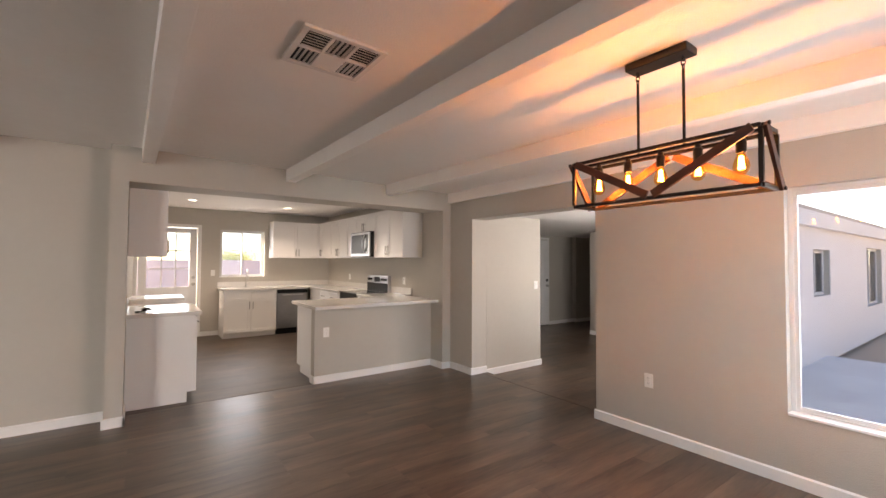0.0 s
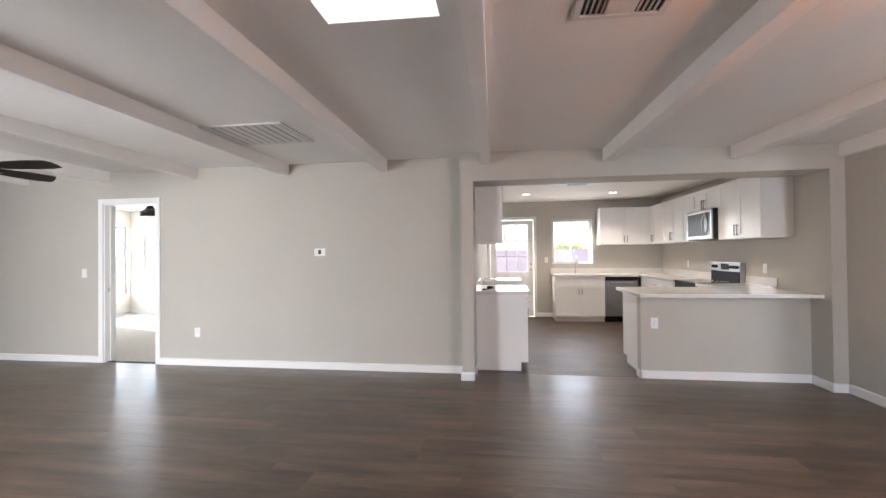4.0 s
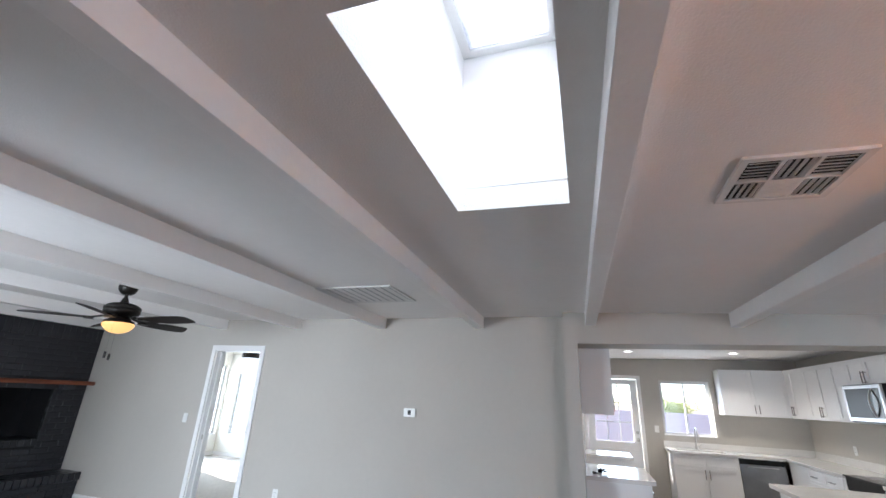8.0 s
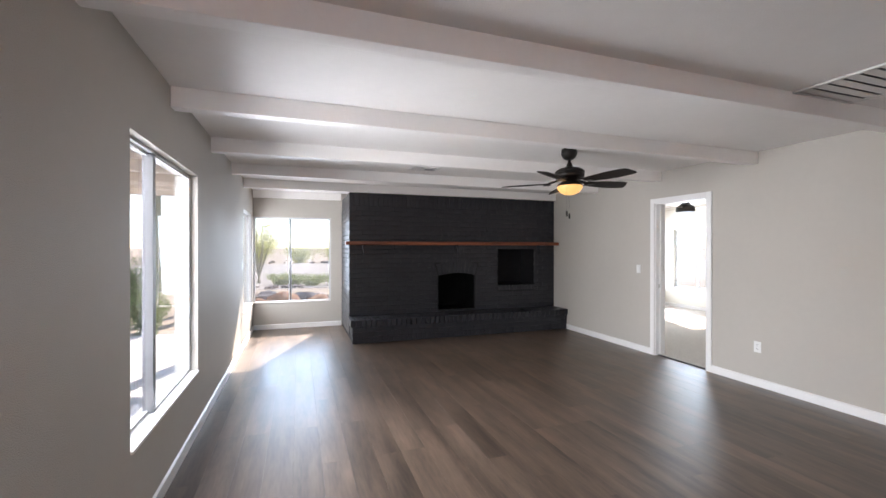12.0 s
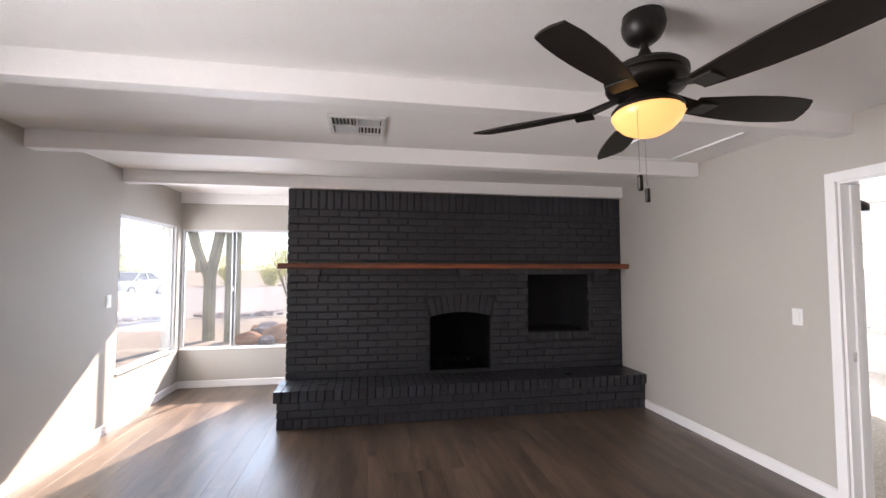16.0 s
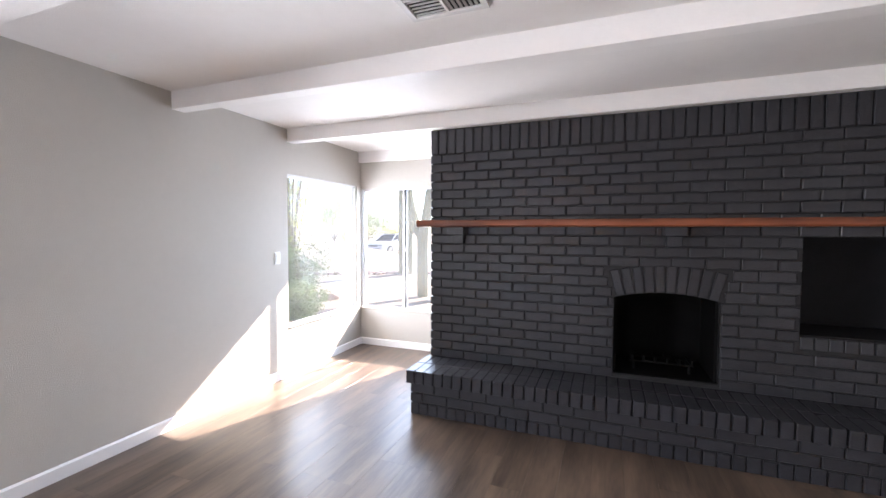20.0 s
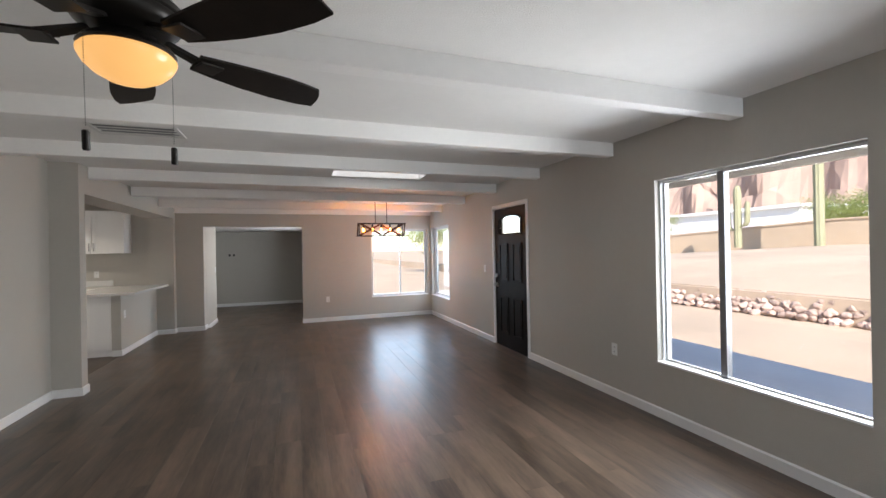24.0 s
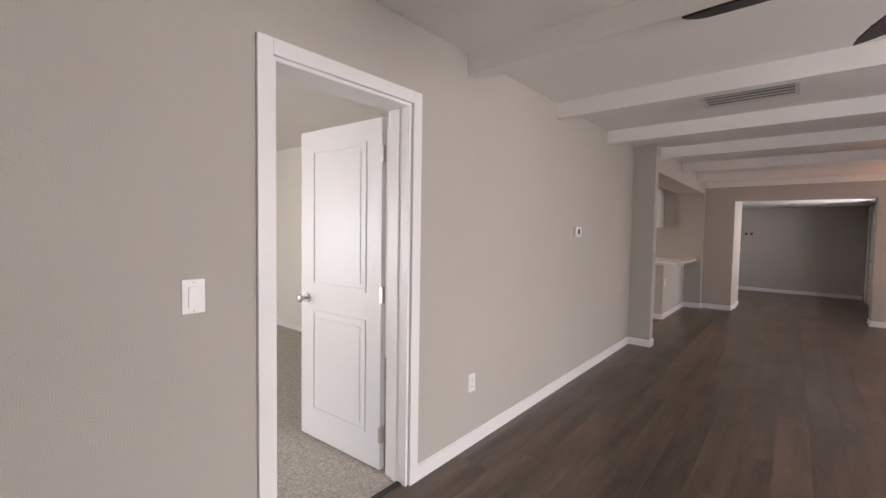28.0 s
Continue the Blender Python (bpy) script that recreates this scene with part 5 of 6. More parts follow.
# sink run along the far wall: fronts face -x
SX = KX - 0.62
sink_m = lambda y: pose(SX, y, 0, 0, 0, -90)
base_unit("base_cabinet", sink_m(-0.93), 0.92, "white shaker sink base cabinet with two doors", [(0, 0.10, 0.46, 0.60, 0.43, 0.50, True), (0.46, 0.10, 0.46, 0.60, 0.03, 0.50, True), (0, 0.70, 0.46, 0.17, -9, 0, False), (0.46, 0.70, 0.46, 0.17, -9, 0, False)])
dw_ = thing("dishwasher", "stainless steel dishwasher under the worktop", "dishwasher", sink_m(-1.855))
part("body", box(0.004, 0.596, 0.0, 0.58, 0.10, 0.875), M["black"], dw_)
# door steel darkened in colour to stand for its dark reflections
part("door", box(0.004, 0.596, -0.025, 0.0, 0.12, 0.80, bevel=0.004), M["steel_dimmed"], dw_)
part("control_strip", box(0.004, 0.596, -0.022, 0.0, 0.80, 0.872, bevel=0.004), M["black"], dw_)
part("toe_kick", box(0.004, 0.596, 0.05, 0.10, 0.0, 0.12), M["black"], dw_)
bm = bmesh.new()
rod(bm, (0.10, -0.055, 0.77), (0.50, -0.055, 0.77), 0.009, 12)
for x in (0.12, 0.48):
    rod(bm, (x, -0.055, 0.77), (x, -0.02, 0.77), 0.006, 8)
part("handle", bm, M["steel"], dw_, "", True)
# run along the range wall: fronts face +y
run_m = lambda x: pose(x, FRONT_R, 0, 0, 0, 180)
base_unit("base_cabinet", run_m(8.97), 1.55, "white shaker base cabinet with drawers beside the range", [(0.60, 0.70, 0.46, 0.17, 0.23, 0.085, False), (1.06, 0.70, 0.46, 0.17, 0.23, 0.085, False), (0.60, 0.10, 0.46, 0.60, 0.42, 0.5, True), (1.06, 0.10, 0.46, 0.60, 0.04, 0.5, True)])
base_unit("base_cabinet", run_m(6.64), 0.60, "white shaker base cabinet at the peninsula", [(0.0, 0.70, 0.5, 0.17, 0.25, 0.085, False), (0.0, 0.10, 0.5, 0.60, 0.04, 0.5, True)])
# range
rg = thing("range", "stainless steel and black electric range with glass top", "range", pose(7.41, FRONT_R, 0, 0, 0, 180))
part("body", box(0.004, 0.756, 0.0, 0.60, 0.08, 0.905), M["black"], rg)
part("oven_door", box(0.01, 0.75, -0.03, 0.0, 0.26, 0.76, bevel=0.005), M["steel"], rg)
part("drawer", box(0.01, 0.75, -0.02, 0.0, 0.09, 0.245, bevel=0.005), M["steel"], rg)
part("oven_window", box(0.14, 0.62, -0.034, -0.029, 0.36, 0.62, bevel=0.002), M["black_glass"], rg)
part("cooktop", box(0.0, 0.76, -0.02, 0.53, 0.905, 0.922, bevel=0.004), M["black_glass"], rg, "black glass cooktop")
bm = bmesh.new()
for x, y, r in ((0.2, 0.14, 0.10), (0.56, 0.14, 0.085), (0.2, 0.38, 0.08), (0.56, 0.38, 0.10)):
    lathe(bm, [(r, 0.0), (r, 0.0006), (r - 0.004, 0.0006), (r - 0.004, 0.0)], 28, (x, y, 0.9222))
part("burner_ring", bm, M["vent"], rg)
part("backguard", box(0.0, 0.76, 0.53, 0.60, 0.905, 1.19, bevel=0.008), M["steel"], rg)
part("lower_backguard", box(0.002, 0.758, 0.521, 0.53, 0.923, 1.065), M["smoked_glass"], rg, "black enamel lower backguard")
part("control_panel", box(0.28, 0.48, 0.524, 0.53, 1.085, 1.17), M["smoked_glass"], rg)
for x in (0.07, 0.16, 0.56, 0.64, 0.71):
    bm = bmesh.new()
    rod(bm, (x, 0.53, 1.128), (x, 0.503, 1.128), 0.022, 16)
    part("control_knob", bm, M["black"], rg, "", True)
bm = bmesh.new()
rod(bm, (0.06, -0.07, 0.72), (0.70, -0.07, 0.72), 0.011, 12)
for x in (0.10, 0.66):
    rod(bm, (x, -0.07, 0.72), (x, -0.025, 0.72), 0.007, 8)
part("handle", bm, M["steel"], rg, "", True)
# microwave above the range
mw = thing("microwave", "stainless steel over-range microwave with dark glass door", "microwave", pose(7.41, KY0 + 0.40, 1.515, 0, 0, 180))
part("body", box(0.0, 0.76, 0.0, 0.40, 0.0, 0.42, bevel=0.004), M["black"], mw)
bm = bmesh.new()
for q in ((0.004, 0.756, 0.012, 0.052), (0.004, 0.756, 0.372, 0.408), (0.004, 0.040, 0.052, 0.372), (0.722, 0.756, 0.052, 0.372)):
    bx(bm, q[0], q[1], -0.024, 0.0, q[2], q[3], bevel=0.003)
part("door_frame", bm, M["steel"], mw)
part("door_glass", box(0.040, 0.560, -0.020, -0.002, 0.052, 0.372), M["smoked_glass"], mw, "dark glass door")
part("control_panel", box(0.560, 0.722, -0.021, -0.002, 0.052, 0.372), M["black"], mw, "black control panel")
part("vent_grille", box(0.01, 0.75, -0.016, 0.0, 0.408, 0.419), M["slot"], mw)
bm = bmesh.new()
for i in range(10):
    a0, a1 = -1 + 0.2 * i, -1 + 0.2 * (i + 1)
    rod(bm, (0.575, -0.024 - 0.038 * (1 - a0 * a0), 0.212 + 0.145 * a0), (0.575, -0.024 - 0.038 * (1 - a1 * a1), 0.212 + 0.145 * a1), 0.010, 10)
part("handle", bm, M["steel"], mw, "curved steel handle", True)
# wall cabinets
wall_unit(pose(6.65, KY0 + 0.32, UZ, 0, 0, 180), 0.93, UH, "white shaker wall cabinet with two doors beside the microwave", 2)
wall_unit(pose(7.41, KY0 + 0.32, 1.936, 0, 0, 180), 0.76, UZ + UH - 1.936, "short white shaker wall cabinet above the microwave", 2)
wall_unit(pose(8.60, KY0 + 0.32, UZ, 0, 0, 180), 1.19, UH, "white shaker wall cabinet with three doors near the corner", 3)
wall_unit(pose(9.598, KY0 + 0.32, UZ, 0, 0, 180), 0.998, UH, "white shaker wall cabinet in the kitchen corner", 2)
wall_unit(pose(KX - 0.32, -1.84, UZ, 0, 0, -90), 0.96, UH, "white shaker wall cabinet with two doors beside the window", 2)
# left run, seen from its end
base_unit("base_cabinet", pose(5.45, -0.16, 0, 0, 0, 0), 0.86, "white base cabinet at the kitchen entrance, end panel bare", [(0, 0.10, 0.43, 0.60, 0.39, 0.5, True), (0.43, 0.10, 0.43, 0.60, 0.04, 0.5, True), (0, 0.70, 0.43, 0.17, 0.21, 0.085, False), (0.43, 0.70, 0.43, 0.17, 0.21, 0.085, False)], 0.575)
base_unit("base_cabinet", pose(7.35, -0.16, 0, 0, 0, 0), 0.66, "white base cabinet beside the refrigerator gap", [(0, 0.10, 0.33, 0.60, 0.29, 0.5, True), (0.33, 0.10, 0.33, 0.60, 0.04, 0.5, True)], 0.575)
wall_unit(pose(5.45, 0.115, 1.475, 0, 0, 0), 0.86, UH, "white shaker wall cabinet at the kitchen entrance", 2, 0.30)
# peninsula
pn = thing("peninsula", "greige panelled kitchen peninsula with white baseboard", "kitchen island")
part("body", box(5.315, 5.43, -3.005, -1.36, 0.0, 0.878), M["wall"], pn)
part("cabinet_body", box(5.43, 6.03, -2.50, -1.375, 0.10, 0.878), M["cabinet"], pn)
part("toe_kick", box(5.43, 5.97, -2.50, -1.40, 0.0, 0.10), M["cabinet"], pn)
bm = bmesh.new()
bx(bm, 5.301, 5.315, -3.005, -1.346, 0.0, 0.085, bevel=0.002)
bx(bm, 5.301, 5.43, -1.36, -1.346, 0.0, 0.085, bevel=0.002)
part("baseboard", bm, M["trim"], pn)


def top(name, outlines, label, z0=0.88, z1=0.918):
    bm = bmesh.new()
    for q in outlines:
        bx(bm, *q, z0, z1, bevel=0.004)
    return solid(name, bm, M["quartz"], label, "worktop")


top("worktop", [(5.12, 6.04, -3.0, -1.30)], "pale quartz bar top of the peninsula with an overhang")
top("worktop", [(6.045, 6.645, KY0 + 0.002, FRONT_R + 0.03)], "pale quartz worktop between peninsula and range")
top("worktop", [(7.415, KX - 0.65, KY0 + 0.002, FRONT_R + 0.03)], "pale quartz worktop beside the range")
tp = thing("worktop", "pale quartz worktop with an undermount sink cut-out", "worktop")
bm = bmesh.new()
sy0, sy1, sx0, sx1 = -1.75, -1.03, 9.07, 9.45
for q in ((SX - 0.03, sx0, KY0 + 0.002, -0.90), (sx1, KX - 0.002, KY0 + 0.002, -0.90), (sx0, sx1, KY0 + 0.002, sy0), (sx0, sx1, sy1, -0.90)):
    bx(bm, *q, 0.88, 0.918)
part("slab", bm, M["quartz"], tp)
bm = bmesh.new()
bx(bm, sx0 - 0.01, sx1 + 0.01, sy0 - 0.01, sy1 + 0.01, 0.70, 0.71)
for q in ((sx0 - 0.01, sx0, sy0, sy1), (sx1, sx1 + 0.01, sy0, sy1), (sx0, sx1, sy0 - 0.01, sy0), (sx0, sx1, sy1, sy1 + 0.01)):
    bx(bm, *q, 0.71, 0.879)
part("sink_bowl", bm, M["steel"], tp)
top("worktop", [(5.40, 6.32, -0.215, KY1 - 0.002)], "pale quartz worktop at the kitchen entrance")
top("worktop", [(7.33, 8.02, -0.20, KY1 - 0.002)], "pale quartz worktop farther along the kitchen wall")
# low upstands behind the tops
for q in ((6.0, 6.645, KY0 + 0.001, KY0 + 0.02), (7.415, KX - 0.03, KY0 + 0.001, KY0 + 0.02), (KX - 0.02, KX - 0.001, KY0 + 0.02, -0.90), (5.43, 6.32, KY1 - 0.02, KY1 - 0.001)):
    solid("backsplash", box(*q, 0.918, 1.02, bevel=0.002), M["quartz"], "low pale quartz upstand behind the worktop", "backsplash")
fc = thing("faucet", "brushed nickel gooseneck kitchen faucet behind the sink", "faucet", pose(9.50, -1.40, 0.918))
bm = bmesh.new()
rod(bm, (0, 0, 0), (0, 0, 0.05), 0.026, 16, 0.022)
pts = [(0, 0, 0.05), (0, 0, 0.26)] + [(-0.085 + 0.085 * math.cos(a), 0, 0.26 + 0.085 * math.sin(a)) for a in np.linspace(0.3, 3.0, 10)] + [(-0.175, 0, 0.22)]
for a, b in zip(pts, pts[1:]):
    rod(bm, a, b, 0.012, 12)
part("spout", bm, M["nickel"], fc, "", True)
bm = bmesh.new()
rod(bm, (-0.172, 0, 0.25), (-0.178, 0, 0.16), 0.016, 14)
part("spray_head", bm, M["nickel"], fc, "", True)
bm = bmesh.new()
rod(bm, (0, -0.02, 0.05), (0, -0.085, 0.09), 0.007, 10)
part("lever", bm, M["nickel"], fc, "", True)
# coil of cable on the entrance worktop
cb = thing("cable_coil", "small coil of black cable lying on the worktop", "cable", pose(5.60, 0.27, 0.9185))
rc = random.Random(8)
for k in range(3):
    bm = bmesh.new()
    cx_, cy_, r = rc.uniform(-0.06, 0.06), rc.uniform(-0.05, 0.05), rc.uniform(0.03, 0.05)
    q = [(cx_ + r * math.cos(a), cy_ + r * 0.8 * math.sin(a), 0.006 + 0.012 * (k + math.sin(a * 2) * 0.3)) for a in np.linspace(0, 6.3, 16)]
    for a, b in zip(q, q[1:]):
        rod(bm, a, b, 0.005, 6)
    part("loop", bm, M["black"], cb)
bm = bmesh.new()
bx(bm, 0.05, 0.10, -0.02, 0.02, 0.0, 0.03, bevel=0.005)
part("plug", bm, M["black"], cb)
# kitchen back door with nine lights
d = thing("door_5", "white kitchen back door with nine glass lights, closed", "door", pose(KX, 0.35, 0, 0, 0, -90) @ Matrix.Diagonal((1, 1, 1.016, 1)), kind="structure")
bm = bmesh.new()
bx(bm, 0.0, 0.90, 0.02, 0.06, 0.01, 0.93)
bx(bm, 0.0, 0.12, 0.02, 0.06, 0.93, 2.01)
bx(bm, 0.78, 0.90, 0.02, 0.06, 0.93, 2.01)
bx(bm, 0.12, 0.78, 0.02, 0.06, 1.92, 2.01)
part("leaf", bm, M["white_door"], d)
bm = bmesh.new()
for x0, x1 in ((0.12, 0.41), (0.49, 0.78)):
    raised_panel(bm, x0, x1, 0.18, 0.82, 0.02, -1)
part("panel_moulding", bm, M["white_door"], d)
bm = bmesh.new()
for i in (1, 2):
    bx(bm, 0.12 + 0.22 * i - 0.01, 0.12 + 0.22 * i + 0.01, 0.022, 0.058, 0.93, 1.92)
    bx(bm, 0.12, 0.78, 0.022, 0.058, 0.93 + 0.33 * i - 0.01, 0.93 + 0.33 * i + 0.01)
part("glazing_bar", bm, M["white_door"], d)
for i in range(3):
    for j in range(3):
        p = part("pane", box(0.13 + 0.22 * i, 0.33 + 0.22 * i, 0.038, 0.042, 0.94 + 0.33 * j, 1.25 + 0.33 * j), M["glass"], d)
        p.visible_shadow = False
knob(d, 0.845, 0.98, 0.02, -1, M["nickel"])
bm = bmesh.new()
rod(bm, (0.845, 0.02, 1.10), (0.845, 0.002, 1.10), 0.028, 18)
part("deadbolt", bm, M["nickel"], d)
fr = thing("trim", "white painted casing of the kitchen back door", "trim", kind="structure")
casing("x", KX, -1, -0.56, 0.36, 2.055, fr, 0.06)
# recessed lights
for x, y in ((8.4, -0.35), (8.5, -1.9), (6.5, -0.35), (6.5, -1.9)):
    c = thing("recessed_light", "round white recessed ceiling light, lit", "ceiling light", pose(x, y, KCEIL), "kitchen recessed lights")
    bm = bmesh.new()
    lathe(bm, [(0.062, -0.001), (0.085, -0.001), (0.088, -0.005), (0.080, -0.009), (0.062, -0.004)], 28)
    part("trim_ring", bm, M["plastic"], c, "", True)
    bm = bmesh.new()
    lathe(bm, [(0.062, -0.002), (0.0, -0.0025)], 28)
    part("lens", bm, M["can"], c)
    dl = bpy.data.lights.new("kitchen_can", "SPOT")
    dl.energy, dl.spot_size, dl.spot_blend, dl.shadow_soft_size, dl.color = 13, radians(125), 0.6, 0.05, (1.0, 0.93, 0.84)
    lo = new("kitchen_can", dl)
    lo.matrix_world = look((x, y, KCEIL - 0.02), (x, y, 0))
kv = thing("ceiling_vent", "small white ceiling register in the kitchen", "air vent", pose(7.35, -1.08, KCEIL))
part("frame", box(-0.10, 0.10, -0.17, 0.17, -0.012, -0.001, bevel=0.003), M["vent"], kv)
for i in range(6):
    part("slat", box(-0.075, 0.075, -0.13 + i * 0.05, -0.105 + i * 0.05, -0.0135, -0.0115), M["dark"], kv)
hv = thing("ceiling_vent", "small white ceiling register in the next room", "air vent", pose(3.9, -5.9, HALL_CEIL))
part("frame", box(-0.17, 0.17, -0.10, 0.10, -0.012, -0.001, bevel=0.003), M["vent"], hv)
for i in range(6):
    part("slat", box(-0.14 + i * 0.05, -0.115 + i * 0.05, -0.075, 0.075, -0.0135, -0.0115), M["dark"], hv)


# ---- outside ----
bm = bmesh.new()
bx(bm, -1500, 1500, -1500, 1500, -0.40, -0.20)
solid("ground", bm, M["soil"], "pale tan desert soil out to the horizon", "ground", kind="structure")
solid("pavement", box(-3.12, -T, -3.3, 9.6, -0.35, -0.12, bevel=0.01), M["concrete"], "grey concrete porch slab in shade", "pavement", kind="structure")
solid("pavement", box(-3.0, 2.286, -8.65, -3.3, -0.35, -0.03, bevel=0.01), M["concrete"], "pale concrete patio beside the house", "pavement", kind="structure")
pr = thing("porch_roof", "cream painted porch roof with exposed rafters", "porch roof", kind="structure")
part("deck", box(-1.85, -T, -1.2, 9.0, 2.40, 2.46), M["soffit"], pr)
part("fascia", box(-1.90, -1.85, -1.2, 9.0, 2.22, 2.46), M["soffit"], pr)
for i in range(13):
    y = -0.9 + i * 0.78
    part("rafter", box(-1.85, -T, y - 0.04, y + 0.04, 2.26, 2.40), M["soffit"], pr)
rf = thing("house_roof", "flat house roof with pale fascia", "roof", kind="structure")
bm = bmesh.new()
for q in ((-0.2, 1.1, -3.6, 9.2), (2.6, 9.9, -3.6, 9.2), (1.1, 2.6, -3.6, 0.3), (1.1, 2.6, 0.98, 9.2)):
    bx(bm, *q, 2.56, 2.68)
part("deck", bm, M["roof"], rf)
part("wing_fascia", box(2.18, 2.28, -16.0, -3.6, 1.98, 2.2), M["stucco"], rf)
part("wing_deck", box(2.2, 7.2, -16.0, -3.6, 2.2, 2.26), M["roof"], rf)
wall("wall_wing_outside", "x", 2.298, -0.012, -16.0, -3.40, -0.12, 2.17, [(-6.75, -6.0, -0.12, 2.0), (-5.4, -4.0, 0.95, 1.9), (-8.91, -7.93, 0.93, 1.66), (-13.3, -11.7, 0.56, 1.77)], M["stucco"], "white stucco outside of the side wing")

rnd = random.Random(11)


def rock_mesh(seed, n=1):
    bm = bmesh.new()
    bmesh.ops.create_icosphere(bm, subdivisions=2, radius=1.0)
    r = random.Random(seed)
    off = Vector((r.uniform(0, 50), r.uniform(0, 50), r.uniform(0, 50)))
    for v in bm.verts:
        k = 1 + 0.45 * noise.noise(v.co * 1.1 + off) + 0.15 * noise.noise(v.co * 3 + off)
        v.co = Vector((v.co.x * k, v.co.y * k * 0.85, v.co.z * k * 0.65))
    return mesh_of("rock", bm, M["rock"])


ROCKS = [rock_mesh(s) for s in range(7)]


def rock(x, y, z, s, parent=None, label="red-brown desert boulder on the soil"):
    ob = new("rock", ROCKS[rnd.randrange(7)])
    ob.matrix_basis = Matrix.LocRotScale((x, y, z), Euler((rnd.uniform(-0.3, 0.3), rnd.uniform(-0.3, 0.3), rnd.uniform(0, 6.3))), (s, s * rnd.uniform(0.8, 1.2), s))
    if parent:
        ob.parent = parent
    else:
        tagged(ob, label, "rock", "desert boulders")
    return ob


# dry-stone retaining wall seen from the front window
sw = thing("stone_wall", "low dry-laid wall of red and grey rocks", "stone wall")
for c in range(4):
    for i in range(72):
        y = -10.6 + i * 0.195 + (0.1 if c % 2 else 0) + rnd.uniform(-0.04, 0.04)
        rock(-7.2 - 0.06 * c + rnd.uniform(-0.05, 0.05), y, -0.12 + c * 0.125 + rnd.uniform(-0.02, 0.02), rnd.uniform(0.105, 0.15), sw)
part("fill", box(-7.45, -7.25, -10.7, 3.6, -0.3, 0.33), M["soil"], sw)
bm = bmesh.new()
prof = [(-7.4, -0.3), (-7.4, 0.36), (-12.0, 0.85), (-18.0, 1.15), (-24.0, 1.32), (-60.0, 1.4), (-60.0, -0.3)]
drop = lambda y: max(-1.45, min(0.0, 0.048 * (y + 8.0)))
for ya, yb2 in ((-70, -38), (-38, -23), (-23, -8), (-8, 24)):
    for a, b in zip(prof, prof[1:]):
        k = lambda q: 0.0 if q[0] > -8 else 1.0
        bm.faces.new([bm.verts.new(q) for q in ((a[0], ya, a[1] + k(a) * drop(ya)), (b[0], ya, b[1] + k(b) * drop(ya)), (b[0], yb2, b[1] + k(b) * drop(yb2)), (a[0], yb2, a[1] + k(a) * drop(yb2)))])
solid("ground_terrace", bm, M["soil"], "raised tan desert terrace behind the stone wall", "ground", kind="structure")
bw = thing("block_wall", "long tan stucco block garden wall", "garden wall")
for ya, yb2 in ((-60, -38), (-38, -8), (-8, 24)):
    for nm, q in (("wall", (-24.3, -24.0, ya, yb2, 0.9, 2.62)), ("coping", (-24.35, -23.95, ya, yb2, 2.62, 2.72))):
        bm = box(*q)
        for v in bm.verts:
            v.co.z += drop(v.co.y)
        part(nm, bm, M["block"], bw)


def saguaro(x, y, z, h, r, arms, label="tall green saguaro cactus standing in desert soil", limbs=()):
    """arms: (turn, height, length) of side arms that bend upwards; limbs: (points of the middle line, radius) of forks."""
    t = thing("saguaro", label, "cactus", pose(x, y, z), "saguaros")

    def limb(name, path, r):
        bm = bmesh.new()
        n = 36
        rings = []
        for k, (px, py, pz) in enumerate(path):
            f = 1.0 if k < len(path) - 3 else (0.9, 0.65, 0.15)[k - len(path) + 3]
            f *= 1 + 0.05 * noise.noise(Vector((x, y + r, pz * 1.7)))
            ring = []
            for i in range(n):
                a = 6.28318530718 * i / n
                q = r * f * (1.04, 0.98, 0.86, 0.98)[i % 4]
                ring.append(bm.verts.new((px + q * math.cos(a), py + q * math.sin(a), pz)))
            rings.append(ring)
        for p, q in zip(rings, rings[1:]):
            for i in range(n):
                bm.faces.new((p[i], p[(i + 1) % n], q[(i + 1) % n], q[i]))
        bm.faces.new(rings[-1])
        part(name, bm, M["cactus"], t, "", True)

    limb("trunk", [(0, 0, h * k / 12) for k in range(11)] + [(0, 0, h * 0.93), (0, 0, h * 0.98), (0, 0, h)], r)
    for a, z0, ln in arms:
        c, s = math.cos(a), math.sin(a)
        limb("arm", [(c * r * 0.5, s * r * 0.5, z0), (c * r * 2.0, s * r * 2.0, z0 + 0.08), (c * r * 2.6, s * r * 2.6, z0 + 0.3), (c * r * 2.7, s * r * 2.7, z0 + ln * 0.6), (c * r * 2.7, s * r * 2.7, z0 + ln * 0.9), (c * r * 2.7, s * r * 2.7, z0 + ln * 0.96), (c * r * 2.7, s * r * 2.7, z0 + ln)], r * 0.7)
    for path, q in limbs:
        limb("arm", path, q)
    return t


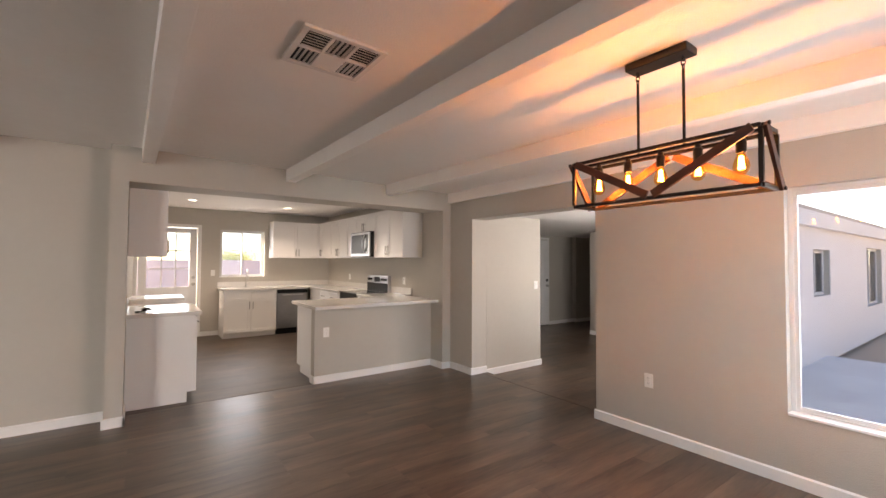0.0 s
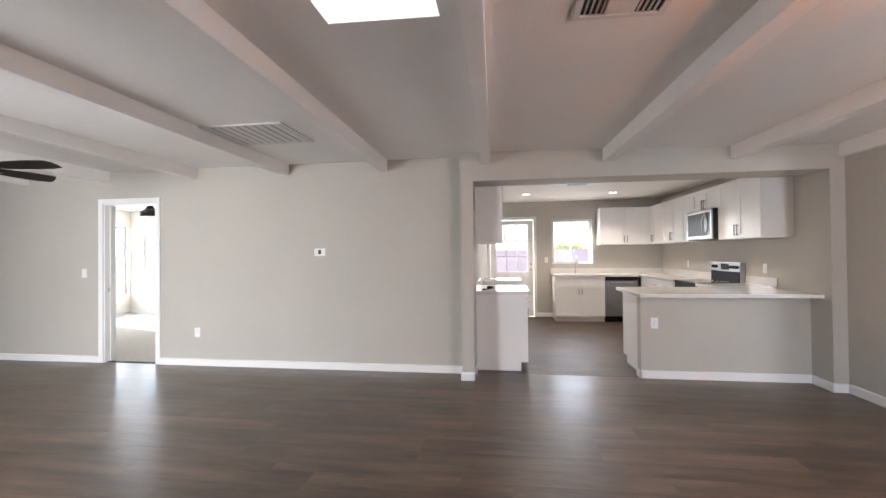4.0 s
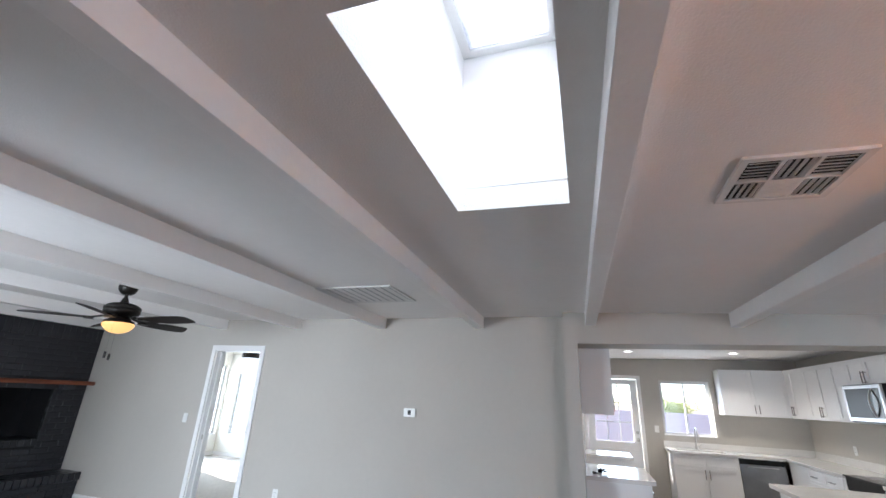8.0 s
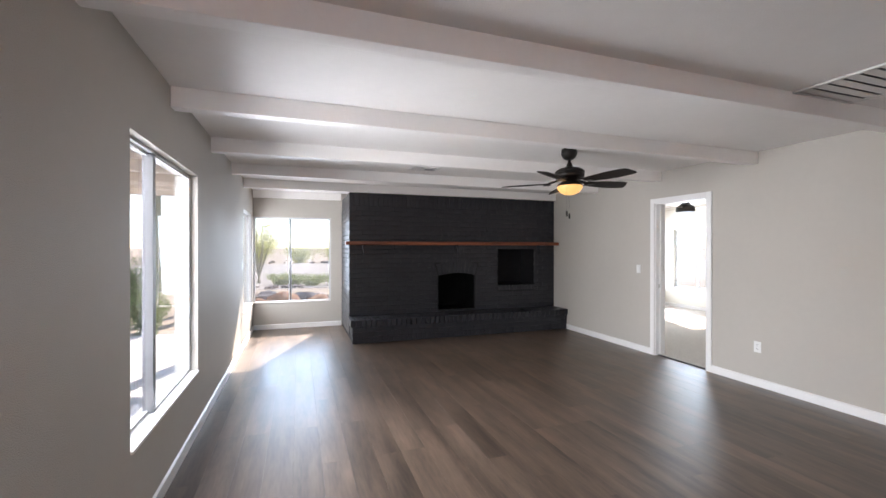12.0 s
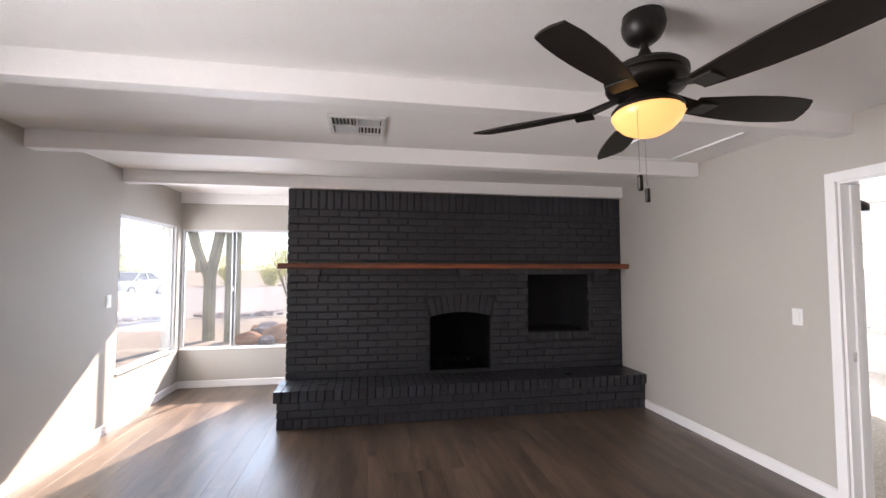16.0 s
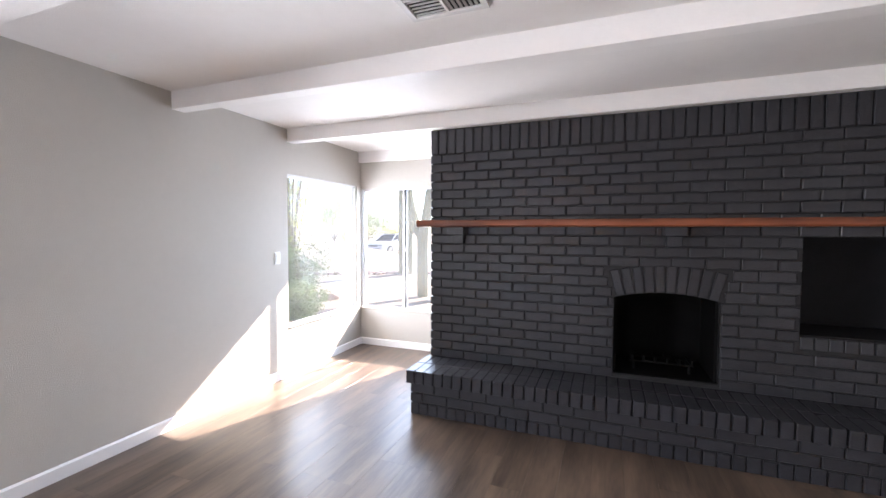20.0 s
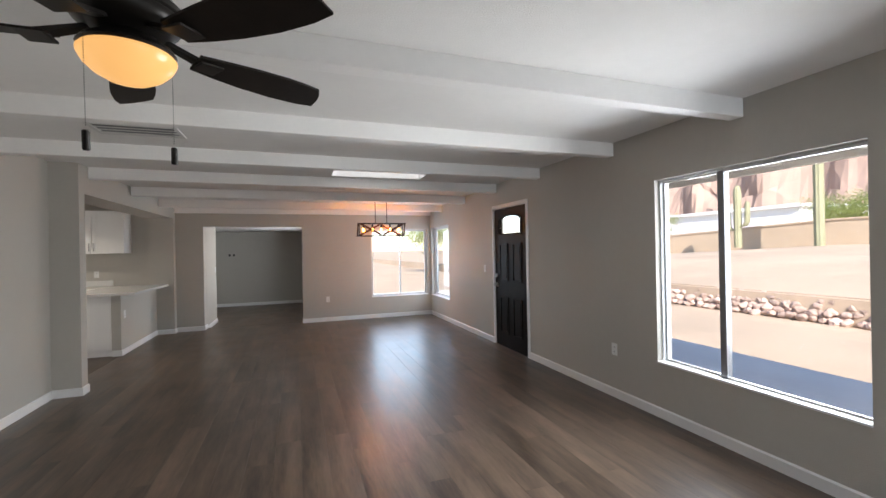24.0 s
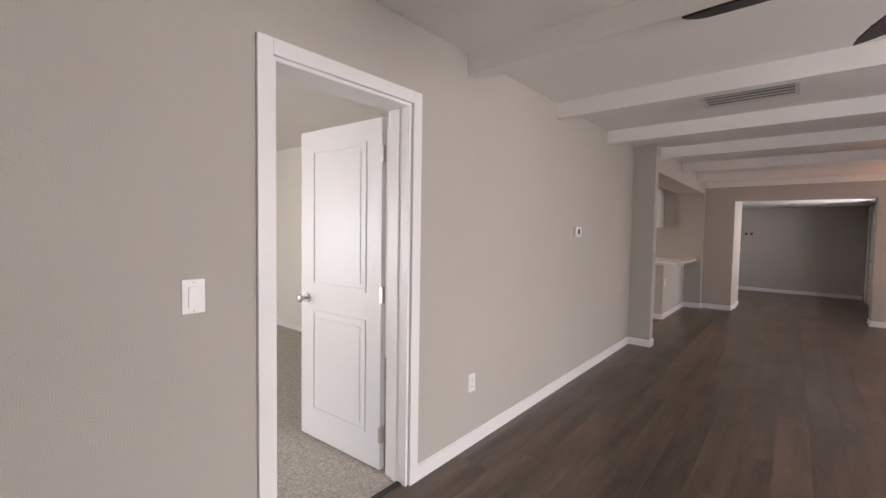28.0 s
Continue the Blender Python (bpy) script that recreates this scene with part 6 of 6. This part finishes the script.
def shrub(name, x, y, z, h, w, stems, leaves, mat, label, category, trunk=0.0, upright=0.0, leaf=0.05, seed=1):
    """A desert shrub or tree: tapered stems that fork, and a crown of many small leaf clumps."""
    r = random.Random(seed)
    t = thing(name, label, category, pose(x, y, z))
    bm = bmesh.new()
    tips = []
    base = Vector((0, 0, trunk))
    if trunk:
        rod(bm, (0, 0, 0), base, 0.05 * h * 0.5, 8, 0.03 * h * 0.5)
    for i in range(stems):
        a = 6.283 * (i + r.random()) / stems
        sp = r.uniform(0.2, 1.0) * (1 - upright)
        e = Vector((math.cos(a) * w * 0.5 * sp, math.sin(a) * w * 0.5 * sp, trunk + (h - trunk) * r.uniform(0.6, 1.0)))
        m = base.lerp(e, 0.5) + Vector((0, 0, (h - trunk) * 0.08))
        rod(bm, base, m, 0.014 * h * 0.6, 6, 0.009 * h * 0.6), rod(bm, m, e, 0.009 * h * 0.6, 6, 0.003 * h * 0.6)
        for q in (m, e):
            for k in range(2):
                f = q + Vector((r.uniform(-1, 1) * w * 0.18, r.uniform(-1, 1) * w * 0.18, r.uniform(0.0, 1) * h * 0.12))
                rod(bm, q, f, 0.004 * h * 0.6, 5, 0.002 * h * 0.6)
                tips.append((q, f))
        tips.append((m, e))
        if not trunk:
            tips += [(base.lerp(m, 0.15), m)] * 3
    part("trunk" if trunk else "stems", bm, M["bark"], t)
    verts, faces = [], []
    for i in range(leaves):
        a, b = tips[r.randrange(len(tips))]
        c = a.lerp(b, r.random()) + Vector((r.gauss(0, 1), r.gauss(0, 1), r.gauss(0, 1))) * w * 0.065
        u = Vector((r.uniform(-1, 1), r.uniform(-1, 1), r.uniform(-1, 1))).normalized() * leaf * r.uniform(0.5, 1.3)
        v = u.orthogonal().normalized() * leaf * r.uniform(0.25, 0.5)
        k = len(verts)
        verts += [c - u, c + v, c + u, c - v]
        faces.append((k, k + 1, k + 2, k + 3))
    me = bpy.data.meshes.new("crown")
    me.from_pydata(verts, [], faces)
    me.materials.append(mat)
    ob = new("crown", me)
    ob.parent = t
    return t


GZ = -0.20
saguaro(-22.0, -11.7, 1.25, 3.7, 0.20, ((1.7, 1.2, 1.5), (-1.5, 1.0, 1.1)))
saguaro(-22.2, -7.7, 1.25, 5.2, 0.22, ())
# yard beyond the corner window
saguaro(-4.3, 18.75, GZ, 6.5, 0.27, (), "thick pale saguaro cactus beside the gravel drive")
saguaro(-0.80, 13.6, GZ, 5.2, 0.165, (), "tall pale saguaro cactus in the front yard")
FORK = [(0.0, 0.0, 1.25), (0.03, -0.01, 1.6), (0.10, -0.03, 1.95), (0.18, -0.05, 2.3), (0.25, -0.06, 2.7), (0.30, -0.06, 3.2), (0.31, -0.06, 3.7), (0.31, -0.06, 3.75), (0.31, -0.06, 3.8)]
FORK_2 = [(-0.02, 0.0, 1.45), (-0.12, 0.02, 1.68), (-0.24, 0.04, 1.95), (-0.36, 0.05, 2.3), (-0.45, 0.06, 2.7), (-0.50, 0.06, 3.2), (-0.51, 0.06, 3.4), (-0.51, 0.06, 3.47), (-0.51, 0.06, 3.5)]
STUB = [(-0.10, -0.10, 1.62), (-0.20, -0.16, 1.60), (-0.22, -0.18, 1.72), (-0.22, -0.18, 1.84), (-0.22, -0.18, 1.90), (-0.22, -0.18, 1.94)]
saguaro(-1.39, 13.85, GZ, 1.75, 0.135, (), "grey-green forked saguaro cactus in the front yard", ((FORK, 0.12), (FORK_2, 0.115), (STUB, 0.06)))
shrub("creosote_bush", -2.55, 10.4, GZ, 1.4, 1.45, 30, 20000, M["leaf_sage"], "dense feathery green creosote bush beside the house", "bush", leaf=0.024, seed=2)
shrub("creosote_bush", -1.9, 9.95, GZ, 0.75, 0.8, 16, 5000, M["leaf_sage"], "smaller grey-green creosote bush beside the porch", "bush", leaf=0.03, seed=22)
shrub("palo_verde_tree", -30.5, -26.0, 0.4, 3.6, 4.4, 12, 6000, M["leaf_pale"], "yellow-green palo verde tree behind the garden wall", "tree", trunk=0.8, leaf=0.08, seed=32)
shrub("ocotillo", -4.2, 12.3, GZ, 4.2, 2.0, 18, 3600, M["leaf_yellow"], "tall yellow ocotillo with upright wands", "shrub", upright=0.45, leaf=0.035, seed=3)
shrub("palo_verde_tree", -0.95, 21.6, GZ, 3.3, 2.9, 14, 2600, M["leaf_yellow"], "yellow-green palo verde tree with open crown", "tree", trunk=0.25, leaf=0.05, seed=4)
for x, y, h_, sd in ((-3.4, 47.5, 2.2, 51), (-7.4, 48.0, 2.2, 52), (0.9, 47.6, 1.6, 53), (4.6, 48.2, 1.8, 54), (-11.5, 48.4, 2.9, 55), (-26.0, 47.0, 2.6, 56), (-20.5, 48.5, 2.4, 57)):
    shrub("brittlebush", x, y, GZ, h_, 4.2, 20, 3000, M["leaf_yellow"], "broad yellow flowering desert bush beyond the drive", "bush", leaf=0.09, seed=sd)
shrub("mesquite_tree", -22.5, 43.5, GZ, 3.5, 3.6, 9, 1500, M["leaf_sage"], "small bare dark-stemmed mesquite tree beyond the drive", "tree", trunk=1.3, leaf=0.05, seed=58)
shrub("palo_verde_tree", -16.5, 31.0, GZ, 4.6, 5.4, 12, 8500, M["leaf_pale"], "green palo verde tree with open crown", "tree", trunk=0.9, leaf=0.065, seed=5)
shrub("mesquite_tree", -16.5, 35.0, GZ, 4.0, 8.5, 16, 9000, M["leaf_sage"], "wide grey-green mesquite tree beyond the drive", "tree", trunk=0.4, leaf=0.085, seed=6)
shrub("palo_verde_tree", -28.5, -9.6, 1.2, 2.9, 5.0, 12, 8500, M["leaf_pale"], "yellow-green palo verde tree behind the garden wall", "tree", trunk=0.8, leaf=0.075, seed=8)
shrub("mesquite_tree", -29.0, -5.4, 1.2, 2.9, 5.0, 12, 8500, M["leaf"], "grey-green mesquite tree behind the garden wall", "tree", trunk=0.8, leaf=0.075, seed=9)
shrub("palo_verde_tree", -6.0, -22.0, GZ, 4.2, 6.0, 12, 8500, M["leaf_pale"], "yellow-green palo verde tree beyond the patio", "tree", trunk=0.8, leaf=0.075, seed=12)
shrub("palo_verde_tree", 30.0, -4.2, GZ, 2.0, 4.2, 12, 5000, M["leaf_pale"], "yellow-green palo verde tree behind the kitchen", "tree", trunk=0.8, leaf=0.065, seed=13)
shrub("mesquite_tree", 24.0, 14.5, GZ, 3.6, 4.6, 12, 3600, M["leaf"], "dark green mesquite tree behind the bedroom", "tree", trunk=0.8, leaf=0.07, seed=14)
solid("road", box(-60, 60, 18.5, 46.0, -0.3, -0.188), M["road"], "pale gravel drive across the yard", "road", kind="structure")
# rows of stones that edge the drive
for i in range(52):
    u = rnd.uniform(0, 1)
    rock(-7.5 + 8.5 * u + rnd.uniform(-0.3, 0.3), 17.1 + 2.0 * min(u, 0.4) / 0.4 + rnd.uniform(-0.3, 0.3), GZ + 0.03, rnd.uniform(0.10, 0.24), None, "red-brown desert stone edging the drive")
for i in range(26):
    rock(rnd.uniform(0.5, 3.4), rnd.uniform(13.2, 15.6), GZ + 0.04, rnd.uniform(0.14, 0.30))
# large boulders by the cacti
for x, y, s_, mat, lb in ((0.36, 13.55, 0.44, "rock_orange", "large rounded orange boulder beside the cacti"), (-0.14, 14.1, 0.42, "rock_dark", "large dark grey-violet boulder beside the cacti"),
                          (-0.33, 13.25, 0.30, "rock_orange", "broken orange boulder at the foot of a cactus"), (0.10, 13.05, 0.22, "rock_dark", "dark grey boulder among pale stones"),
                          (-0.45, 14.6, 0.30, "rock_orange", "red-orange boulder behind the cacti"), (0.95, 13.9, 0.40, "rock_dark", "dark grey boulder beside the cacti"), (1.25, 13.2, 0.34, "rock_orange", "rounded orange boulder in the yard")):
    ob = rock(x, y, GZ + s_ * 0.25, s_, None, lb)
    ob.data = ob.data.copy()
    ob.data.materials[0] = M[mat]
    ob.rotation_euler = (0.0, 0.0, x * 9)
for x, y, h_, sd in ((1.3, 19.8, 0.36, 41), (2.3, 19.9, 0.4, 42), (0.0, 20.6, 0.4, 43), (3.3, 20.0, 0.5, 44), (0.6, 20.3, 0.36, 45)):
    shrub("agave_clump", x, y, GZ, h_, 1.2, 22, 1800, M["leaf_pale"], "low spiky green desert shrub among rocks", "shrub", leaf=0.05, seed=sd)
for i in range(18):
    rock(rnd.uniform(-6.2, -3.2), rnd.uniform(10.5, 13.0), GZ + 0.04, rnd.uniform(0.12, 0.34))
for i in range(24):
    rock(rnd.uniform(-14, 9), rnd.uniform(46.5, 49.0), GZ + 0.05, rnd.uniform(0.15, 0.40))
yw = thing("yard_wall", "pale lavender block wall behind the kitchen", "garden wall")
part("wall", box(13.6, 13.8, -12, 8, -0.25, 1.45), M["pale_block"], yw)

# parked car on the drive; x runs to its front
car = thing("car", "white parked sedan on the pale gravel drive", "car", pose(-12.3, 32.4, -0.188, 0, 0, 264))
bm = bmesh.new()
sec = [(-2.30, 0.50, 0.78, 0.74), (-2.22, 0.34, 0.98, 0.82), (-1.75, 0.24, 1.03, 0.86), (-1.15, 0.22, 1.05, 0.88), (0.0, 0.22, 1.00, 0.89), (0.95, 0.22, 0.97, 0.88), (1.55, 0.24, 0.92, 0.86), (2.0, 0.28, 0.84, 0.82), (2.22, 0.36, 0.74, 0.74), (2.30, 0.46, 0.62, 0.66)]
prev = None
for x, lo, hi, w_ in sec:
    ring = [bm.verts.new(q) for q in ((x, -w_ * 0.9, lo), (x, w_ * 0.9, lo), (x, w_, lo + 0.16), (x, w_, hi - 0.18), (x, w_ * 0.90, hi - 0.03), (x, w_ * 0.55, hi), (x, -w_ * 0.55, hi), (x, -w_ * 0.90, hi - 0.03), (x, -w_, hi - 0.18), (x, -w_, lo + 0.16))]
    if prev:
        for j in range(10):
            bm.faces.new((prev[j], prev[(j + 1) % 10], ring[(j + 1) % 10], ring[j]))
    else:
        bm.faces.new(ring)
    prev = ring
bm.faces.new(list(reversed(prev)))
bmesh.ops.recalc_face_normals(bm, faces=bm.faces)
part("body", bm, M["car_paint"], car, "", True)
# cabin: roof and pillars over dark glass
bm = bmesh.new()
prev = None
for x, z, w_ in ((-1.72, 1.00, 0.74), (-0.95, 1.41, 0.60), (-0.35, 1.46, 0.60), (0.25, 1.43, 0.61), (1.08, 0.95, 0.76)):
    ring = [bm.verts.new(q) for q in ((x, -0.80, 0.94), (x, 0.80, 0.94), (x, w_, z), (x, -w_, z))]
    if prev:
        for j in range(4):
            bm.faces.new((prev[j], prev[(j + 1) % 4], ring[(j + 1) % 4], ring[j]))
    else:
        bm.faces.new(ring)
    prev = ring
bm.faces.new(list(reversed(prev)))
bmesh.ops.recalc_face_normals(bm, faces=bm.faces)
part("cabin_glass", bm, M["black_glass"], car, "dark tinted car glass")
bm = bmesh.new()
bx(bm, -0.95, 0.25, -0.60, 0.60, 1.44, 1.50, bevel=0.03)
part("roof", bm, M["car_paint"], car)
for sd in (-1, 1):
    for a, b in (((0.25, 0.61, 1.46), (1.06, 0.77, 0.97)), ((-0.95, 0.61, 1.44), (-1.70, 0.75, 1.02)), ((-0.30, 0.63, 1.46), (-0.30, 0.80, 0.98))):
        bm = bmesh.new()
        rod(bm, (a[0], a[1] * sd, a[2]), (b[0], b[1] * sd, b[2]), 0.04, 8)
        part("pillar", bm, M["car_paint"], car)
    bm = bmesh.new()
    bx(bm, 2.10, 2.27, min(sd * 0.42, sd * 0.74), max(sd * 0.42, sd * 0.74), 0.60, 0.72, bevel=0.02)
    part("headlight", bm, M["steel"], car)
    bm = bmesh.new()
    bx(bm, 0.70, 0.88, min(sd * 0.86, sd * 1.02), max(sd * 0.86, sd * 1.02), 0.95, 1.07, bevel=0.03)
    part("wing_mirror", bm, M["car_paint"], car)
for nm, z0, z1, w_ in (("grille", 0.58, 0.68, 0.38), ("air_intake", 0.36, 0.46, 0.55)):
    bm = bmesh.new()
    bx(bm, 2.12, 2.315, -w_, w_, z0, z1, bevel=0.02)
    part(nm, bm, M["slot"], car, "black front grille")
part("bumper", box(2.10, 2.36, -0.66, 0.66, 0.46, 0.57, bevel=0.04), M["car_paint"], car)
for x in (-1.40, 1.42):
    for sd in (-1, 1):
        bm = bmesh.new()
        rod(bm, (x, sd * 0.70, 0.33), (x, sd * 0.90, 0.33), 0.33, 24)
        wl = part("wheel", bm, M["slot"], car, "black rubber tyre", True)
        bm = bmesh.new()
        rod(bm, (x, sd * 0.901, 0.33), (x, sd * 0.91, 0.33), 0.2, 20)
        part("rim", bm, M["steel"], wl)
# neighbour's long white building behind the garden wall
nb = thing("neighbour_building", "long white metal building behind the garden wall", "building")
part("wall", box(-54, -42, -35.8, -20.0, 0.0, 4.86), M["car_paint"], nb)
part("roof", box(-54.4, -41.6, -36.2, -19.6, 4.86, 5.2, bevel=0.05), M["car_paint"], nb)
for y in (-33.6, -27.5):
    part("garage_door", box(-42.03, -41.99, y, y + 3.2, 0.0, 4.1), M["pale_block"], nb)


# mountains
def ridge(name, cx, cy, along, length, high, seed, label):
    bm = bmesh.new()
    nx, ny = 160, 24
    c, s = math.cos(along), math.sin(along)
    grid = []
    for i in range(nx + 1):
        row = []
        for j in range(ny + 1):
            u, v = i / nx, j / ny
            x = (u - 0.5) * length
            crest = high * (0.62 + 0.38 * noise.noise(Vector((u * 7, seed, 0)))) * math.sin(math.pi * u) ** 0.4
            step = v ** 0.8 * 0.45 if v < 0.55 else 0.28 + min(1.0, (v - 0.55) * 4.2) * 0.72
            z = crest * step + high * 0.16 * noise.fractal(Vector((u * 14, v * 9, seed)), 0.9, 2.0, 5) * (v > 0.1)
            y = -(1 - v) * length * 0.12 + high * 0.08 * noise.fractal(Vector((u * 18, v * 3, seed + 9)), 0.9, 2.0, 4)
            row.append(bm.verts.new((x, y, max(z, -2) if v else -2)))
        grid.append(row)
    for i in range(nx):
        for j in range(ny):
            bm.faces.new((grid[i][j], grid[i + 1][j], grid[i + 1][j + 1], grid[i][j + 1]))
    return solid(name, bm, M["mountain"], label, "mountain", kind="structure", m=Matrix.Translation((cx, cy, 0)) @ Matrix.Rotation(along, 4, "Z"))


ridge("backdrop", -900, -420, radians(100), 1500, 330, 3.0, "steep red rock mountain range beyond the desert")


# ---- floors, laid last ----
fl = thing("floor", "dark brown wood-look vinyl plank floor", "floor", kind="structure")
part("underlay", box(-0.01, W + 0.06, D - 0.17, B, -0.1, -0.004), M["gap"], fl)
PW, PL = 0.180, 1.22
plank_meshes = {}


def plank_mesh(w, l):
    k = (round(w, 3), round(l, 2))
    if k not in plank_meshes:
        bm = bmesh.new()
        bx(bm, -k[0] / 2, k[0] / 2, -k[1] / 2, k[1] / 2, -0.006, 0.0)
        up = [e for e in bm.edges if all(v.co.z > -1e-5 for v in e.verts)]
        bmesh.ops.bevel(bm, geom=up, offset=0.0003, segments=1, affect="EDGES")
        plank_meshes[k] = mesh_of("plank", bm, M["floor"])
    return plank_meshes[k]


rp = random.Random(21)
cols = int(math.ceil((W + 0.06) / PW))
for c in range(cols):
    x0, x1 = c * PW, min((c + 1) * PW, W + 0.05)
    y = D - 0.165 - rp.choice((0.0, 0.3, 0.6, 0.9))
    while y < B:
        a, b = max(y, D - 0.165), min(y + PL, B)
        l = round(b - a, 2)
        if l > 0.05:
            ob = new("plank", plank_mesh(x1 - x0 - 0.0005, l - 0.0005))
            ob.parent = fl
            ob.matrix_basis = Matrix.Translation(((x0 + x1) / 2, (a + b) / 2, 0.0))
        y += PL


def joined_planks(x0, x1, y0, y1, along, material, label, z=0.0):
    """Planks of a floor that is seen from afar, in one mesh; along: the axis on which they run."""
    verts, faces = [], []
    (u0, u1), (v0, v1) = ((x0, x1), (y0, y1)) if along == "x" else ((y0, y1), (x0, x1))
    v = v0
    g = 0.0006
    while v < v1 - 0.01:
        u = u0 - rp.choice((0.0, 0.3, 0.6, 0.9))
        w = min(v + PW, v1)
        while u < u1:
            a, b = max(u, u0), min(u + PL, u1)
            if b - a > 0.05:
                k = len(verts)
                ring = [(a + g, v + g), (b - g, v + g), (b - g, w - g), (a + g, w - g)]
                verts += [((p, q, z) if along == "x" else (q, p, z)) for z in (0.0, -0.006) for p, q in ring]
                faces += [(k, k + 1, k + 2, k + 3), (k + 4, k + 5, k + 1, k), (k + 5, k + 6, k + 2, k + 1), (k + 6, k + 7, k + 3, k + 2), (k + 7, k + 4, k, k + 3)]
            u += PL
        v += PW
    me = bpy.data.meshes.new("planks")
    me.from_pydata(verts, [], faces)
    me.materials.append(material)
    t = thing("floor", label, "floor", kind="structure")
    part("underlay", box(x0, x1, y0, y1, -0.1, -0.004), M["gap"], t)
    ob = new("planks", me)
    ob.parent = t
    t.location.z = z
    tagged(ob, kind="stuff")


# kitchen planks take the copy dimmed in colour against the glare
joined_planks(W + 0.06, KX, KY0, KY1, "y", M["floor_far_dim"], "dark brown wood-look vinyl plank floor of the kitchen, colour dimmed against glare")
joined_planks(2.5, 7.06, -10.6, D - 0.25, "y", M["floor_hall"], "dark brown wood-look vinyl plank floor of the next room", HALL_Z)
solid("trim", box(2.775, 4.57, D - 0.254, D - 0.165, -0.05, 0.002, bevel=0.004), M["floor_hall"], "dark brown nosing strip on the low step into the next room", "trim", kind="structure")
